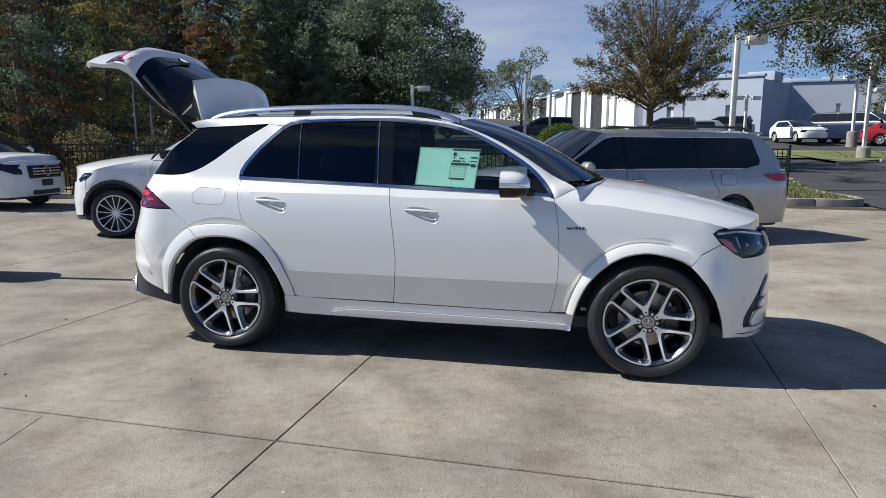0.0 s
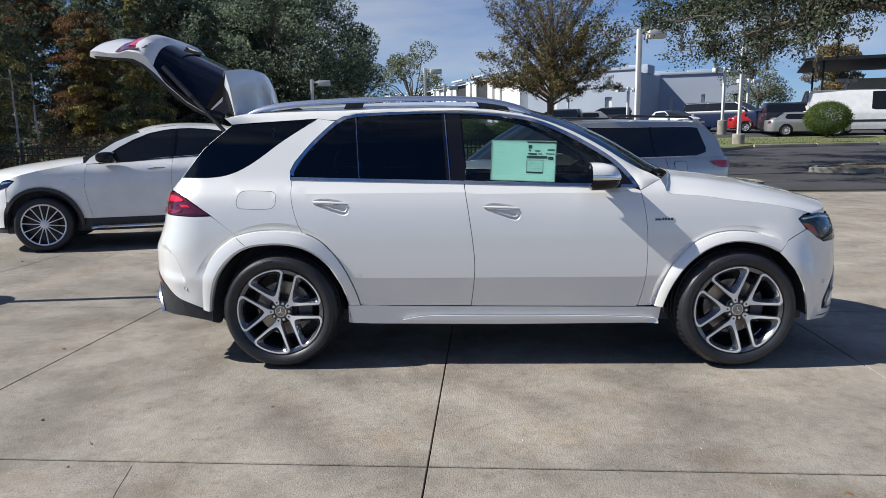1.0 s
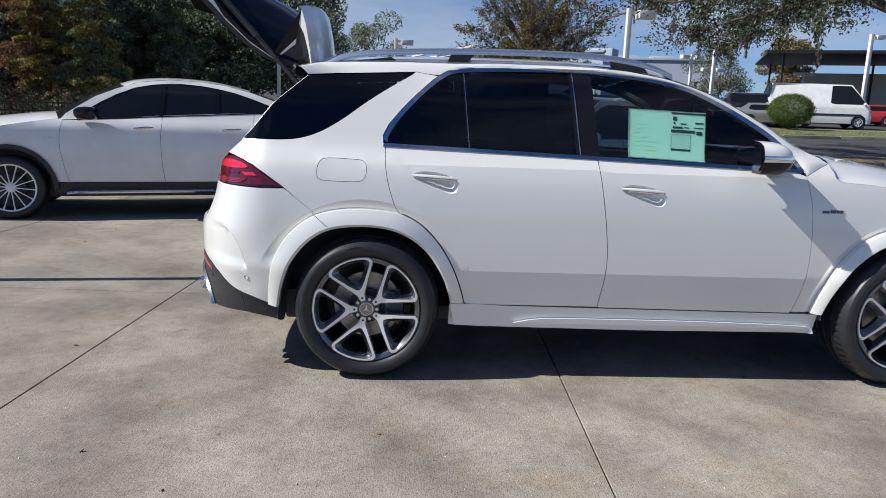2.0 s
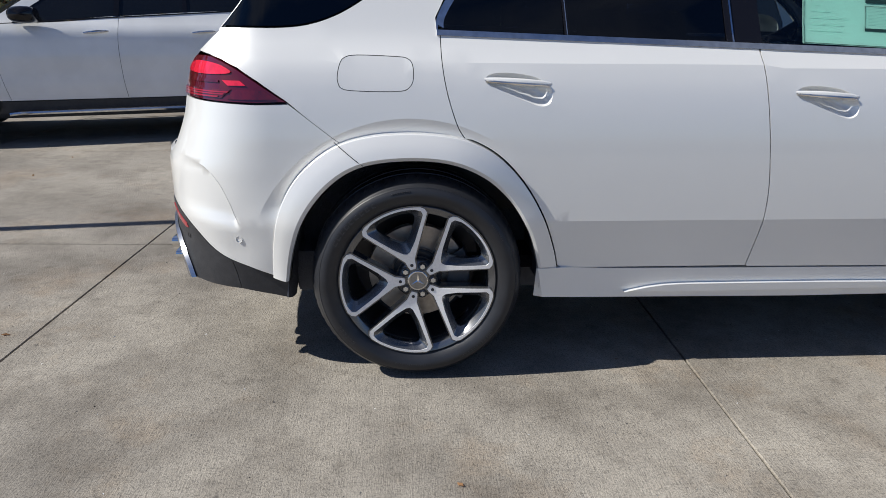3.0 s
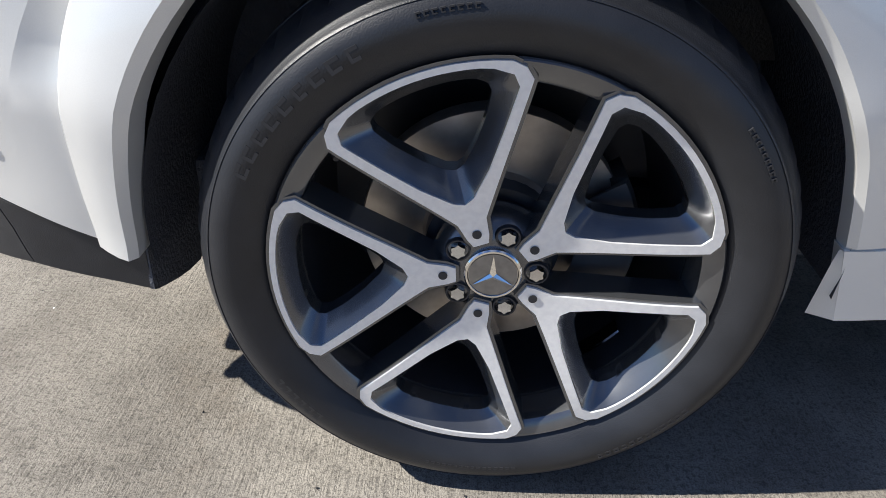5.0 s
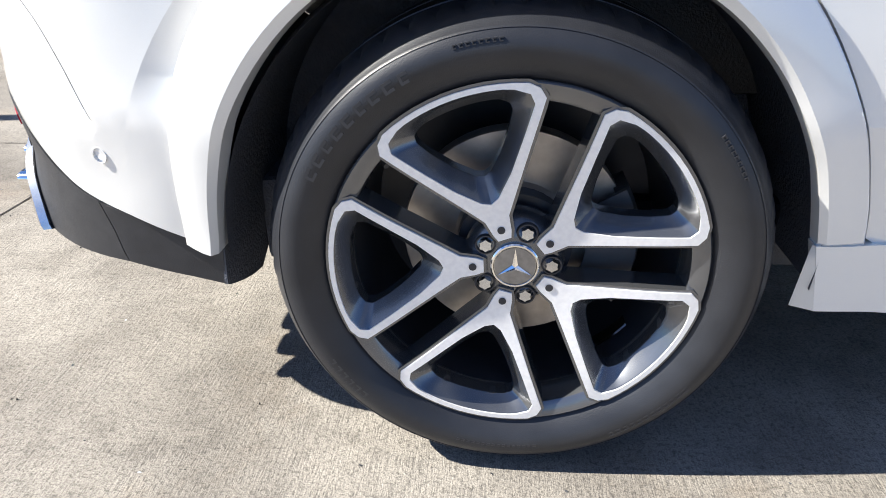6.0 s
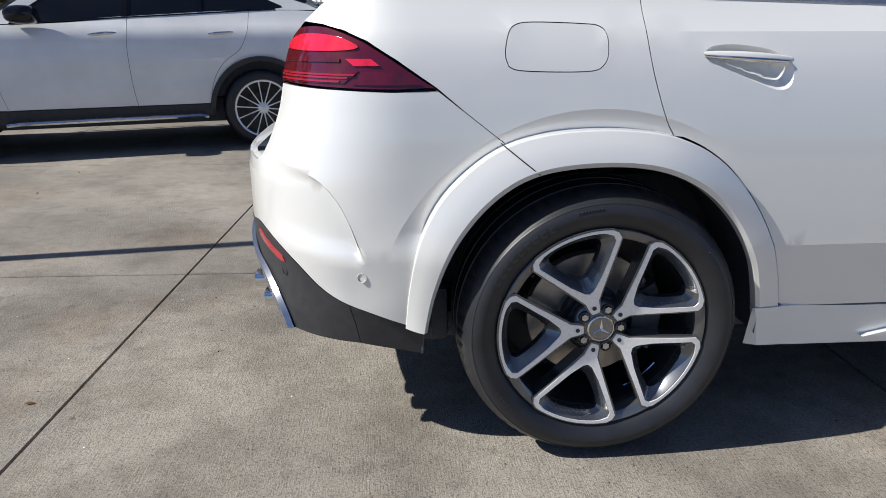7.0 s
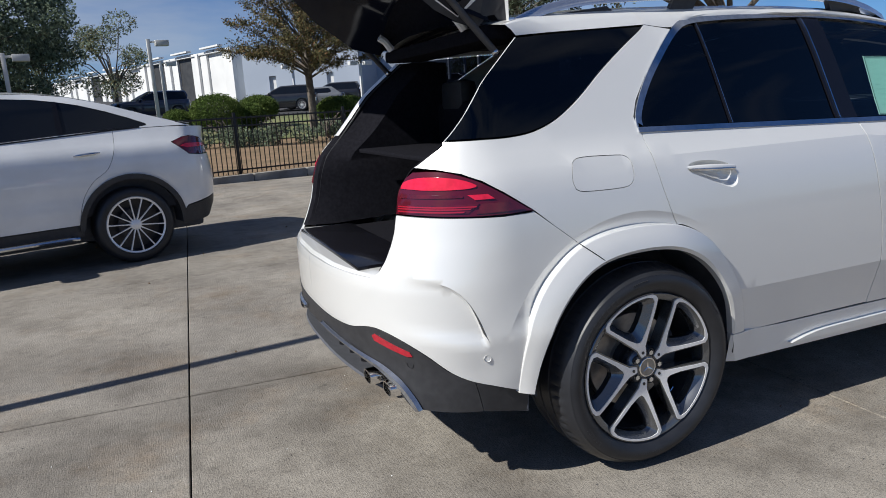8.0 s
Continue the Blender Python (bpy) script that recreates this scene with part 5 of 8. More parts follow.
# ---- lamps, tailgate, boot ----
def build_suv_rear():
    lamp = curve([(-.442, 1.021), (-.54, 1.017), (-.70, 1.019), (-.85, 1.022), (-1.000, 1.024)], 3) + curve([(-1.002, 1.06), (-1.000, 1.105), (-.972, 1.145), (-.934, 1.168)], 3) + curve([(-.86, 1.1705), (-.78, 1.168), (-.70, 1.154), (-.62, 1.128), (-.54, 1.084)], 3)
    lamps = panel(SUV, "tail_lamp", lamp, DARK_LENS, suv, off=.003, deep=.06, gap=.003, label="smoked red tail lamp with bright red bars")
    for ob, h in zip(lamps, (-1, 1)):
        for nm, line, mat, o2 in (("light_bar", curve([(-.985, 1.112), (-.97, 1.134), (-.90, 1.148), (-.80, 1.150), (-.71, 1.142), (-.655, 1.126), (-.648, 1.116), (-.70, 1.110), (-.85, 1.108), (-.985, 1.112)], 3)[:-1], RED_BRIGHT, .0065),
                                  ("light_bar", [(-.682, 1.091), (-.607, 1.091), (-.583, 1.075), (-.655, 1.074)], RED_BRIGHT, .0065),
                                  ("light_panel", [(-.985, 1.058), (-.641, 1.062), (-.683, 1.032), (-.985, 1.030)], RED_LENS, .006),
                                  ("light_panel", [(-.633, 1.061), (-.52, 1.060), (-.478, 1.030), (-.655, 1.029)], RED_LENS, .006)):
            panel(SUV, nm, line, mat, suv, off=o2, deep=.004, gap=0, step=.03, sides=(h,))[0].parent = ob
        for z0, u1 in ((1.037, -.70), (1.046, -.675), (1.053, -.655)):
            panel(SUV, "light_line", [(-.985, z0 - .0022), (u1, z0 - .0022), (u1 + .006, z0 + .0022), (-.985, z0 + .0022)], LENS_LINE, suv, off=.0085, deep=.004, gap=0, step=.03, sides=(h,))[0].parent = ob
        panel(SUV, "light_line", [(-.98, 1.080), (-.70, 1.083), (-.70, 1.090), (-.98, 1.096)], RED_LENS, suv, off=.0065, deep=.004, gap=0, step=.03, sides=(h,))[0].parent = ob
    for h in (-1, 1):
        panel(SUV, "reflector", [(-1.10, .588), (-1.085, .597), (-.925, .553), (-.915, .537), (-.935, .534), (-1.09, .570)], REFLECT_RED, suv, off=.0055, deep=.006, gap=0, step=.03, sides=(h,), label="red rear reflector")
        for u, z in ((-.645, .533), (-.93, .505)):
            c, n = Vector(SUV.at(u, z, .0, h)), Vector(SUV.at(u, z, .02, h))
            d = (n - c).normalized()
            bm = lathe([(.0, -.0015), (.0085, -.0015), (.0092, .0), (.0125, .0005), (.0125, -.004)], 20)
            bmesh.ops.transform(bm, matrix=Matrix.Translation(c) @ d.to_track_quat("-Y", "Z").to_matrix().to_4x4(), verts=bm.verts[:])
            part("parking_sensor", bm, PEARL if u > -.8 else PLASTIC, suv)
        c, n = Vector(SUV.at(3.60, .545, .0, h)), Vector(SUV.at(3.60, .545, .02, h))
        bm = lathe([(.0, -.0015), (.0085, -.0015), (.0092, .0), (.0125, .0005), (.0125, -.004)], 20)
        bmesh.ops.transform(bm, matrix=Matrix.Translation(c) @ (n - c).to_track_quat("-Y", "Z").to_matrix().to_4x4(), verts=bm.verts[:])
        part("parking_sensor", bm, PEARL, suv)
    # bright diffuser bezels with twin tips
    for h in (-1, 1):
        pts = curve([(-.885, .345), (-.915, .392), (-.97, .445), (-1.06, .482), (-1.16, .500), (-1.30, .516), (-1.42, .526), (-1.56, .532)], 4)
        low = curve([(-.918, .338), (-.945, .374), (-.99, .418), (-1.06, .454), (-1.16, .478), (-1.30, .503), (-1.42, .516), (-1.56, .523)], 4)
        rows = [[SUV.at(a[0], a[1], .008, h), SUV.at(a[0] * .7 + b[0] * .3, a[1] * .7 + b[1] * .3, .020, h), SUV.at(a[0] * .3 + b[0] * .7, a[1] * .3 + b[1] * .7, .020, h), SUV.at(b[0], b[1], .008, h)] for a, b in zip(pts, low)]
        part("exhaust_bezel", thicken(loft(bmesh.new(), rows, h < 0), .012), BEZEL, suv, "satin silver exhaust bezel")
        for yy, xx, zz in ((.668, -.926, .402), (.572, -.968, .424)):
            loop = [(math.copysign(abs(math.cos(a)) ** .55, math.cos(a)), math.copysign(abs(math.sin(a)) ** .55, math.sin(a))) for a in [2 * math.pi * k / 28 for k in range(29)]]
            rows = [[(xx + dx, (yy + wide * c) * h + .10 * h * wide * si, zz + high * si) for c, si in loop] for dx, wide, high in ((.16, .042, .024), (.0, .044, .0255), (-.010, .043, .0245), (-.010, .039, .0205), (.05, .036, .018))]
            tip = part("exhaust_tip", loft(bmesh.new(), rows, h > 0), CHROME, suv, "chrome exhaust tip")
            rows = [[(xx + .045, (yy + wide * c) * h, zz + high * si) for c, si in loop] for wide, high in ((.038, .019), (.004, .002))]
            part("exhaust_bore", loft(bmesh.new(), rows, h > 0), RIM_BLACK, tip)
        bm = bmesh.new()
        for k in range(4):
            y = .10 + .11 * k
            box(bm, -.962 + .015 * k, -.80, min(y * h, (y + .012) * h), max(y * h, (y + .012) * h), .366, .440, bevel=.004)
        part("diffuser_fin", bm, PLASTIC, suv)
    bm = bmesh.new()
    box(bm, -.88, -.62, -.55, .55, .335, .362, bevel=.012)
    part("diffuser", bm, PLASTIC, suv, "black plastic diffuser")
    # loading sill and the frame of the rear opening
    edge = [(-1.06, .822), (-1.035, .86), (-1.018, .91), (-1.008, .96), (-1.003, 1.02), (-1.002, 1.09), (-.972, 1.145), (-.935, 1.182), (-.86, 1.220), (-.79, 1.258), (-.72, 1.300), (-.62, 1.37), (-.48, 1.49), (-.345, 1.606)]
    for h in (-1, 1):
        rows = []
        for u, z in curve(edge, 3):
            p = Vector(SUV.at(u, z, -.004, h))
            q = p + Vector((.045, -.045 * h, 0))
            rows.append([p, p + Vector((.012, -.034 * h, 0)), q, Vector((q.x + .10, .545 * h, q.z)), Vector((-.10, .545 * h, min(q.z + .02, 1.6)))])
        part("boot_side_trim", loft(bmesh.new(), rows, h > 0), CARPET, suv, "black boot side trim")
        rows = []
        for u, z in [q for q in curve(edge, 3) if q[1] > 1.25]:
            p = Vector(SUV.at(u, z, -.003, h))
            k = 1.0 if h > 0 else .3
            rows.append([p, p + Vector((-.003, -.006 * h * k, 0)), p + Vector((.000, -.026 * h * k, 0)), p + Vector((.010, -.038 * h * k, 0))])
        part("pillar_jamb", loft(bmesh.new(), rows, h > 0), PEARL, suv, "pearl white edge of the rear opening")
        rows = []
        for u, z in curve(edge, 3):
            p = Vector(SUV.at(u, z, -.012, h)) + Vector((.025, -.030 * h, 0))
            rows.append([p + Vector((.007 * math.cos(a), .007 * math.sin(a) * h, 0)) for a in [2 * math.pi * j / 6 for j in range(7)]])
        part("seal", loft(bmesh.new(), rows, h > 0), PLASTIC, suv)
    back = SUV.end_u(False)
    us = [-1.06, -1.10, -1.18, -1.28, -1.40, back]
    rows = []
    for u in us + us[::-1][1:]:
        rows.append(u)
    line = [SUV.at(u, .808, 0, -1) for u in us] + [SUV.at(u, .808, 0, 1) for u in us[::-1][1:]]
    loft_rows = [[(x, y, z - .012) for x, y, z in line], [(x + .012, y * .985, z) for x, y, z in line], [(x + .06, y * .96, z + .002) for x, y, z in line], [(-.74, y * .92, .812) for x, y, z in line]]
    part("loading_sill", loft(bmesh.new(), loft_rows), PEARL, suv)
    part("sill_guard", boxed(-.958, -.70, -.50, .50, .800, .8225, bevel=.006), GLOSS_BLACK, suv)
    part("opening_header", boxed(-.43, -.22, -.57, .57, 1.605, 1.664, bevel=.02), CARPET, suv, "black trim over the rear opening")
    part("boot_floor", boxed(-.90, -.05, -.56, .56, .76, .80, bevel=.01), CARPET, suv, "black boot carpet")
    part("boot_cover", boxed(-.62, -.15, -.52, .52, 1.17, 1.19, bevel=.008), CARPET, suv, "black roller cover")
    bm = boxed(-.16, -.02, -.60, .60, .80, 1.40, bevel=.05)
    part("seat_back", bm, CARPET, suv, "black rear seat back")


build_suv_rear()
BADGE = material("dark_chrome", (0.10, 0.10, 0.11), 0.2, 0.8)
HINGE = Vector((-.395, 0, 1.623))
OPEN = 88.0


def build_tailgate():
    gate = new("tailgate")
    gate.parent = suv
    gate["label"] = "raised tailgate with a black inside"
    gate.matrix_basis = Matrix.Translation(HINGE) @ Matrix.Rotation(radians(OPEN), 4, "Y") @ Matrix.Translation(-HINGE)

    def row(x, z, half, bow, drop=0.0, n=24):
        z -= .10 * step01((1.66 - z) / .40)
        return [(x + bow * abs(v) ** (2.2 if bow < .17 else 4.0), half * v, z - drop * v * v) for v in [1 - 2 * k / n for k in range(n + 1)]]
    spoiler = [row(-.455, 1.728, .585, .02, .045), row(-.55, 1.728, .600, .025, .05), row(-.68, 1.718, .600, .035, .055), row(-.775, 1.702, .590, .05, .06), row(-.792, 1.690, .585, .05, .06), row(-.775, 1.675, .575, .05, .055), row(-.70, 1.655, .56, .06, .05)]
    part("spoiler", loft(bmesh.new(), spoiler), PEARL, gate, "pearl white roof spoiler")
    glassrows = [row(-.700, 1.652, .575, .26, .045), row(-.80, 1.53, .590, .31, .03), row(-.90, 1.395, .605, .27, .015), row(-.985, 1.265, .615, .19, .0)]
    part("rear_window", loft(bmesh.new(), glassrows), GLASS_GATE, gate, "dark rear window")
    panelrows = [row(-.985, 1.262, .62, .19), row(-1.035, 1.235, .635, .18), row(-1.060, 1.18, .645, .172), row(-1.070, 1.10, .640, .165), row(-1.052, 1.04, .635, .16), row(-1.055, .98, .64, .16), row(-1.068, .90, .635, .155), row(-1.06, .835, .605, .14), row(-1.02, .815, .58, .13)]
    part("gate_panel", loft(bmesh.new(), panelrows), PEARL, gate, "pearl white lower gate panel")
    # inside
    inner = [row(-.46, 1.690, .555, .02, .03), row(-.58, 1.655, .565, .10, .03), row(-.66, 1.600, .560, .24, .03), row(-.75, 1.49, .575, .29, .02), row(-.85, 1.355, .590, .25, .01), row(-.935, 1.23, .61, .18, .0), row(-.985, 1.14, .625, .15), row(-.990, 1.02, .62, .14), row(-1.0, .90, .615, .14), row(-1.02, .815, .58, .13)]
    part("gate_trim", loft(bmesh.new(), inner[:3], True), CARPET, gate, "black inner trim of the gate")
    part("inner_window", loft(bmesh.new(), inner[2:6], True), GLASS_GATE, gate, "dark inside of the rear window")
    part("gate_trim", loft(bmesh.new(), inner[5:], True), CARPET, gate, "black inner trim of the gate")
    for s in (1, -1):
        outer_edge = [(-.455, .585), (-.70, .59), (-.80, .59), (-.90, .605), (-.985, .62), (-1.035, .635), (-1.06, .645), (-1.07, .64), (-1.068, .635), (-1.02, .58)]
        e1 = [r[0] if s > 0 else r[-1] for r in spoiler[:4] + glassrows[1:] + panelrows[1:]]
        e2 = [r[0] if s > 0 else r[-1] for r in inner]
        k = len(e1)
        e2 = [Vector(e2[min(len(e2) - 2, int(i * (len(e2) - 1) / (k - 1)))]).lerp(Vector(e2[min(len(e2) - 1, int(i * (len(e2) - 1) / (k - 1)) + 1)]), (i * (len(e2) - 1) / (k - 1)) % 1) for i in range(k)]
        # the edge is black beside the glass and white round the panel
        mix = lambda f, i0, i1: [Vector(p).lerp(q, f) for p, q in zip(e1[i0:i1 + 1], e2[i0:i1 + 1])]
        for i0, i1, f0, f1, mat in ((0, 3, 0, .25, PEARL), (3, 6, 0, .50, GLASS_GATE), (3, 6, .50, .60, PEARL), (6, k - 1, 0, .6, PEARL), (0, 3, .25, 1, PLASTIC), (3, 6, .60, 1, PLASTIC), (6, k - 1, .6, 1, PLASTIC)):
            part("gate_edge", loft(bmesh.new(), [mix(f0, i0, i1), mix(f1, i0, i1)], s > 0), mat, gate)
        # lamp half that rides on the gate, wrapped round its corner
        def corner(z, f, off):
            x = lerp_table([(1.03, -1.0535), (1.04, -1.052), (1.10, -1.070), (1.18, -1.060)], z)
            half = lerp_table([(1.04, .635), (1.10, .640), (1.18, .645)], z)
            v = .55 + .45 * min(1.0, f)
            p = Vector((x + .160 * v ** 2.2 - off, half * v * s, z - .10))
            if f > 1:
                p += Vector((.045 * (f - 1), -.004 * s, 0)) + Vector((0, s * off, 0))
            return p
        rows = [[corner(z, -.5 + a + (1.46 - a) * j / 12, .005) for j in range(13)] for z, a in ((1.015, .9), (1.04, .55), (1.07, .2), (1.10, 0), (1.135, 0), (1.175, .3))]
        lamp = part("gate_lamp", loft(bmesh.new(), rows, s > 0), RED_LENS, gate, "smoked red lamp")
        rows = [[corner(z, .15 + .65 * j / 8, .009) for j in range(9)] for z in (1.07, 1.10, 1.14)]
        part("light_bar", loft(bmesh.new(), rows, s > 0), RED_BRIGHT, lamp)
        bm = bmesh.new()
        for j in range(4):
            loft(bm, [[corner(z, .45 + .12 * j + d, .004) for d in (0, .04, .08)] for z in (1.195, 1.21, 1.222)], s > 0)
        part("badge", bm, BADGE, gate, "small dark letters too small to read")
    bm = bmesh.new()
    tube(bm, [(-.985, 0, 1.17), (-.935, -.06, 1.285), (-.925, -.36, 1.29)], [.020, .014, .008], 8)
    part("rear_wiper", bm, PLASTIC, gate)
    bm = boxed(-1.068, -1.045, -.20, .20, .77, .88, bevel=.01)
    part("plate_recess", bm, GLOSS_BLACK, gate)
    # struts
    for s in (-1, 1):
        a = Vector((-.405, .600 * s, 1.560))
        b = Vector((-.815, .590 * s, 2.005))
        mid = a.lerp(b, .55)
        bm = tube(bmesh.new(), [a, mid], .013, 10)
        st = part("gas_strut", bm, PLASTIC, suv, "black tailgate strut")
        part("strut_rod", tube(bmesh.new(), [mid, b], .018, 10), PLASTIC, st)
        bm = bmesh.new()
        bmesh.ops.create_uvsphere(bm, u_segments=10, v_segments=8, radius=.016, matrix=Matrix.Translation(a))
        part("strut_ball", bm, SATIN, st)
        bm = tube(bmesh.new(), [(-.44, .42 * s, 1.66), (-.47, .42 * s, 1.70), (-.50, .42 * s, 1.72)], .018, 8)
        part("hinge", bm, PEARL, suv)


build_tailgate()


# ---- mirrors, cabin, sticker ----
MIRROR_TIP = [(1.165, 1.005), (1.185, 1.030), (1.215, 1.046), (1.25, 1.052), (1.29, 1.044), (1.315, 1.026), (1.330, .998), (1.337, .960)]
def build_suv_details():
    for h in (-1, 1):
        mirror = new("door_mirror")
        mirror.parent = suv
        mirror["label"] = "door mirror with a white cap and black base"

        def shell(levels, grow=0.0, closed=False):
            """Stacked outlines of the housing between two heights, from the tip round to its nose."""
            rows = []
            for z in levels:
                tip = lerp_table(MIRROR_TIP, z) + grow
                nose = lerp_table([(1.165, 2.15), (1.180, 2.19), (1.205, 2.214), (1.235, 2.222), (1.27, 2.217), (1.30, 2.200), (1.322, 2.168), (1.337, 2.11)], z) + grow
                rows.append([(2.030 + (nose - 2.030) * math.sin(a) ** .55, h * (.890 + (tip - .890) * max(0.0, math.cos(a)) ** .45), z) for a in [math.pi / 2 * k / 16 for k in range(17)]])
            if closed:
                e = rows[-1] if closed > 0 else rows[0]
                flat = [(2.026 + (x - 2.026) * .5, h * .872 + (y - h * .872) * .4, z + .003 * closed) for x, y, z in e]
                rows = rows + [flat] if closed > 0 else [flat] + rows
            return loft(bmesh.new(), rows, h > 0)
        part("cap", shell([1.2335, 1.245, 1.26, 1.275, 1.29, 1.305, 1.318, 1.328, 1.335], 0, 1), PEARL, mirror, "pearl white mirror cap")
        part("housing", shell([1.168, 1.175, 1.185, 1.20, 1.215, 1.2325], 0, -1), GLOSS_BLACK, mirror, "gloss black lower housing")
        part("indicator", thicken(shell([1.238, 1.252, 1.268], .0025), .002), CHROME, mirror, "clear indicator strip")
        rows = []
        for z in (1.170, 1.185, 1.215, 1.25, 1.29, 1.315, 1.333):
            tip = lerp_table(MIRROR_TIP, z)
            rows.append([(2.030, h * (.930 + (tip - .930) * k / 4), z) for k in range(5)])
        part("bezel", loft(bmesh.new(), rows, h < 0), GLOSS_BLACK, mirror)
        rows = [[(2.0245, h * (.940 + (w - .055) * k / 4), z) for k in range(5)] for z, w in ((1.185, .122), (1.215, .146), (1.25, .152), (1.29, .142), (1.318, .112))]
        part("mirror_glass", loft(bmesh.new(), rows, h < 0), CHROME, mirror)
        bm = boxed(2.12, 2.24, min(.79 * h, .90 * h), max(.79 * h, .90 * h), 1.172, 1.215, bevel=.012)
        part("arm", bm, GLOSS_BLACK, mirror)
    # badge on the wing
    for h in (-1, 1):
        bm = bmesh.new()
        for k, (a, b) in enumerate(((2.460, 2.498), (2.505, 2.515), (2.519, 2.533), (2.538, 2.553), (2.558, 2.574))):
            lo, hi = (.962, .974) if k == 0 else (.963, .979)
            line = [(a, lo), (b, lo), (b, hi), (a, hi)]
            flat, faces = region(line, .02)
            sheet(bm, flat, faces, lambda u, z: SUV.at(u, z, .004, h), lambda u, z: SUV.at(u, z, -.002, h), flip=(h > 0))
        part("badge", bm, BADGE, suv, "small dark chrome badge")
    # cabin
    part("cabin_floor", boxed(-.05, 2.5, -.72, .72, .34, .40, bevel=.02), CARPET, suv)
    bm = bmesh.new()
    loft(bm, [[(x, y * .56, 1.655 + .045 * (1 - y * y)) for y in (-1, -.5, 0, .5, 1)] for x in (-.35, .5, 1.55)])
    part("headliner", bm, HEADLINER, suv)
    bm = boxed(2.05, 2.5, -.74, .74, .85, 1.17, bevel=.06)
    part("dashboard", bm, LEATHER, suv)
    bm = boxed(2.18, 2.24, -.30, .62, 1.13, 1.27, bevel=.012)
    part("screen", bm, GLOSS_BLACK, suv)
    for y in (-.38, .38):
        seat = new("front_seat")
        seat.parent = suv
        seat["label"] = "black leather front seat"
        part("cushion", boxed(1.15, 1.70, y - .25, y + .25, .55, .74, bevel=.06), LEATHER, seat)
        bm = boxed(-.07, .07, -.24, .24, 0, .66, bevel=.05)
        bmesh.ops.transform(bm, matrix=Matrix.Translation((1.16, y, .70)) @ pose(0, 0, 0, 0, -18, 0), verts=bm.verts[:])
        part("backrest", bm, LEATHER, seat)
        bm = boxed(-.045, .045, -.13, .13, 0, .19, bevel=.04)
        bmesh.ops.transform(bm, matrix=Matrix.Translation((.945, y, 1.36)) @ pose(0, 0, 0, 0, -10, 0), verts=bm.verts[:])
        part("headrest", bm, LEATHER, seat)
    bench = new("rear_seat")
    bench.parent = suv
    bench["label"] = "black leather rear bench"
    part("cushion", boxed(.05, .62, -.62, .62, .55, .75, bevel=.06), LEATHER, bench)
    bm = boxed(-.07, .07, -.62, .62, 0, .62, bevel=.05)
    bmesh.ops.transform(bm, matrix=Matrix.Translation((.08, 0, .72)) @ pose(0, 0, 0, 0, -16, 0), verts=bm.verts[:])
    part("backrest", bm, LEATHER, bench)
    for y in (-.38, .38):
        part("headrest", boxed(-.16, -.06, y - .13, y + .13, 1.33, 1.50, bevel=.04), LEATHER, bench)
    bm = bmesh.new()
    tube(bm, [(1.86 + .10 * math.sin(a), .38 + .185 * math.cos(a), 1.02 + .16 * math.sin(a)) for a in [2 * math.pi * k / 28 for k in range(29)]], .015, 8, cap=False)
    tube(bm, [(1.87, .38, 1.02), (2.1, .38, .95)], .03, 8)
    wheel = part("steering_wheel", bm, LEATHER, suv)
    for h in (-1, 1):
        for line in ([(.60, .5), (.54, .70), (.40, .90), (.15, .97), (.15, 1.225), (1.2, 1.19), (1.25, .5)], [(1.28, .5), (1.28, 1.19), (2.25, 1.165), (2.3, .5)]):
            flat, faces = region(line, .2)
            part("door_card", sheet(bmesh.new(), flat, faces, lambda u, z: SUV.at(u, min(z, 1.14), -.07, h)[:2] + (z,), None, flip=(h < 0)), LEATHER, suv)
    # price sheet inside the front window
    q = [(1.418, 1.486), (1.850, 1.474), (1.826, 1.207), (1.405, 1.226)]

    def on_sheet(a, b, off):
        u = q[0][0] * (1 - a) * (1 - b) + q[1][0] * a * (1 - b) + q[2][0] * a * b + q[3][0] * (1 - a) * b
        z = q[0][1] * (1 - a) * (1 - b) + q[1][1] * a * (1 - b) + q[2][1] * a * b + q[3][1] * (1 - a) * b
        return SUV.at(u, z, off, -1)

    def patch(bm, a0, a1, b0, b1, off):
        loft(bm, [[on_sheet(a0 + (a1 - a0) * i / 4, b0 + (b1 - b0) * j / 4, off) for i in range(5)] for j in range(5)], False)
        return bm
    sheet_ob = part("price_sheet", thicken(patch(bmesh.new(), 0, 1, 0, 1, -.013), -.002), STICKER, None)
    sheet_ob.location = LIFT
    tagged(sheet_ob, "pale green printed price sheet inside the car window", "sticker")
    dark = bmesh.new()
    for a0, a1, b0, b1 in ((.55, .99, .025, .055), (.015, .985, .004, .012), (.015, .985, .985, .993), (.004, .010, .0, 1), (.990, .996, .0, 1), (.55, .86, .375, .43), (.88, .955, .39, .46), (.55, .555, .47, .80), (.80, .805, .47, .80), (.55, .805, .47, .476), (.55, .805, .76, .80), (.57, .62, .11, .19), (.58, .60, .22, .26), (.67, .75, .24, .26), (.86, .97, .21, .235), (.57, .70, .31, .345), (.84, .97, .31, .325), (.72, .78, .315, .33)):
        patch(dark, a0, a1, b0, b1, -.0106)
    part("print_bars", dark, INK, sheet_ob, "dark printed bars")
    soft = bmesh.new()
    rnd = random.Random(4)
    for j in range(9):
        b0 = .12 + j * .088
        patch(soft, .06, .12 + .30 * rnd.random(), b0, b0 + .005, -.0106)
    for j in range(6):
        patch(soft, .57, .78, .51 + j * .038, .516 + j * .038, -.0106)
    patch(soft, .81, .985, .84, .845, -.0106)
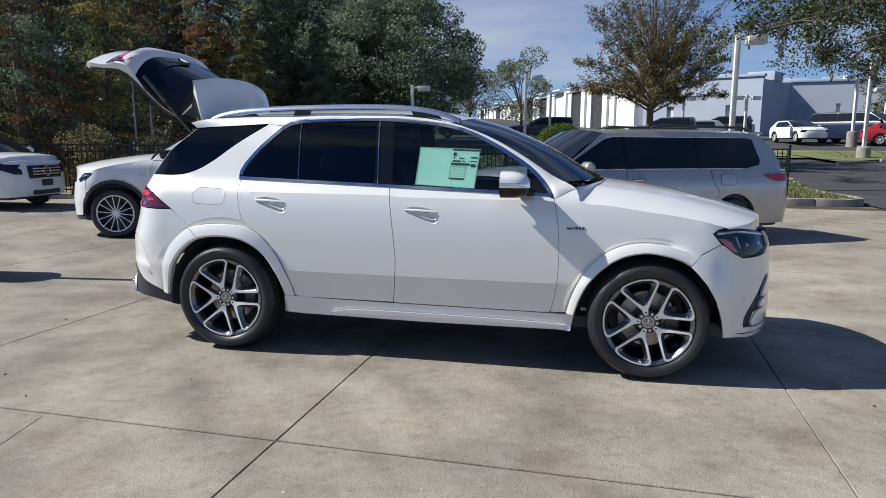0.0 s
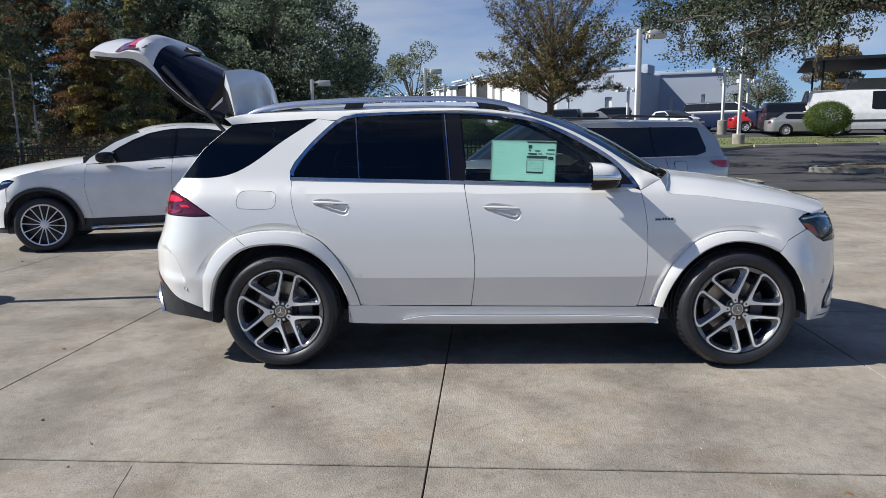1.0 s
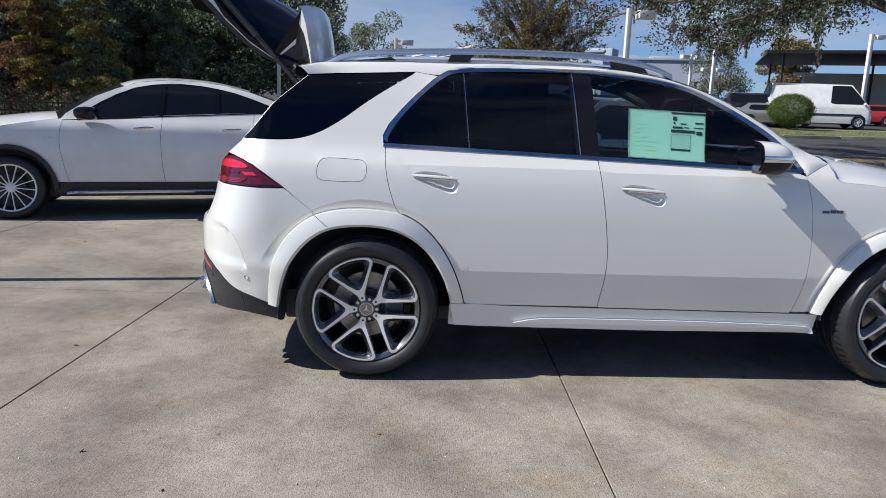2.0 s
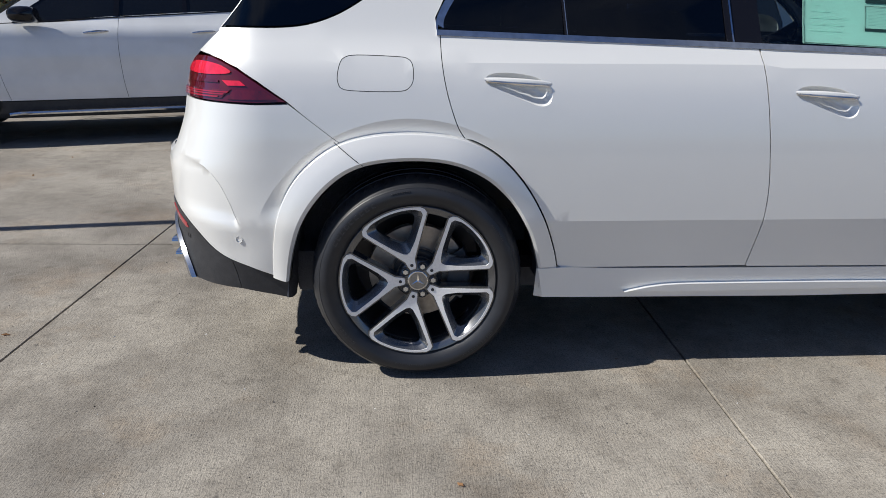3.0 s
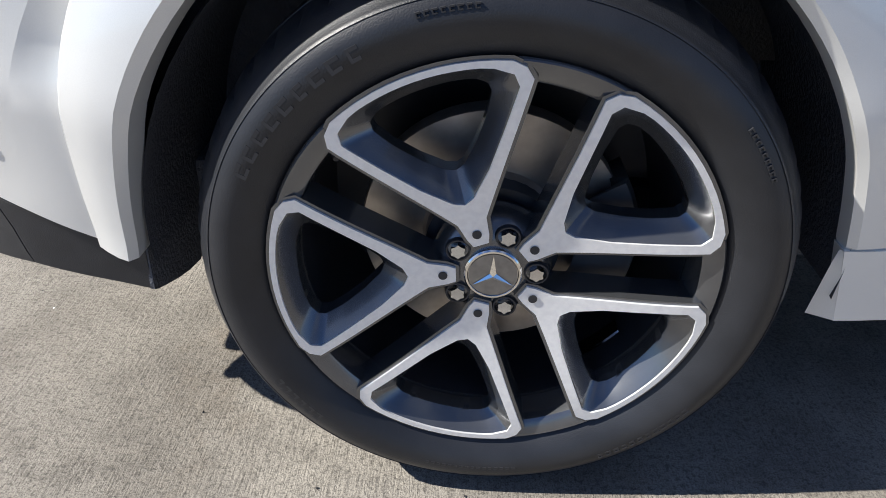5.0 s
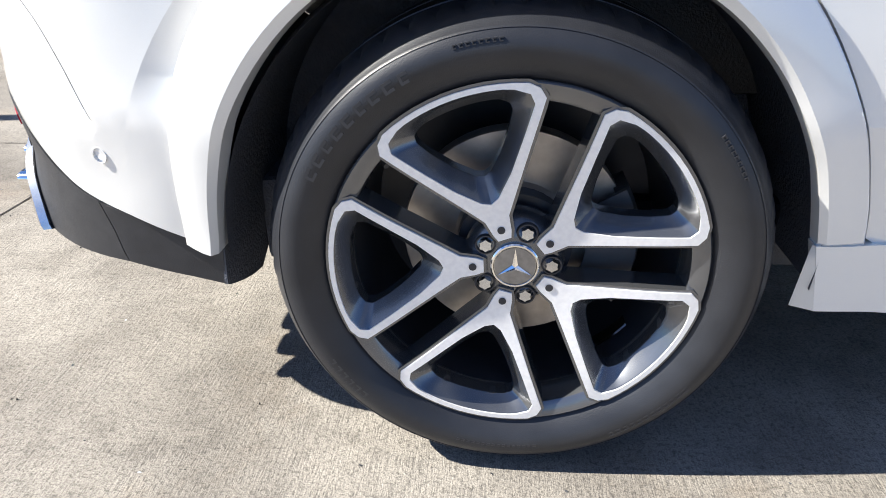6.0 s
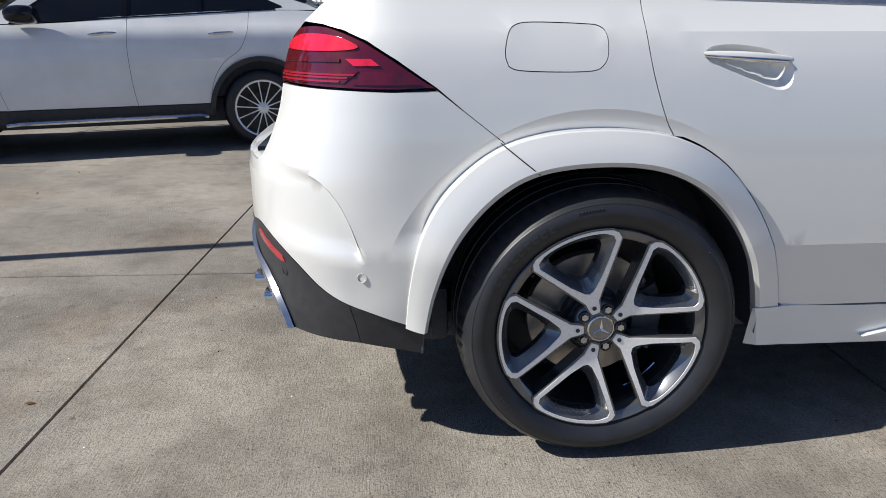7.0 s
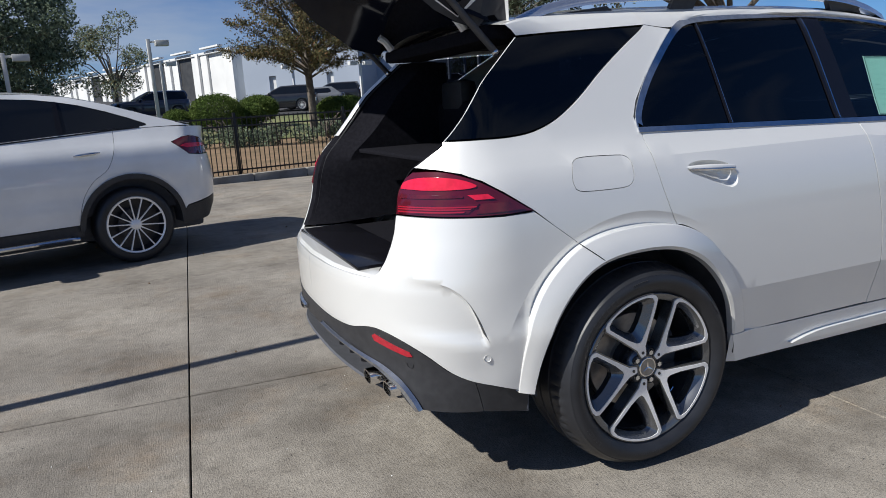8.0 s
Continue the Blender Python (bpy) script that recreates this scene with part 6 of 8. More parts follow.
    patch(soft, .81, .985, .93, .935, -.0106)
    part("print_bars", soft, INK_SOFT, sheet_ob, "faint printed lines")


HEADLINER = material("dark_headliner", (0.10, 0.095, 0.09), 0.9, 0.0, (0.085, 0.08, 0.075), 10.0)
build_suv_details()

# ---- other vehicles ----
def plain_wheel(parent, x, z, side, r, rim_r, half, width, spokes, twin=False, bright=MACHINED):
    w = new("wheel")
    w.parent = parent
    w.matrix_basis = Matrix.Translation((x, 0, z)) @ (Matrix.Identity(4) if side < 0 else Matrix.Rotation(math.pi, 4, "Z"))
    o, i = -half, -half + width
    part("tyre", lathe([(rim_r, o + .02), (rim_r + .012, o), ((r + rim_r) / 2, o - .008), (r - .02, o + .006), (r, o + .04), (r, i - .04), (r - .02, i), (rim_r, i)], 40), RUBBER, w)
    rim = part("rim", lathe([(rim_r + .004, o + .012), (rim_r - .006, o + .006), (rim_r - .014, o + .02), (rim_r - .02, o + .16), (.02, o + .17)], 40), RIM_BLACK if bright is not RIM_GREY else RIM_GREY, w)
    part("rim_ring", lathe([(rim_r + .006, o + .010), (rim_r, o + .002), (rim_r - .016, o + .008)], 40), bright, rim)
    bm = bmesh.new()
    n = 7
    vs = [[], []]
    for k in range(n):
        f = k / (n - 1)
        rr = .05 + (rim_r - .055) * f
        hw = (.013 - .004 * math.sin(math.pi * f)) * (.5 if spokes > 12 else 1.0)
        y = o + .028 - .020 * f
        vs[0].append([(rr, y + .02, -hw * 1.3), (rr, y, -hw), (rr, y, hw), (rr, y + .02, hw * 1.3)])
    loft(bm, vs[0], True)
    me = mesh_of(bm, "spoke", bright, 30)
    for k in range(spokes):
        s = new("spoke", me)
        s.parent = w
        s.matrix_basis = Matrix.Rotation(2 * math.pi * k / spokes + .1, 4, "Y")
    part("hub", lathe([(.060, o + .05), (.052, o + .030), (.034, o + .020), (.0, o + .018)], 24), bright, w)
    part("brake_disc", lathe([(.16, o + .09), (.05, o + .085)], 24), RIM_BLACK, w)
    return w


def over(ob, rows, name, mat, flip=True, thick=0.0, label=""):
    bm = loft(bmesh.new(), rows, flip)
    if thick:
        thicken(bm, thick)
    return part(name, bm, mat, ob, label)


def crown_rows(edge, crown, push0=0.0, push1=0.0, n=14):
    rows = []
    for i, (x, y, z) in enumerate(edge):
        f = i / max(1, len(edge) - 1)
        c = crown if not isinstance(crown, tuple) else crown[0] + (crown[1] - crown[0]) * f
        rows.append([(x + (push0 + (push1 - push0) * f) * (1 - v * v), -y * v, z + c * (1 - v * v)) for v in [1 - 2 * k / n for k in range(n + 1)]])
    return rows


def arch_cut(cx, cz, r, z0):
    """Up and over a wheel arch, from its front foot to its rear foot, the line running backwards."""
    a0 = math.degrees(math.asin(max(-1, min(1, (z0 - cz) / r))))
    return arc(cx, cz, r, a0, 180 - a0, 22)


def core_box(ob, x0, x1, half, z0, z1):
    part("inner_body", boxed(x0, x1, -half, half, z0, z1, bevel=.05), LINER, ob)


def build_coupe():
    car = thing("coupe_suv", "white coupe-roofed sport utility vehicle with black sills, on the concrete", "car", pose(-2.067, 5.595, 0, 0, 0, -163.68))
    sk = Skin(.965, [(.2, .90), (.34, .93), (.45, .935), (.60, .955), (.72, .952), (.88, .965), (1.05, .948), (1.12, .935), (1.17, .915), (1.24, .865), (1.30, .835), (1.6, .685), (1.72, .60)],
              (-.52, .55, 2.3), (3.12, .66, 2.3),
              [(.3, .10), (.5, .02), (.8, 0), (1.0, .03), (1.2, .07), (1.35, .05)], [(.3, .02), (.6, 0), (.85, .03), (1.0, .12), (1.1, .25)],
              [(0.0, .385, .49, .56), (2.915, .385, .49, .56)], .015)
    er, ef = sk.end_u(False), sk.end_u(True)
    s1 = curve([(2.31, 1.20), (2.345, 1.05), (2.35, .86), (2.32, .65), (2.275, .452)], 4)
    s2 = curve([(1.185, 1.272), (1.212, 1.05), (1.215, .88), (1.205, .65), (1.18, .455)], 4)
    s3 = curve([(.06, 1.335), (.10, 1.15), (.19, .97), (.33, .87), (.43, .74), (.49, .58), (.50, .458)], 4)
    rear_arch, front_arch = arch_cut(0, .385, .485, .46), arch_cut(2.915, .385, .485, .46)
    hood = curve([(2.31, 1.222), (2.45, 1.205), (2.7, 1.165), (2.95, 1.12), (3.15, 1.07), (3.30, 1.02)], 4)
    belt = lambda u: 1.338 - .060 * u
    panel(sk, "front_wing", s1 + [(2.42, .455)] + [p for p in front_arch[::-1] if p[0] < 3.30] + [(3.36, .72), (3.34, .90), (3.22, 1.0), (3.31, 1.015)] + hood[::-1][1:-1], PAINT_W, car)
    panel(sk, "front_bumper", [(3.36, .72), (3.40, .46), (3.42, .36), (3.7, .34), (ef, .34), (ef, .80), (3.75, .86), (3.62, .88), (3.50, .86), (3.36, .90)], PAINT_W, car)
    panel(sk, "front_lip", [(3.40, .37), (3.42, .28), (ef, .27), (ef, .37)], PLASTIC, car, off=-.01)
    lamp = [(3.21, .998), (3.30, 1.018), (3.42, 1.005), (3.58, .96), (3.60, .90), (3.48, .875), (3.35, .91)]
    panel(sk, "headlight", lamp, GLASS_FAR, car, label="clear headlight")
    panel(sk, "headlight_strip", [(3.25, .985), (3.42, .98), (3.57, .94), (3.56, .92), (3.40, .955)], CHROME, car, off=.002, gap=0, deep=.004)
    over(car, [[(3.74, y, .90 - .02 * abs(y)) for y in (-.4, 0, .4)], [(3.80, y, .62) for y in (-.40, 0, .40)]], "grille", PLASTIC)
    rd = panel(sk, "rear_door", s2 + [(.52, .457)] + s3[::-1] + [(.5, belt(.5)), (1.0, belt(1.0))], PAINT_W, car)
    fd = panel(sk, "front_door", s1[::-1] + [(1.7, belt(1.7) - .01)] + s2 + [(2.2, .453)], PAINT_W, car)
    tail = curve([(-.48, 1.185), (-.60, 1.215), (-.74, 1.225), (-.90, 1.20), (-1.05, 1.16)], 3) + [(-1.05, 1.05), (-.80, 1.045), (-.64, 1.06)]
    panel(sk, "quarter_panel", s3 + [(.49, .46)] + rear_arch + [(-.50, .46), (-.55, .52), (-.80, .56), (-1.0, .58), (er, .58), (er, 1.03), (-.80, 1.03), (-.63, 1.048), (-.465, 1.185), (-.60, 1.228), (-.74, 1.238), (-.90, 1.212), (-1.06, 1.17), (er, 1.16), (er, 1.27), (-1.0, 1.33), (-.80, 1.335), (-.45, 1.345), (-.2, 1.345)], PAINT_W, car)
    panel(sk, "tail_lamp", shrink(tail, -.010), RED_LENS, car, off=.002, label="red tail lamp")
    panel(sk, "light_bar", [(-.55, 1.14), (-.62, 1.16), (-1.0, 1.15), (-1.0, 1.12), (-.62, 1.115)], RED_BRIGHT, car, off=.005, gap=0, deep=.004)
    panel(sk, "rear_apron", [(-.49, .44), (-.55, .51), (-.80, .55), (-1.0, .57), (er, .57), (er, .36), (-.8, .34), (-.47, .33)], PLASTIC, car, off=-.006, label="black rear apron")
    panel(sk, "sill", [(2.43, .445), (.50, .45), (.47, .34), (2.45, .32)], PLASTIC, car, off=-.01, label="black sill")
    for h in (-1, 1):
        bm = tube(bmesh.new(), [(.55, h * .985, .335), (.62, h * 1.0, .345), (2.2, h * 1.0, .335), (2.3, h * .985, .325)], .022, 8)
        part("side_step", bm, SATIN, car, "bright side step")
        for cx in (0.0, 2.915):
            out = arc(cx, .385, .520, -2 if cx else 2, 182, 26)
            inn = arc(cx, .385, .470, 182, -2 if cx else 2, 26)
            panel(sk, "arch_trim", out + inn, PLASTIC, car, off=.016, gap=0, deep=.05, sides=(h,), step=.04, plain=True)
            bm = lathe([(.49, -.93), (.49, -.55)], 30, start=radians(-5), end=radians(185))
            lathe([(.49, -.56), (0, -.56)], 30, bm=bm, start=radians(-5), end=radians(185))
            bmesh.ops.transform(bm, matrix=Matrix.Translation((cx, 0, .385)) @ Matrix.Diagonal((1, -h, 1, 1)), verts=bm.verts[:])
            part("arch_liner", bm, LINER, car)
            plain_wheel(car, cx, .385, h, .385, .285, .955, .26, 14)
    # greenhouse with its windows
    wins = [[(2.16, 1.215), (2.05, 1.325), (1.90, 1.425), (1.72, 1.525), (1.50, 1.618), (1.30, 1.660), (1.175, 1.676), (1.225, 1.284)],
            [(1.195, 1.284), (1.135, 1.678), (.95, 1.684), (.70, 1.668), (.525, 1.642), (.545, 1.325)],
            [(.515, 1.327), (.498, 1.638), (.30, 1.594), (.08, 1.525), (-.12, 1.450), (-.27, 1.385), (-.28, 1.372), (-.20, 1.362)]]
    wins = [dense(w, .05) for w in wins]
    green = [(2.34, 1.205)] + [(u, belt(u) + .003) for u in (2.0, 1.5, 1.0, .5, 0.0)] + [(-.2, 1.348), (-.5, 1.35), (-.78, 1.345), (-.60, 1.385), (-.30, 1.475), (.06, 1.598), (.40, 1.683), (.70, 1.722), (1.1, 1.730), (1.45, 1.692), (1.72, 1.60), (1.95, 1.50), (2.12, 1.39), (2.28, 1.28)]
    panel(sk, "greenhouse", green, PAINT_W, car, holes=[shrink(w, -.004) for w in wins], gap=0)
    for w in wins:
        panel(sk, "side_window", w, GLASS_FAR, car, off=-.006, gap=0, deep=.01, label="dark side window")
    strip = [(u, belt(u) + .012) for u in (2.16, 1.6, 1.0, .4, -.2)]
    panel(sk, "belt_trim", strip + [(u, z - .012) for u, z in strip[::-1]], GLOSS_BLACK, car, off=.005, gap=0, deep=.01)
    panel(sk, "pillar_trim", [(1.128, 1.680), (1.182, 1.678), (1.236, 1.280), (1.185, 1.280)], GLOSS_BLACK, car, off=.004, gap=0, deep=.008)
    panel(sk, "pillar_trim", [(.492, 1.642), (.530, 1.646), (.554, 1.322), (.508, 1.325)], GLOSS_BLACK, car, off=.004, gap=0, deep=.008)
    edge = [(a[0], -sk.at(*a)[1], a[1]) for a in [(1.62, 1.632), (1.45, 1.692), (1.1, 1.730), (.70, 1.722), (.40, 1.683), (.10, 1.610)]]
    over(car, crown_rows(curve(edge, 3), .045, .12, .0), "roof", PAINT_W, False)
    edge = [(a[0], -sk.at(*a)[1], a[1]) for a in [(.10, 1.610), (-.30, 1.475), (-.60, 1.385)]]
    over(car, crown_rows(curve(edge, 3), (.045, .02), .0, -.10), "rear_window", GLASS_FAR, False)
    edge = [(a[0], -sk.at(*a)[1], a[1]) for a in [(-.60, 1.385), (-.72, 1.36)]] + [(-.70, .72, 1.352), (-.71, .73, 1.335), (-.72, .76, 1.25), (-.74, .78, 1.15)]
    over(car, crown_rows(edge, (.02, .0), -.10, -.29), "boot_lid", PAINT_W, False)
    edge = [(a[0], -sk.at(*a)[1], a[1]) for a in [(1.62, 1.632), (1.95, 1.50), (2.12, 1.39), (2.28, 1.28), (2.36, 1.215)]]
    over(car, crown_rows(curve(edge, 3), (.045, .01), .12, .22), "windscreen", GLASS_FAR, True)
    edge = [(sk.at(u, z)[0], -sk.at(u, z)[1], z) for u, z in hood]
    hood_rows = crown_rows(edge, .075, .20, .50)
    over(car, hood_rows, "bonnet", PAINT_W, True)
    front_line = [sk.at(3.30 + (ef - 3.30) * k / 40, .87) for k in range(41)]

    def front_x(y):
        for p, q in zip(front_line, front_line[1:]):
            if abs(q[1]) <= y <= abs(p[1]):
                return p[0] + (q[0] - p[0]) * (abs(p[1]) - y) / max(1e-6, abs(p[1]) - abs(q[1]))
        return front_line[-1][0] if y < abs(front_line[-1][1]) else front_line[0][0]
    last = hood_rows[-1]
    foot = [(front_x(abs(y)) - .015, y, .875) for x, y, z in last]
    lip = [(max(x, f[0] - .05) if abs(y) < .8 else x, y, z - .02) for (x, y, z), f in zip(last, foot)]
    over(car, [last, lip, foot], "nose_panel", PAINT_W, True)
    core_box(car, -.85, 2.35, .78, .50, 1.14)
    part("inner_body", boxed(2.3, 3.40, -.70, .70, .50, .90, bevel=.05), LINER, car)
    part("underbody", boxed(-.8, 3.5, -.66, .66, .24, .5, bevel=.05), LINER, car)
    for h in (-1, 1):
        for u0 in (1.29, .235):
            c = [Vector(sk.at(u0 + .24 * k / 8, 1.135 - .002 * k, .01 + .022 * math.sin(math.pi * k / 8), h)) for k in range(9)]
            part("handle", tube(bmesh.new(), c, [.006, .012, .015, .016, .016, .016, .015, .012, .006], 8), SATIN, car, "bright door handle")
        bm = bmesh.new()
        rows = []
        for i in range(8):
            f = i / 7
            e = (1 - max(0, (f - .5) / .5) ** 2.4) ** .5 if f > .5 else 1
            rows.append([(2.03 + .125 * e * math.copysign(abs(math.cos(a)) ** .55, math.cos(a)) + .02 * f, (.90 + .23 * f) * h, 1.285 + .010 * f + .080 * e * math.copysign(abs(math.sin(a)) ** .6, math.sin(a)) * (1 - .25 * max(0.0, math.cos(a)))) for a in [2 * math.pi * j / 20 for j in range(21)]])
        part("door_mirror", loft(bm, rows, h < 0), GLOSS_BLACK, car, "black door mirror")
        panel(sk, "badge", [(2.42, .985), (2.52, .985), (2.52, 1.0), (2.42, 1.0)], SATIN, car, off=.003, gap=0, deep=.003, sides=(h,))
    return car


build_coupe()


def plain_car(name, label, paint, m, length, half, height, base, front_over, belt, hood_z, screen, roof0, roof1, tail_top, glass_div=(), wheel_r=.34, group="", category="car", sill=.28, spokes=10, no_glass_from=None, surround=None, mirror_back=.22):
    """A parked car. x runs forward from the rear axle. screen: x of the windscreen's foot; roof0, roof1: x of the roof's rear and front ends."""
    car = thing(name, label, category, m, group)
    rear = length - base - front_over
    sk = Skin(half, [(.2, half - .06), (sill, half - .03), (.55, half), (.85, half), (belt - .06, half - .03), (belt, half - .07), (height - .12, half - .07 - .34 * (height - .12 - belt)), (height, half - .16 - .34 * (height - .12 - belt))],
              (-rear + .45, .45, 2.6), (base + front_over - .5, .5, 2.4), [(.3, .04), (.5, 0), (.9, .02), (belt, .05), (height, .12)], [(.3, .03), (.5, 0), (.8, .03), (hood_z, .10), (hood_z + .2, .3)],
              [(0, wheel_r, wheel_r + .08, wheel_r + .15), (base, wheel_r, wheel_r + .08, wheel_r + .15)], .008)
    er, ef = sk.end_u(False), sk.end_u(True)
    ar = wheel_r + .07
    hood_pts = [(screen, belt), ((screen + base + front_over) / 2, (belt + hood_z) / 2 + .03), (base + front_over - .45, hood_z)]
    low = [(er, sill + .02)] + arch_cut(0, wheel_r, ar, sill)[::-1] + arch_cut(base, wheel_r, ar, sill)[::-1] + [(ef, sill + .02), (ef, hood_z - .02)] + curve(hood_pts, 3)[::-1] + [((screen + roof0) / 2, belt + .01), (-rear + .5, belt + .02), (er, belt + .02)]
    panel(sk, "body", low, paint, car, gap=0, deep=.03, step=.10)
    top = height - .06
    foot_b = tail_top
    green = [(screen + .02, belt + .003), (-rear + .35, belt + .022), (foot_b[0], foot_b[1]), (roof0, top - .02), ((roof0 + roof1) / 2, top), (roof1, top - .03)]
    wins = []
    g0, g1 = (roof0 + .10, roof1 - .05) if no_glass_from is None else (no_glass_from, roof1 - .05)
    cuts = [g0, *glass_div, g1 + (screen - roof1) * (.72 if no_glass_from is None else .90)]

    def glass_top(u):
        if u > roof1 - .05:
            return top - .08 - (u - roof1 + .05) / (screen - roof1 + .05) * (top - belt - .10)
        return top - .085
    for a, b in zip(cuts, cuts[1:]):
        us = [a + .016 + (b - a - .032) * k / 6 for k in range(7)]
        lo = [(u, belt + .045) for u in us]
        hi = [(u, max(belt + .06, glass_top(u))) for u in us]
        if a == cuts[0]:
            lo[0] = (lo[0][0] - .06, lo[0][1] + .05)
            lo.insert(0, (lo[0][0] - .025, lo[0][1] + .08))
            hi[0] = (hi[0][0] + .02, hi[0][1] - .02)
        wins.append((dense(lo + hi[::-1], .06), [lo[::-1] + hi] if a == cuts[0] else [lo, hi]))
    panel(sk, "greenhouse", green, paint, car, gap=0, deep=.02, step=.12, holes=[shrink(w, -.004) for w, _ in wins])
    for w, runs in wins:
        panel(sk, "side_window", w, GLASS_FAR, car, off=-.004, gap=0, deep=.01, step=.15)
        if surround:
            for h in (-1, 1):
                for run in runs:
                    part("window_trim", tube(bmesh.new(), [sk.at(u, z, .004, h) for u, z in run], .0055, 6), surround, car)
    for u in glass_div:
        panel(sk, "pillar_trim", [(u - .022, belt + .045), (u + .022, belt + .045), (u + .022, glass_top(u)), (u - .022, glass_top(u))], GLOSS_BLACK, car, off=.003, gap=0, deep=.006, step=.1)
    P = lambda u, z: (sk.at(u, z)[0], -sk.at(u, z)[1], z)
    over(car, crown_rows([P(roof1, top - .03), P((roof0 + roof1) / 2, top), P(roof0, top - .02)], .05, .05, -.03), "roof", paint, False)
    over(car, crown_rows([P(roof1, top - .03), P((roof1 + screen) / 2, (top + belt) / 2 + .03), P(screen + .02, belt + .003)], (.05, .02), .05, .15), "windscreen", GLASS_FAR, True)
    hood_rows = crown_rows([P(u, z) for u, z in curve(hood_pts, 3)], .06, .13, .32)
    over(car, hood_rows, "bonnet", paint, True)
    front_line = [sk.at(base + front_over - .5 + (ef - base - front_over + .5) * k / 30, hood_z - .03) for k in range(31)]

    def front_x(y):
        for p, q in zip(front_line, front_line[1:]):
            if abs(q[1]) <= y <= abs(p[1]):
                return p[0] + (q[0] - p[0]) * (abs(p[1]) - y) / max(1e-6, abs(p[1]) - abs(q[1]))
        return front_line[-1][0] if y < abs(front_line[-1][1]) else front_line[0][0]
    last = hood_rows[-1]
    foot = [(front_x(abs(y)) + .002, y, hood_z - .03) for x, y, z in last]
    lip = [((x + f[0] * 2) / 3, y, (z * .6 + f[2] * .4) + .012) for (x, y, z), f in zip(last, foot)]
    over(car, [last, lip, foot], "nose_panel", paint, True)
    over(car, crown_rows([P(roof0, top - .02), P(foot_b[0], foot_b[1])], (.05, .02), -.03, -.06), "rear_window", GLASS_FAR, False)
    over(car, crown_rows([P(foot_b[0], foot_b[1]), P(-rear + .35, belt + .022)], (.02, .0), -.06, -.10), "tailgate", paint, False)
    panel(sk, "tail_lamp", [(-rear + .10, belt - .20), (-rear - .15, belt - .20), (-rear - .15, belt - .05), (-rear + .22, belt - .06)], RED_LENS, car, off=.004, gap=0, deep=.01, step=.1)
    panel(sk, "headlight", [(base + front_over - .35, hood_z - .16), (base + front_over - .05, hood_z - .17), (base + front_over + .10, hood_z - .05), (base + front_over - .25, hood_z - .04)], GLASS_FAR, car, off=.004, gap=0, deep=.01, step=.1)
    for h in (-1, 1):
        for cx in (0, base):
            plain_wheel(car, cx, wheel_r, h, wheel_r, wheel_r * .66, half - .02, .22, spokes)
            bm = lathe([(ar + .005, -half + .04), (ar + .005, -half + .4)], 24, start=radians(-10), end=radians(190))
            lathe([(ar + .005, -half + .39), (0, -half + .39)], 24, bm=bm, start=radians(-10), end=radians(190))
            bmesh.ops.transform(bm, matrix=Matrix.Translation((cx, 0, wheel_r)) @ Matrix.Diagonal((1, -h, 1, 1)), verts=bm.verts[:])
            part("arch_liner", bm, LINER, car)
        bm = bmesh.new()
        rows = []
        for i in range(6):
            f = i / 5
            e = (1 - max(0, (f - .5) / .5) ** 2.4) ** .5 if f > .5 else 1
            rows.append([(screen - mirror_back + .08 * e * math.cos(a), (half - .04 + .2 * f) * h, belt + .08 + .08 * e * math.sin(a)) for a in [2 * math.pi * j / 12 for j in range(13)]])
        part("door_mirror", loft(bm, rows, h < 0), paint, car)
    part("underbody", boxed(-rear + .3, base + front_over - .3, -half + .16, half - .16, sill - .06, sill + .3, bevel=.05), LINER, car)
    core_box(car, -rear + .3, base + front_over - .4, half - .12, sill + .2, belt - .06)
    return car, sk


VAN_LAMP = material("van_tail_lens", (0.42, 0.010, 0.018), 0.15, 0.0, (0.30, 0.008, 0.014), 30.0, coat=0.6)


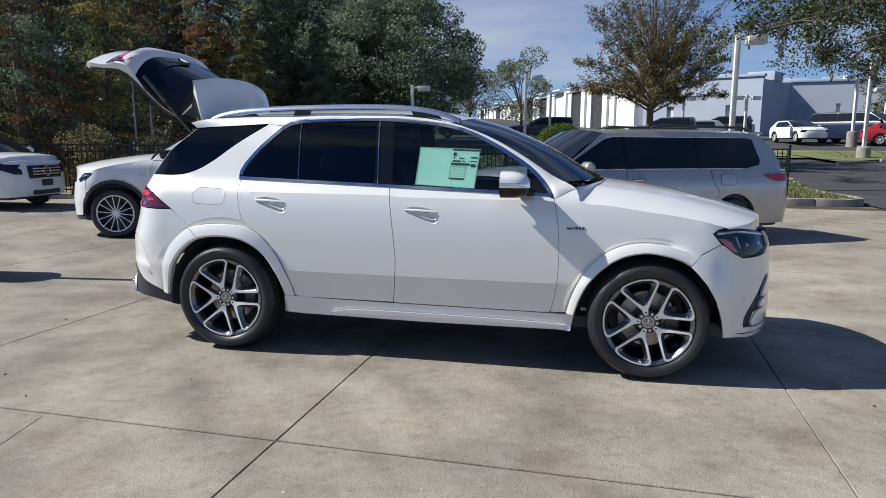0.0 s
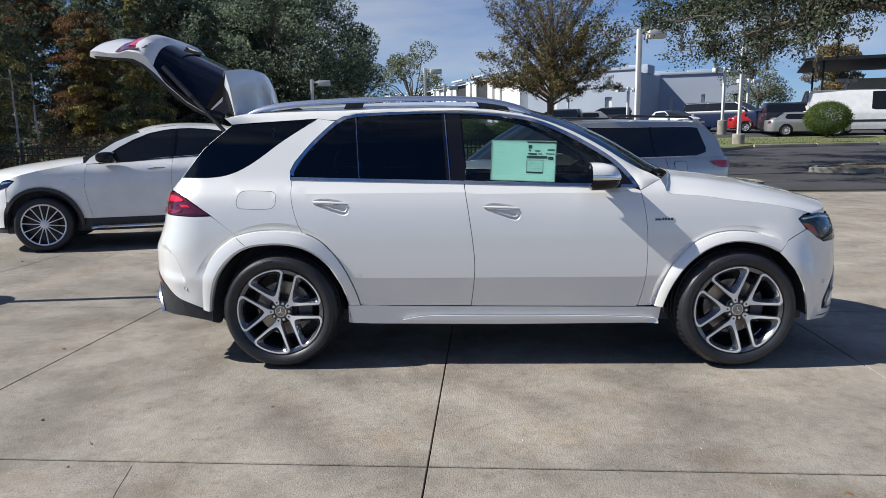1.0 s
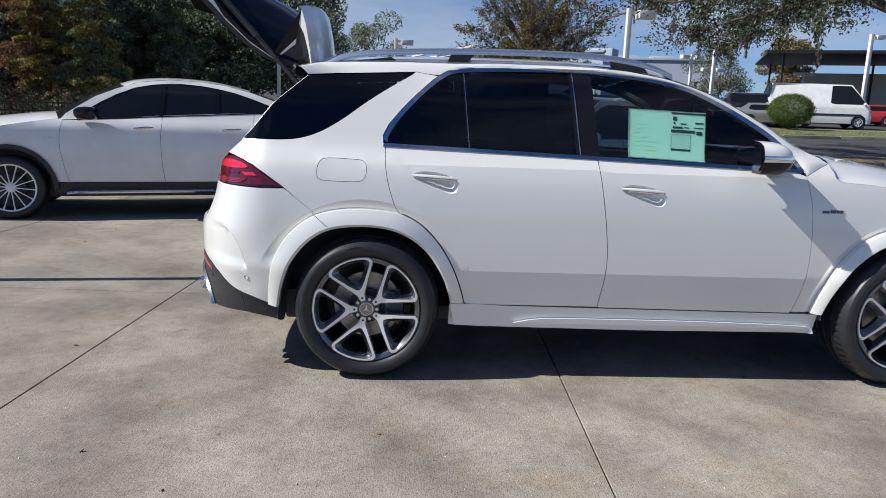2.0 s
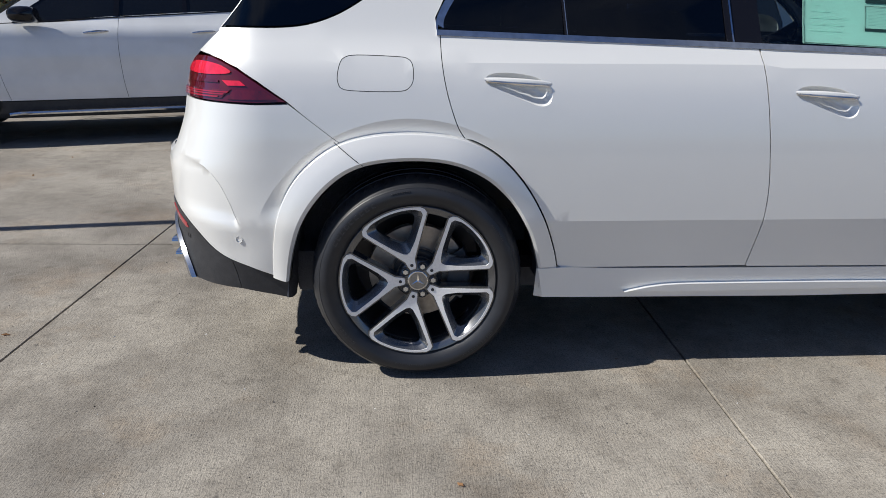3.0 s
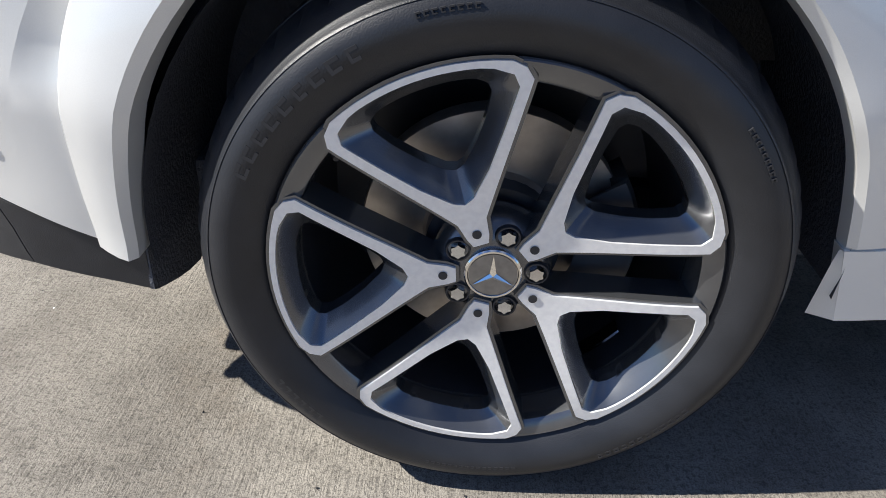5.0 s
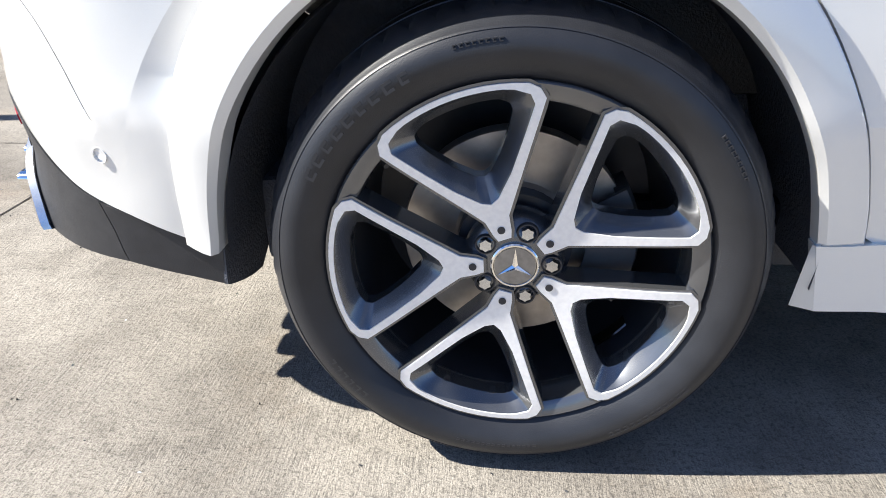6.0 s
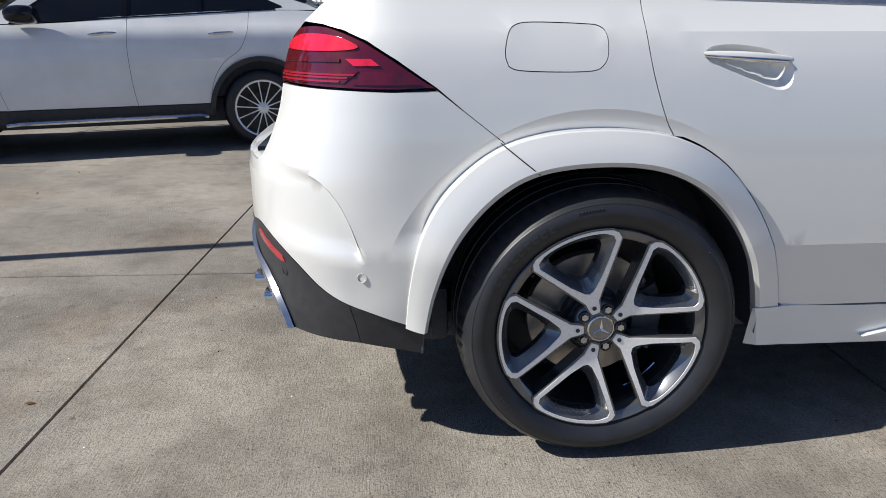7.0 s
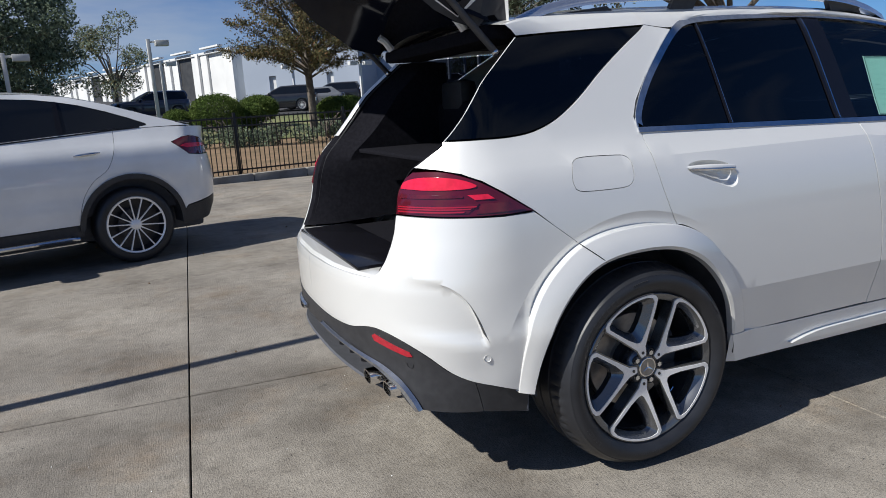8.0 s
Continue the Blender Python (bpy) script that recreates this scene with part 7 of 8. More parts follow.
def build_minivan():
    van, sk = plain_car("minivan", "silver minivan with dark side windows and a black roof rack", PAINT_S, pose(4.30, 6.735, 0, 0, 0, -150.0), 5.30, .985, 1.76, 3.03, .98, 1.10, .95, 3.02, -.55, 2.20, (-.84, 1.42), (.61, 1.88), .345, no_glass_from=-.46, surround=SATIN, mirror_back=.42)
    for h in (-1, 1):
        for line in ([(.42, 1.12), (.40, .95), (.30, .78), (.36, .60)], [(1.90, 1.12), (1.94, .8), (1.88, .45)], [(2.55, 1.1), (2.6, .8), (2.5, .5)]):
            part("door_seam", tube(bmesh.new(), [sk.at(u, z, .000, h) for u, z in curve(line, 4)], .0035, 6), PLASTIC, van)
        for u in (1.62, 2.0):
            part("handle", tube(bmesh.new(), [sk.at(u + .2 * k / 6, .99, .01 + .02 * math.sin(math.pi * k / 6), h) for k in range(7)], .019, 8), SATIN, van)
        rail = tube(bmesh.new(), [(-.40, h * .66, 1.735), (-.30, h * .66, 1.772), (1.2, h * .66, 1.785), (1.35, h * .66, 1.75)], .020, 8)
        part("roof_rail", rail, PLASTIC, van)
    for h in (-1, 1):
        lamp = panel(sk, "tail_lamp", [(-.56, 1.055), (-.80, 1.065), (-1.14, 1.05), (-1.14, .945), (-.80, .945), (-.66, .985)], VAN_LAMP, van, off=.012, gap=0, deep=.012, step=.05, sides=(h,), label="red tail lamp")[0]
    flap = [(-.01, .905), (.02, .89), (.23, .89), (.26, .91), (.26, 1.045), (.23, 1.065), (.02, 1.065), (-.01, 1.045)]
    part("flap_seam", tube(bmesh.new(), [sk.at(u, z, .003, 1) for u, z in flap + flap[:1]], .0022, 6), PLASTIC, van)
    panel(sk, "fuel_flap", shrink(flap, .004), PAINT_S, van, off=.003, gap=0, deep=.006, step=.08, sides=(1,))
    part("roof_spoiler", boxed(-.78, -.48, -.60, .60, 1.675, 1.71, bevel=.015), PAINT_S, van)
    return van


build_minivan()


def build_white_van():
    van, sk = plain_car("passenger_van", "white passenger van with a dark grille, on the concrete", PAINT_W, pose(-13.25, 7.30, 0, 0, 0, 4.0), 5.14, .965, 1.90, 3.20, .93, 1.16, 1.02, 3.15, -.85, 2.2, (-.98, 1.4), (.5, 1.6), .35)
    nose = 3.20 + .93
    part("grille", boxed(nose - .10, nose - .008, -.47, .47, .67, .95, bevel=.03), GLOSS_BLACK, van, "black grille with bright bars")
    panel(sk, "headlight", [(3.62, .98), (3.80, 1.0), (4.10, .93), (4.22, .86), (4.22, .76), (4.05, .77), (3.80, .86)], GLASS_FAR, van, off=.010, gap=0, deep=.012, step=.06, label="large dark headlight")
    for z in (.76, .82, .88):
        part("grille_bar", boxed(nose - .03, nose + .004, -.42, .42, z - .012, z + .012, bevel=.004), CHROME, van)
    ring = lathe([(.095, -.006), (.105, -.014), (.115, -.006)], 32)
    bmesh.ops.transform(ring, matrix=Matrix.Translation((nose, 0, .82)) @ pose(0, 0, 0, 0, 0, 90), verts=ring.verts[:])
    part("badge", ring, CHROME, van, "round chrome badge")
    part("number_plate", boxed(nose - .02, nose + .012, -.16, .16, .50, .64, bevel=.004), PLASTIC, van, "dark plate holder")
    part("lower_grille", boxed(nose - .10, nose - .004, -.40, .40, .32, .42, bevel=.02), PLASTIC, van)
    return van


build_white_van()

# ---- kerbs, fence, poles, buildings ----
def kerb_run(name, pts, width=.16, high=.14, piece=1.5, label="weathered concrete kerb"):
    k = tagged(new(name), label, "kerb", kind="structure")
    shape = boxed(0, 1, 0, width, -.2, high, bevel=.025)
    me = mesh_of(shape, "kerb_stone", KERB, 30)
    for a, b in zip(pts, pts[1:]):
        d = math.dist(a, b)
        n = max(1, round(d / piece))
        ang = math.atan2(b[1] - a[1], b[0] - a[0])
        for i in range(n):
            x, y = a[0] + (b[0] - a[0]) * i / n, a[1] + (b[1] - a[1]) * i / n
            o = new("kerb_stone", me)
            o.parent = k
            o.matrix_basis = Matrix.Translation((x, y, rise(x, y))) @ Matrix.Rotation(ang, 4, "Z") @ Matrix.Diagonal((d / n - .008, 1, 1, 1))
    return k


KERB_LINE = [(-34, 2.9), (-11.5, 9.3), (0.5, 12.75), (3.0, 13.35), (7.4, 13.5)]
kerb_run("kerb", KERB_LINE)
kerb_run("kerb", [(7.4, 13.5), (9.0, 13.62), (9.45, 13.95), (9.6, 14.6), (9.2, 17.5), (9.6, 22.0)], piece=.9, label="broken concrete kerb round a grass island")
kerb_run("kerb", [(13.2, 18.9), (13.6, 19.5), (14.8, 20.0), (20, 20.5), (26, 20.4)], piece=.9, label="low broken kerb of a planted island")
kerb_run("kerb", [(13.2, 18.9), (14.4, 18.5), (20, 18.6), (26, 18.6)], piece=.9, label="low broken kerb of a planted island")
kerb_run("kerb", [(13.2, 27.9), (15.5, 29.6), (22, 30.4), (40, 31.0), (60, 31.0)], piece=3.0, label="kerb along the far lawn")
flat_patch("planting_bed", [(-34, 3.05), (-11.5, 9.45), (0.5, 12.9), (3.0, 13.5), (7.4, 13.64), (7.4, 20), (-9, 24), (-34, 14)], .09, DRY, "leaf-strewn planting bed behind the kerb", "planting bed", step=1.5)
flat_patch("grass_island", [(7.4, 13.64), (9.0, 13.75), (9.32, 14.0), (9.45, 14.6), (9.05, 17.5), (9.4, 22.0), (7.4, 22)], .11, GRASS, "small green grass island", "lawn", step=.6)
flat_patch("planted_island", [(13.4, 18.95), (13.7, 19.4), (14.9, 19.9), (20, 20.4), (26, 20.3), (26, 18.75), (20, 18.75), (14.5, 18.65)], .10, EARTH, "narrow planted island of grass and dry leaves", "planting bed", step=.8)
flat_patch("grass_verge", [(13.4, 28.1), (15.5, 29.8), (22, 30.6), (60, 31.2), (60, 36.0), (20, 35.5), (12, 34)], .10, GRASS, "strip of short green lawn beside the drive", "lawn", step=1.2)
flat_patch("lawn", [(-7, 24.5), (10.5, 24.5), (11.5, 40), (-7, 40)], .04, GRASS, "shaded lawn with shrubs behind the fence", "lawn", step=2.0)


def grass_blades():
    rng = np.random.default_rng(5)
    pts = []
    for x0, x1, y0, y1, n, zo in ((7.5, 9.3, 13.75, 20, 5000, .11), (14, 40, 30.2, 35, 7000, .10)):
        xs, ys = rng.uniform(x0, x1, n), rng.uniform(y0, y1, n)
        pts += [(x, y, rise(x, y) + zo) for x, y in zip(xs, ys)]
    v, f = [], []
    for x, y, z in pts:
        a, h, w = rng.uniform(0, 6.28), rng.uniform(.04, .09), .012
        i = len(v)
        dx, dy = math.cos(a) * w, math.sin(a) * w
        v += [(x - dx, y - dy, z), (x + dx, y + dy, z), (x + rng.normal(0, .02), y + rng.normal(0, .02), z + h)]
        f.append((i, i + 1, i + 2))
    me = bpy.data.meshes.new("grass")
    me.from_pydata(v, [], f)
    me.materials.append(GRASS)
    tagged(new("grass", me), "short green grass blades on the lawns", "grass", kind="stuff")


grass_blades()


def fence_run(pts, high=1.35):
    fence = thing("fence", "black steel picket fence behind the kerb", "fence")
    pick = bmesh.new()
    post_me = mesh_of(boxed(-.03, .03, -.03, .03, -.1, high + .08, bevel=.006), "post", STEEL_BLACK, 30)
    for a, b in zip(pts, pts[1:]):
        d = math.dist(a, b)
        n = max(1, round(d / 2.4))
        ang = math.atan2(b[1] - a[1], b[0] - a[0])
        m = Matrix.Translation((a[0], a[1], .05)) @ Matrix.Rotation(ang, 4, "Z")
        for i in range(n + 1):
            o = new("post", post_me)
            o.parent = fence
            o.matrix_basis = m @ Matrix.Translation((d * i / n, 0, 0))
        for z in (.14, high - .22, high - .04):
            part("rail", boxed(0, d, -.018, .018, z - .018, z + .018, bevel=.004, m=m), STEEL_BLACK, fence)
        k = int(d / .115)
        for i in range(k):
            x = d * (i + .5) / k
            vs = [m @ Vector(p) for p in ((x - .009, -.009, .05), (x + .009, -.009, .05), (x + .009, .009, .05), (x - .009, .009, .05), (x - .009, -.009, high), (x + .009, -.009, high), (x + .009, .009, high), (x - .009, .009, high))]
            v = [pick.verts.new(p) for p in vs]
            for q in ((0, 1, 5, 4), (1, 2, 6, 5), (2, 3, 7, 6), (3, 0, 4, 7), (4, 5, 6, 7)):
                pick.faces.new([v[j] for j in q])
    p = part("picket_infill", pick, STEEL_BLACK, fence, smooth=0)
    p["kind"] = "stuff"


fence_run([(-34, 3.75), (-11.7, 10.05), (0.3, 13.5), (3.0, 14.1), (7.7, 14.38)])


def lamp_pole(x, y, top, heads=1, block=0.0, turn=0.0, label="white painted car park lamp pole", r=.075, lean=0.0):
    z0 = rise(x, y) - .1
    p = thing("street_lamp", label, "lamp pole", Matrix.Translation((x, y, 0)) @ Matrix.Rotation(radians(turn), 4, "Z"), "car park lamp poles")
    part("pole", boxed(-r, r, -r, r, z0, top, bevel=.012), POLE, p)
    if block:
        part("base", lathe([(0, z0 + block + .1), (.26, z0 + block + .1), (.30, z0 + block + .06), (.30, z0)], 20, axis="z"), KERB, p, "round concrete base")
    for k in range(heads):
        s = 1 if k == 0 else -1
        part("arm", boxed(min(0, s * .35), max(0, s * .35), -.035, .035, top - .16, top - .08, bevel=.01), POLE, p)
        part("head", boxed(min(s * .28, s * .85), max(s * .28, s * .85), -.17, .17, top - .30, top - .05, bevel=.02), POLE, p, "boxy lamp head")
    return p


lamp_pole(6.9, 18.1, 4.85, 1, turn=8)
lamp_pole(-4.35, .85, 6.2, 1, block=.85, turn=185, label="white lamp pole on a concrete base, throwing a long shadow", r=.047)
lamp_pole(-.9, 31.2, 4.95, 1, turn=8)
lamp_pole(-.2, 41.0, 4.75, 1, turn=8)
lamp_pole(-5.95, 27.2, 4.14, 1, turn=8)
lamp_pole(15.14, 30.78, 5.9, 1, block=.62, turn=8)
lamp_pole(18.0, 41.1, 5.6, 2, block=.9, turn=20)
lamp_pole(12.1, 42.3, 4.5, 2, turn=15)
lamp_pole(28.15, 38.6, 7.0, 1, block=1.0, turn=8, r=.10)
lamp_pole(21.5, 46.0, 5.2, 2, turn=10)
lamp_pole(30.5, 50.0, 5.4, 2, turn=10)
lamp_pole(9.2, 50.0, 4.9, 2, turn=10)


def wall_block(name, label, p0, p1, depth, top, bays, mat, door_h=3.0, seed=1, plain=False):
    """A long low building between two ground points, with pilasters, coping and bays."""
    b = thing(name, label, "building")
    d = math.dist(p0, p1)
    ang = math.atan2(p1[1] - p0[1], p1[0] - p0[0])
    base = min(rise(*p0), rise(*p1)) - .4
    m = Matrix.Translation((p0[0], p0[1], 0)) @ Matrix.Rotation(ang, 4, "Z")
    rnd = random.Random(seed)
    w = d / max(1, bays)
    gz = max(rise(*p0), rise(*p1))
    # wall pieces round real openings
    for i in range(bays):
        x0, x1 = i * w, (i + 1) * w
        a, c = (x0 + w * .44, x1 - w * .44) if plain else (x0 + w * .25, x1 - w * .25)
        for q in ((x0, a, base, top), (c, x1, base, top), (a, c, gz + door_h, top)):
            part("wall", boxed(q[0], q[1], 0, .35, q[2], q[3], m=m), mat, b, smooth=0)
        # a panel fills each bay: dark as an open bay's shade, white as a door
        part("bay_door", boxed(a, c, .22, .30, base, gz + door_h, m=m), BAY_SHADE if rnd.random() < .42 else WALL_W, b, smooth=0)
        if plain:
            continue
        part("pilaster", boxed(x0 - .25, x0 + .25, -.25, -.003, base, top + .15, bevel=.03, m=m), mat, b)
        part("canopy", boxed(a - .2, c + .2, -.5, -.003, gz + door_h + .12, gz + door_h + .26, m=m), mat, b)
    part("wall", boxed(0, d, .36, depth, base, top - .2, m=m), mat, b, smooth=0)
    part("coping", boxed(-.1, d + .1, -.12, .45, top + .003, top + .22, bevel=.03, m=m), mat, b)
    for k in range(3):
        x = d * (.2 + .3 * k)
        part("roof_unit", boxed(x, x + 2.2, 2, 4, top - .2, top + .55, bevel=.05, m=m), WALL_SHADE, b)
    return b


wall_block("warehouse", "long white stucco service building, dark panels as shade in its open bays", (-18.5, 124.0), (6.2, 60.5), 14, 7.0, 11, WALL_W, 2.2, 3)
# both showrooms wear the stucco with shade in its colour
wall_block("showroom", "flat-roofed building with blue shade put into its wall colour", (6.9, 59.5), (15.6, 54.2), 16, 6.7, 2, WALL_SHADE, 2.2, 5, True)
wall_block("showroom", "flat-roofed dealership building with blue shade put into its wall colour", (16.0, 60.5), (26.5, 57.7), 16, 6.6, 4, WALL_SHADE, 2.4, 6, True)


def canopy():
    c = thing("canopy", "dark flat steel canopy on posts", "canopy")
    m = Matrix.Translation((25.6, 46.3, 0)) @ Matrix.Rotation(radians(-22), 4, "Z")
    part("roof", boxed(0, 26, 0, 12, 6.40, 6.54, bevel=.03, m=m), STEEL_BLACK, c, "dark flat roof")
    part("fascia", boxed(-.06, 26.06, -.06, -.003, 6.36, 6.58, m=m), STEEL_BLACK, c)
    for x in (1.2, 9, 17, 25):
        for y in (1.0, 11.0):
            part("post", boxed(x - .075, x + .075, y - .075, y + .075, .4, 6.395, m=m), STEEL_BLACK, c)
    part("back_wall", boxed(4, 26, 11.3, 11.6, .4, 5.7, m=m), WALL_W, c)


canopy()


# ---- parked cars far off ----
def far(name, label, paint, x, y, turn, kind, group="cars in the far car park"):
    m = Matrix.Translation((x, y, rise(x, y) + .0)) @ Matrix.Rotation(radians(turn), 4, "Z")
    if kind == "sedan":
        return plain_car(name, label, paint, m, 4.75, .91, 1.46, 2.80, .90, .95, .80, 2.35, -.10, 1.35, (-.55, 1.10), (.95,), .33, group)
    if kind == "suv":
        return plain_car(name, label, paint, m, 4.7, .93, 1.72, 2.80, .90, 1.08, .98, 2.35, -.75, 1.35, (-.92, 1.35), (.1, 1.0), .36, group)
    if kind == "tall":
        van = plain_car(name, label, paint, m, 6.6, 1.0, 2.72, 4.1, .95, 1.40, 1.15, 4.55, -1.30, 3.65, (-1.42, 1.75), (3.55,), .37, group, no_glass_from=2.45)
        panel(van[1], "side_band", [(-1.0, .72), (4.2, .72), (4.2, .86), (-1.0, .86)], PLASTIC, van[0], off=.012, gap=0, deep=.012, step=.2)
        return van
    return plain_car(name, label, paint, m, 5.9, .99, 2.0, 3.7, .95, 1.30, 1.12, 3.75, -1.05, 2.75, (-1.12, 1.6), (.8, 1.9), .36, group)


far("cargo_van", "tall white cargo van with two side windows", PAINT_W, 23.8, 39.6, -10, "tall")
far("cargo_van", "dark blue passenger van with tinted windows", PAINT_BLUE, 18.0, 45.2, -45, "van")
far("cargo_van", "black passenger van facing away", PAINT_BLACK, 21.3, 40.3, -12, "van")
far("parked_car", "black sport utility vehicle seen from behind", PAINT_BLACK, 13.0, 48.6, 160, "suv")
far("parked_car", "red saloon between dark vans", PAINT_RED, 20.0, 42.7, -12, "sedan")
far("parked_car", "silver hatchback beside the white van", PAINT_S, 20.7, 38.3, -12, "sedan")
far("parked_car", "white saloon in the far car park", PAINT_W, 15.4, 45.2, -78, "sedan")
far("parked_car", "grey saloon in the far car park", PAINT_GREY, 11.0, 46.5, 165, "sedan")
far("parked_car", "black sport utility vehicle by the building", PAINT_BLACK, 8.6, 44.5, 160, "suv")
far("parked_car", "dark blue sport utility vehicle by the bays", PAINT_BLUE, .3, 44.6, 195, "suv")
far("parked_car", "dark grey saloon by the bays", PAINT_GREY, -5.8, 48.5, 190, "sedan")
far("parked_car", "dark red saloon at the end of the row", PAINT_RED, 33.0, 43.5, 165, "sedan")

# ---- trees and shrubs ----
def leaf_mesh(name, centres, sizes, mat, rng, droop=0.0, narrow=0.55):
    n = len(centres)
    c = np.asarray(centres, float)
    s = np.asarray(sizes, float)[:, None]
    a = rng.normal(size=(n, 3))
    a[:, 2] -= droop
    a /= np.linalg.norm(a, axis=1, keepdims=True)
    b = np.cross(a, rng.normal(size=(n, 3)))
    b /= np.linalg.norm(b, axis=1, keepdims=True) + 1e-9
    v = np.stack([c - a * s * .5, c + b * s * narrow * .5, c + a * s * .5, c - b * s * narrow * .5], 1).reshape(-1, 3)
    me = bpy.data.meshes.new(name)
    me.vertices.add(4 * n)
    me.vertices.foreach_set("co", v.ravel())
    me.loops.add(4 * n)
    me.loops.foreach_set("vertex_index", np.arange(4 * n, dtype=np.int32))
    me.polygons.add(n)
    me.polygons.foreach_set("loop_start", np.arange(0, 4 * n, 4, dtype=np.int32))
    me.update(calc_edges=True)
    me.materials.append(mat)
    return me


def shell_points(rng, blobs, count, fill=0.55):
    """Leaf places in a union of lumps, thicker near their skins."""
    vol = np.array([b[3] * b[4] * b[5] for b in blobs]) ** .75
    pick = rng.choice(len(blobs), count, p=vol / vol.sum())
    d = rng.normal(size=(count, 3))
    d /= np.linalg.norm(d, axis=1, keepdims=True)
    r = fill + (1 - fill) * rng.random(count) ** .5 + rng.normal(0, .07, count)
    bl = np.array(blobs)[pick]
    return bl[:, :3] + d * r[:, None] * bl[:, 3:6]


def build_tree(name, label, x, y, trunk_r, fork_z, blobs, count, leaf, mat, seed, group="", limb_r=.35, droop=.2, mats=None, fill=.5, twigs=0, category="tree", z=None, limbs=None):
    z = rise(x, y) if z is None else z
    rng = np.random.default_rng(seed)
    t = thing(name, label, category, Matrix.Translation((x, y, z)), group)
    bm = bmesh.new()
    lean = rng.normal(0, .12, 2)
    top = max(b[2] + b[5] for b in blobs)
    pts = [(0, 0, -.3), (lean[0] * .3, lean[1] * .3, fork_z * .5), (lean[0], lean[1], fork_z)]
    tube(bm, [(0, 0, -.3), (.02, 0, .1), *pts[1:]], [trunk_r * 1.5, trunk_r * 1.12, trunk_r, trunk_r * .85], 10)
    f = Vector(pts[-1])
    for b in blobs[::max(1, len(blobs) // (limbs or len(blobs)))]:
        e = Vector(b[:3])
        s = f if e.z > fork_z else Vector((lean[0] * .5, lean[1] * .5, max(.4, e.z * .7)))
        mid = s.lerp(e, .5) + Vector((rng.normal(0, .25), rng.normal(0, .25), .3 + rng.random() * .4))
        r0 = trunk_r * limb_r * (.7 + .6 * rng.random())
        tube(bm, [s, s.lerp(mid, .5) + Vector((0, 0, .1)), mid, mid.lerp(e, .6), e], [r0 * 1.3, r0, r0 * .8, r0 * .55, r0 * .25], 6)
        for k in range(twigs):
            q = Vector(rng.normal(0, .5, 3)) * max(b[3:6]) * .8
            q.z = abs(q.z) * .9
            w = mid.lerp(e, .3 + .6 * rng.random())
            tube(bm, [w, w.lerp(e + q, .5) + Vector(rng.normal(0, .1, 3)), e + q], [r0 * .34, r0 * .2, r0 * .08], 4, cap=False)
    trunk = part("trunk", bm, BARK, t)
    mats = mats or [(mat, 1.0)]
    for k, (m2, share) in enumerate(mats):
        n = int(count * share)
        me = leaf_mesh("crown", shell_points(rng, blobs, n, fill), leaf * rng.uniform(.6, 1.35, n), m2, rng, droop)
        o = new("crown", me)
        o.parent = t
    return t


def round_crown(rng, cx, cy, z0, z1, rx, ry, n, lump):
    out = []
    for k in range(n):
        a, h = rng.random() * 6.283, rng.random()
        zz = z0 + (z1 - z0) * h
        wide = math.sin(math.pi * (.18 + .74 * h)) ** .8
        q = rng.random() ** .45 * wide
        s = lump * (.65 + .7 * rng.random())
        out.append((cx + math.cos(a) * rx * q, cy + math.sin(a) * ry * q, zz, s, s, s * .7))
    return out


R = random.Random(11)
# the broad dark oak and its neighbours
build_tree("oak_tree", "broad dark green oak behind the fence", -9.3, 34.0, .42, 2.6, round_crown(R, 0, 0, 1.4, 8.8, 5.7, 5.0, 230, .82), 64000, .165, LEAF_OAK, 21, fill=.62, mats=[(LEAF_OAK, .6), (LEAF_DARK, .4)], limbs=40)
build_tree("oak_tree", "dark green oak at the edge of the wood", -14.6, 35.5, .40, 2.6, round_crown(R, 0, 0, 1.2, 9.6, 4.6, 4.2, 190, .8), 48000, .17, LEAF_OAK, 22, fill=.62, mats=[(LEAF_OAK, .5), (LEAF_DARK, .5)], limbs=40)


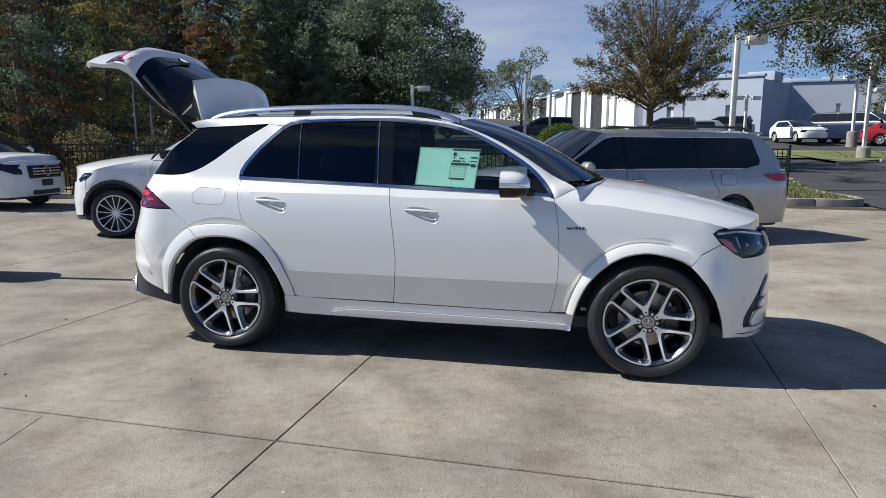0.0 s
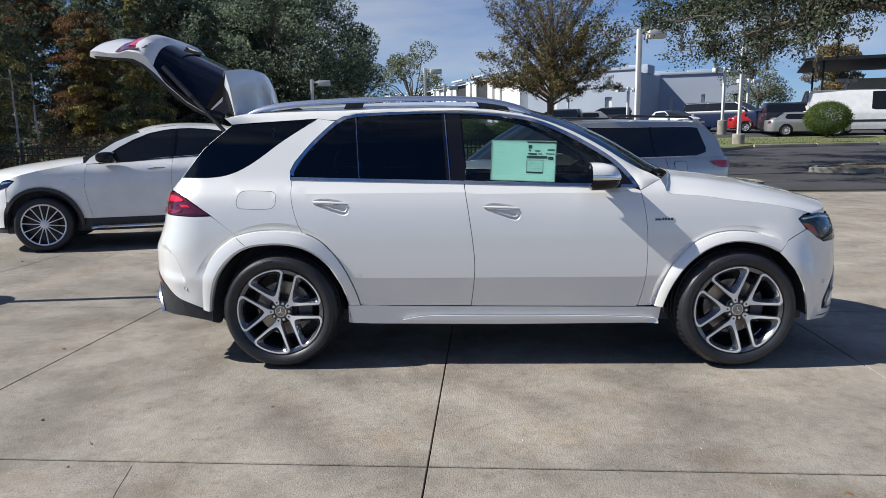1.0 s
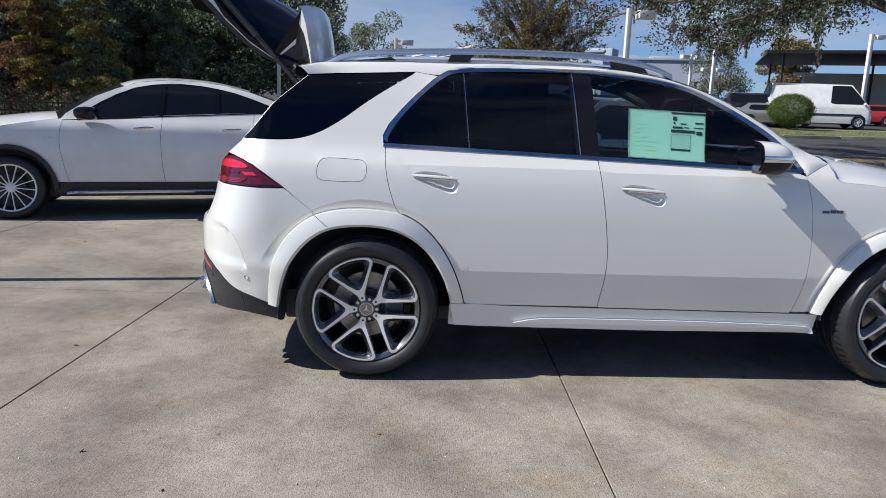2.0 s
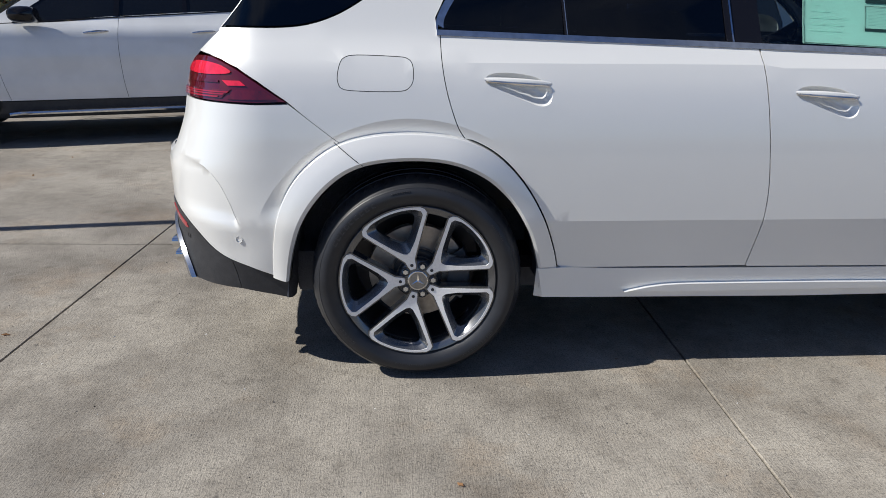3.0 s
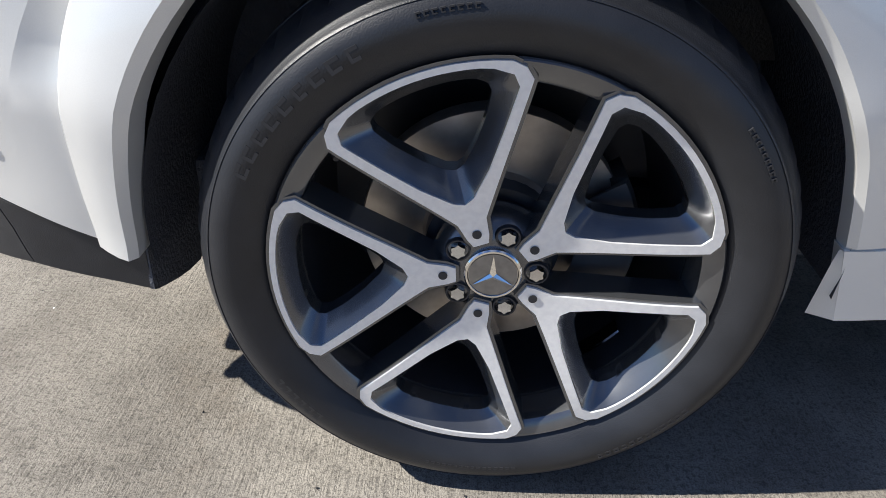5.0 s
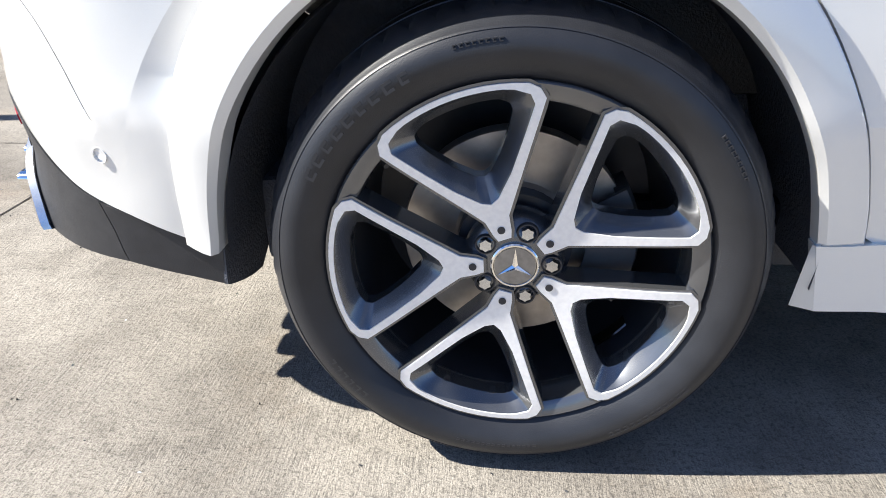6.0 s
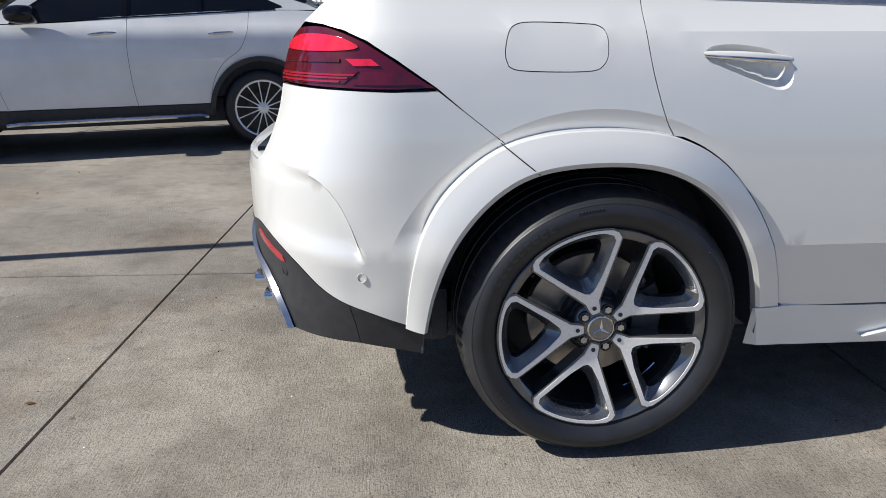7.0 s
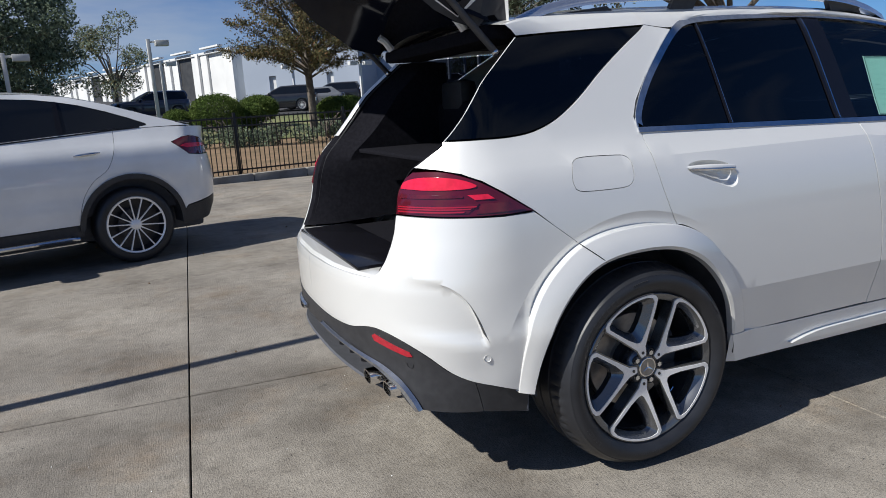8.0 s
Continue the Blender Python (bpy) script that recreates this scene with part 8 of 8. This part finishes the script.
def cypress(x, y, high, wide, mats, seed, label, count=34000):
    """A straight leader with tiers of feathered branches that rise a little and then droop; gaps stay between the tiers."""
    rng = np.random.default_rng(seed)
    t = thing("cypress_tree", label, "tree", Matrix.Translation((x, y, rise(x, y))), "cypress trees along the fence")
    bm = bmesh.new()
    tube(bm, [(0, 0, -.3), (.02, 0, .2), (rng.normal(0, .06), rng.normal(0, .06), high * .5), (0, 0, high)], [.26, .18, .10, .012], 8)
    n = int(high * 9)
    spray = []
    for k in range(n):
        h = ((k + rng.random()) / n) ** .92
        z0 = .7 + (high - .8) * h
        ln = (wide * (1 - h) ** .75 * rng.uniform(.55, 1.2) + .16)
        a = k * 2.39996 + rng.normal(0, .4)
        d = np.array([math.cos(a), math.sin(a)])
        lift, sag = rng.uniform(.12, .38), rng.uniform(.30, .55)
        at = lambda f: (d[0] * ln * f, d[1] * ln * f, z0 + ln * (lift * f - sag * f * f))
        tube(bm, [at(f) for f in (0, .35, .7, 1.0)], [.030 * (1.1 - h), .020 * (1.1 - h), .012 * (1.1 - h), .004], 4, cap=False)
        m = int(count / n * (.35 + ln / wide * 1.3))
        f = .12 + .88 * rng.random(m) ** .75
        side = rng.normal(0, .16, m) * ln * (1.05 - .5 * f) + rng.normal(0, .03, m)
        hang = -np.abs(rng.normal(0, .055 + .05 * ln, m)) + .03
        spray.append(np.stack([d[0] * ln * f - d[1] * side, d[1] * ln * f + d[0] * side, z0 + ln * (lift * f - sag * f * f) + hang], 1))
    part("trunk", bm, BARK, t)
    which = rng.choice(len(mats), n, p=np.array([q[1] for q in mats]) / sum(q[1] for q in mats))
    for i, (m2, share) in enumerate(mats):
        pts = [p for p, w in zip(spray, which) if w == i]
        if pts:
            pts = np.concatenate(pts)
            o = new("crown", leaf_mesh("crown", pts, .115 * rng.uniform(.6, 1.4, len(pts)), m2, rng, 1.0, .38))
            o.parent = t
    return t


G, U, O = LEAF_CYP, LEAF_RUST, LEAF_GOLD
for x, y, hh, ww, mm, sd, lab in (
        (-15.6, 13.9, 12.5, 2.6, [(LEAF_DARK, .45), (G, .15), (U, .4)], 31, "tall cypress turning rust brown"),
        (-19.0, 15.2, 12.0, 2.6, [(LEAF_DARK, .6), (U, .4)], 32, "tall dark cypress with rusty tips"),
        (-15.0, 17.4, 11.5, 1.9, [(G, .65), (O, .35)], 33, "tall green cypress with pale tips"),
        (-16.6, 20.6, 13.0, 2.4, [(G, .3), (U, .3), (LEAF_DARK, .4)], 34, "tall cypress in autumn colour"),
        (-15.9, 26.0, 12.5, 2.0, [(U, .5), (LEAF_DARK, .5)], 35, "rust brown cypress along the fence"),
        (-18.4, 28.6, 12.5, 2.4, [(U, .75), (LEAF_DARK, .25)], 36, "rust brown cypress in the wood"),
        (-11.7, 22.0, 6.7, 1.35, [(O, .6), (G, .4)], 37, "golden cypress lit by the sun"),
        (-13.6, 22.3, 6.0, 1.3, [(O, .6), (U, .4)], 38, "golden brown cypress along the fence"),
        (-13.0, 25.5, 10.5, 1.7, [(G, .3), (LEAF_DARK, .7)], 39, "slender green cypress along the fence"),
        (-10.4, 26.6, 7.0, 1.6, [(LEAF_DARK, .8), (G, .2)], 40, "small dark cypress along the fence"),
        (-21.5, 19.0, 13.0, 2.8, [(G, .5), (LEAF_DARK, .5)], 43, "tall green cypress along the fence")):
    cypress(x, y, hh, ww, mm, sd, lab)
# the wood behind
for k in range(9):
    x, y = -40 + k * 3.6 + R.uniform(-1, 1), 30 + R.uniform(0, 8) + k * 1.1
    build_tree("wood_tree", "dark tall tree in the wood", x, y, .3, 4.0, round_crown(R, 0, 0, 1.0, 12.5 + R.uniform(-2, 2.5), 3.6, 3.4, 120, .8), 15000, .24, LEAF_DARK, 60 + k, "trees of the wood", mats=[(LEAF_DARK, .75), (LEAF_OAK, .25)], limbs=20)
for k in range(4):
    x, y = -36 + k * 4.2, 9.5 + k * 1.9 + R.uniform(-.6, .6)
    build_tree("wood_tree", "dark tree behind the fence", x, y, .25, 3.0, round_crown(R, 0, 0, .6, 10.5, 2.8, 2.6, 110, .62), 14000, .18, LEAF_DARK, 80 + k, "trees of the wood", mats=[(LEAF_DARK, .6), (U, .2), (LEAF_CYP, .2)], limbs=20)
for k in range(6):
    x, y = -30 + k * 2.7, 20.5 + k * 2.5
    build_tree("wood_tree", "dark tree in the middle of the wood", x, y, .25, 3.0, round_crown(R, 0, 0, .6, 10.5 + R.uniform(-1, 1), 2.6, 2.4, 110, .7), 13000, .20, LEAF_DARK, 180 + k, "trees of the wood", mats=[(LEAF_DARK, .6), (U, .2), (LEAF_CYP, .2)], limbs=18)
# two dead trunks behind the fence
for x, y, hh, sd in ((-11.45, 13.9, 3.6, 85), (-11.0, 14.1, 3.5, 86)):
    t = thing("dead_tree", "thin pale dead trunk behind the fence", "tree", Matrix.Translation((x, y, 0)), "dead trunks")
    rr = random.Random(sd)
    bm = bmesh.new()
    pts = [(rr.uniform(-.03, .03), rr.uniform(-.03, .03), hh * k / 8 - .1) for k in range(9)]
    tube(bm, pts, [.045 - .003 * k for k in range(9)], 8)
    trunk = part("trunk", bm, PALE_BARK, t)
    for k in range(7):
        z = hh * (.35 + .09 * k)
        a = rr.random() * 6.283
        part("branch", tube(bmesh.new(), [(0, 0, z), (.14 * math.cos(a), .14 * math.sin(a), z + .05), (.34 * math.cos(a), .34 * math.sin(a), z + .03)], [.012, .008, .004], 5), PALE_BARK, t)
# undergrowth along the fence
for k in range(16):
    x = -30 + k * 1.75
    y = 5.6 + .288 * (x + 34) + R.uniform(.3, 2.2)
    build_tree("shrub", "dark leafy shrub behind the fence", x, y, .05, .4, round_crown(R, 0, 0, .2, 1.2 + R.uniform(0, .6), 1.1, 1.0, 9, .55), 3000, .085, LEAF_DARK, 100 + k, "shrubs behind the fence", mats=[(LEAF_CYP, .5), (LEAF_RUST, .35), (LEAF_DARK, .15)], category="shrub")
for k in range(9):
    x = -8.6 + k * 1.9
    build_tree("shrub", "low dark hedge shrub", x, 22.5 + R.uniform(-.3, .3), .05, .3, round_crown(R, 0, 0, .1, .55, 1.1, .7, 8, .42), 1800, .10, LEAF_DARK, 130 + k, "hedge behind the fence", category="shrub")
# the thin-leaved tree in the middle
def build_elm(x, y, seed):
    """A leader with many straight ascending limbs, feathered with twigs; leaves sit along the twigs, fewer towards the top."""
    rng = np.random.default_rng(seed)
    t = thing("elm_tree", "half-bare tree with thin olive and brown leaves", "tree", Matrix.Translation((x, y, rise(x, y))))
    bm = bmesh.new()
    tube(bm, [(0, 0, -.3), (.02, 0, .1), (.03, .02, 1.2), (0, .05, 2.4), (.08, 0, 4.4), (.02, .04, 6.6), (0, 0, 8.6)], [.24, .18, .155, .145, .10, .055, .015], 10)
    cent = []
    n = 84
    for k in range(n):
        h = (k + rng.random()) / n
        z0 = 2.2 + 2.9 * h ** 1.1
        a = k * 2.39996 + rng.normal(0, .3)
        rise_a = radians(13 + 55 * h + rng.normal(0, 7))
        ln = (3.5 + .9 * h) * rng.uniform(.72, 1.14)
        d = Vector((math.cos(a) * math.cos(rise_a), math.sin(a) * math.cos(rise_a), math.sin(rise_a)))
        bow = Vector((0, 0, .35 * (1 - h)))
        limb = [Vector((0, 0, z0)) + d * ln * f + bow * math.sin(math.pi * f) + Vector(rng.normal(0, .05, 3)) * f for f in (0, .25, .5, .75, 1.0)]
        r0 = .045 * (1.1 - .5 * h)
        tube(bm, limb, [r0, r0 * .75, r0 * .5, r0 * .3, r0 * .1], 5)
        thick = max(.22, 1.15 - 1.1 * h)
        for j in range(15):
            f = .22 + .78 * (j + rng.random()) / 15
            i = min(3, int(f * 4))
            s = limb[i].lerp(limb[i + 1], f * 4 - i)
            e = (d + Vector(rng.normal(0, .55, 3)) + Vector((0, 0, .15))).normalized() * rng.uniform(.35, .95) * (1.15 - .5 * f)
            tube(bm, [s, s + e * .5 + Vector(rng.normal(0, .03, 3)), s + e], [.011, .007, .003], 3, cap=False)
            for g in range(int(74 * thick * rng.uniform(.25, 1.6))):
                q = rng.random() ** .8
                cent.append(tuple(s + e * q + Vector(rng.normal(0, .075, 3))))
    part("trunk", bm, BARK, t)
    rng.shuffle(cent)
    cuts = [0, int(len(cent) * .62), int(len(cent) * .84), len(cent)]
    for m, lo, hi in zip((LEAF_ELM, LEAF_LIVE, LEAF_RUST), cuts, cuts[1:]):
        o = new("crown", leaf_mesh("crown", cent[lo:hi], .082 * rng.uniform(.6, 1.35, hi - lo), m, rng, .2))
        o.parent = t


build_elm(5.0, 26.3, 51)
# small far trees
for x, y, hh, rr, sd in ((-7.4, 52.0, 5.2, 2.6, 52), (-3.0, 50.0, 6.2, 2.8, 53), (-11.5, 56, 5.0, 2.6, 54), (24.5, 52.0, 5.6, 2.4, 55)):
    build_tree("small_tree", "small leafy tree by the far buildings", x, y, .12, 1.8, round_crown(R, 0, 0, 1.8, hh, rr, rr, 20, .9), 7000, .15, LEAF_OAK, sd, "small trees by the buildings", mats=[(LEAF_OAK, .7), (LEAF_ELM, .3)])
build_tree("maple_tree", "far orange-leaved tree behind the canopy", 42, 74, .2, 3.0, round_crown(R, 0, 0, 2.2, 7.4, 2.8, 2.6, 50, .8), 12000, .26, LEAF_RUST, 56, mats=[(LEAF_RUST, .5), (LEAF_GOLD, .3), (LEAF_DARK, .2)], limbs=16)
# the oak hung with moss
def build_live_oak(x, y, seed):
    """A spreading oak: long low limbs, small leaves in tufts along them, grey moss hanging from the outer ends."""
    rng = np.random.default_rng(seed)
    t = thing("live_oak", "spreading live oak hung with grey moss", "tree", Matrix.Translation((x, y, 0)))
    bm = bmesh.new()
    tube(bm, [(0, 0, -.3), (.05, 0, .2), (0, .1, 1.8), (-.1, .1, 3.5)], [.62, .48, .40, .40], 12)
    ends = [(-12.2, 3.6, 4.7), (-11.4, -1.4, 4.6), (-8.9, -5.0, 4.4), (-8.6, 4.9, 4.5), (-6.6, 8.0, 4.5), (-5.6, 5.6, 4.9), (-6.1, 1.7, 5.1), (-10.2, 1.2, 5.4), (-3.4, 9.2, 5.2), (-4.6, -4.0, 5.3), (-9.6, -3.2, 5.7),
            (-10.6, 3.0, 6.4), (-7.6, -1.8, 6.8), (-7.4, 6.2, 6.6), (-4.4, 3.2, 7.2), (3.0, 5.0, 6.4), (4.0, -3.0, 6.2)]
    leaves, hang = [], []
    for ex, ey, ez in ends:
        e = Vector((ex, ey, ez))
        start = Vector((-.1, .1, 3.4))
        mid = start.lerp(e, .45) + Vector((rng.normal(0, .4), rng.normal(0, .4), 1.9))
        limb = [Vector(p) for p in curve([tuple(start), tuple(mid), tuple(start.lerp(e, .78) + Vector((rng.normal(0, .3), rng.normal(0, .3), 1.0))), tuple(e)], 6)]
        n = len(limb)
        tube(bm, limb, [.10 * (1 - k / n) + .012 for k in range(n)], 7)
        for j in range(30):
            f = .30 + .70 * rng.random() ** .8
            i = min(n - 2, int(f * (n - 1)))
            s = limb[i].lerp(limb[i + 1], f * (n - 1) - i)
            q = Vector((rng.normal(0, .75), rng.normal(0, .75), rng.normal(.10, .42)))
            tip = s + q
            tube(bm, [s, s + q * .5 + Vector((0, 0, .12)), tip], [.014, .009, .004], 4, cap=False)
            for c in range(3):
                m = int(rng.integers(26, 60))
                at = np.array(tip) - np.array(q) * rng.uniform(0, .55) + rng.normal(0, .12, 3)
                leaves.append(at + rng.normal(0, 1, (m, 3)) * np.array([.20, .20, .13]) * rng.uniform(.7, 1.3))
            if rng.random() < .22 and f > .5:
                hang.append((tip.x, tip.y, tip.z, rng.uniform(.3, 1.15)))
    part("trunk", bm, BARK, t)
    leaves = np.concatenate(leaves)
    rng.shuffle(leaves)
    cut = int(len(leaves) * .72)
    for m, part_of in ((LEAF_LIVE, leaves[:cut]), (LEAF_DARK, leaves[cut:])):
        o = new("crown", leaf_mesh("crown", part_of, .105 * rng.uniform(.6, 1.35, len(part_of)), m, rng, .2))
        o.parent = t
    cent = []
    for hx, hy, hz, ln in hang:
        for j in range(int(130 * ln)):
            f = rng.random()
            w = .075 * (1 - .65 * f)
            cent.append((hx + rng.normal(0, w), hy + rng.normal(0, w), hz - f * ln))
    moss = new("moss", leaf_mesh("moss", cent, rng.uniform(.07, .17, len(cent)), MOSS, rng, 3.0, .3))
    moss.parent = t


build_live_oak(18.6, 16.8, 71)
# clipped shrubs
for x, y, rx, rz, sd in ((21.75, 35.1, 1.16, .88, 91), (-.3, 27.4, .55, .45, 92), (1.2, 27.0, 1.0, .72, 93), (2.6, 27.8, .7, .5, 94), (6.2, 27.0, .8, .55, 95), (7.6, 30.0, .8, .5, 96), (3.5, 31.0, .9, .6, 97)):
    build_tree("topiary_shrub", "round clipped green shrub on the lawn", x, y, .09, .35, [(0, 0, .30 + rz, rx, rx, rz)], 16000, .055 + .02 * rx, LEAF_BUSH, sd, "clipped shrubs on the lawn", fill=.86, category="shrub")


def leaf_litter():
    """Scattered dry leaves and grit on the concrete and beds."""
    rng = np.random.default_rng(77)
    pts = [(x, 9.3 + .29 * (x + 11.5) + abs(rng.normal(0, .8)) + .15, .10) for x in rng.uniform(-20, 2, 900)]
    pts += [(rng.uniform(-6, 9), rng.uniform(-4, 9), .004) for _ in range(130)]
    pts += [(x, rng.uniform(18.9, 20.0), .13) for x in rng.uniform(14.5, 24, 900)]
    grit = [(rng.uniform(-6, 6), -5.2 + 6 * rng.random() ** 1.3, .0015) for _ in range(2600)]
    for name, part_of, mat, word in (("dark_grit", grit[:1900], PLASTIC, "small dark chips"), ("pale_grit", grit[1900:], WALL_W, "small pale chips")):
        tagged(new(name, leaf_mesh(name, part_of, rng.uniform(.003, .010, len(part_of)), mat, rng)), word + " of grit on the concrete", "grit", kind="stuff")
    me = leaf_mesh("fallen_leaves", [(x, y, z + (rise(x, y) if y > 15 else 0)) for x, y, z in pts], rng.uniform(.015, .04, len(pts)), LEAF_RUST, rng)
    tagged(new("fallen_leaves", me), "scattered small dry brown leaves", "leaves", kind="stuff")


leaf_litter()

# ---- concrete slabs, last ----
def joint_x(i, y):
    """Long joints, each with its own slight slant."""
    at, slant = {-1: (-1.740, .0535), 0: (1.057, .0278), 1: (3.816, .035)}.get(i, (1.057 + 2.775 * i, .042))
    return at + slant * (y + 2.3)


def joint_y(j, x):
    at, slant = {0: (-2.325, -.030), 1: (.618, -.040)}.get(j, (-2.325 + 2.945 * j, -.036))
    return at + slant * (x - 1.06)


def corner_at(i, j):
    x, y = 1.06 + 2.77 * i, -2.3 + 2.945 * j
    for _ in range(4):
        x, y = joint_x(i, y), joint_y(j, x)
    return x, y


def slabs():
    g = 0.0048
    for i in range(-9, 12):
        for j in range(-4, 5):
            q = [corner_at(i + a, j + b) for a, b in ((0, 0), (1, 0), (1, 1), (0, 1))]
            cx, cy = sum(p[0] for p in q) / 4, sum(p[1] for p in q) / 4
            edge = 12.2 + 0.4 * (cx - 1.5) if cx < 1.5 else 13.2
            if cy > edge + 1.4 or cy > 13.4:
                continue
            wide = lambda line: [(x, y + (.0032 if y < cy else -.0032)) for x, y in line]
            out = wide(shrink(q, g))
            low = [(x - cx, y - cy, -.10) for x, y in out]
            rim = [(x - cx, y - cy, -.004) for x, y in out]
            top = [(x - cx, y - cy, 0.0) for x, y in wide(shrink(q, g + .004))]
            bm = bmesh.new()
            rows = [[bm.verts.new(p) for p in r] for r in (low, rim, top)]
            for a, b in zip(rows, rows[1:]):
                for k in range(4):
                    bm.faces.new((a[k], a[(k + 1) % 4], b[(k + 1) % 4], b[k]))
            bm.faces.new(rows[-1])
            o = part("slab", bm, CONCRETE, pavement, smooth=0)
            o.location = (cx, cy, 0)


slabs()
crack = bmesh.new()
tube(crack, [(-.358, -2.33, .0006), (-.338, -2.43, .0008), (-.316, -2.55, .0006), (-.285, -2.68, .0008), (-.247, -2.84, .0006)], [.0011, .0014, .0012, .0014, .0008], 5)
part("hairline_crack", crack, PLASTIC, pavement)
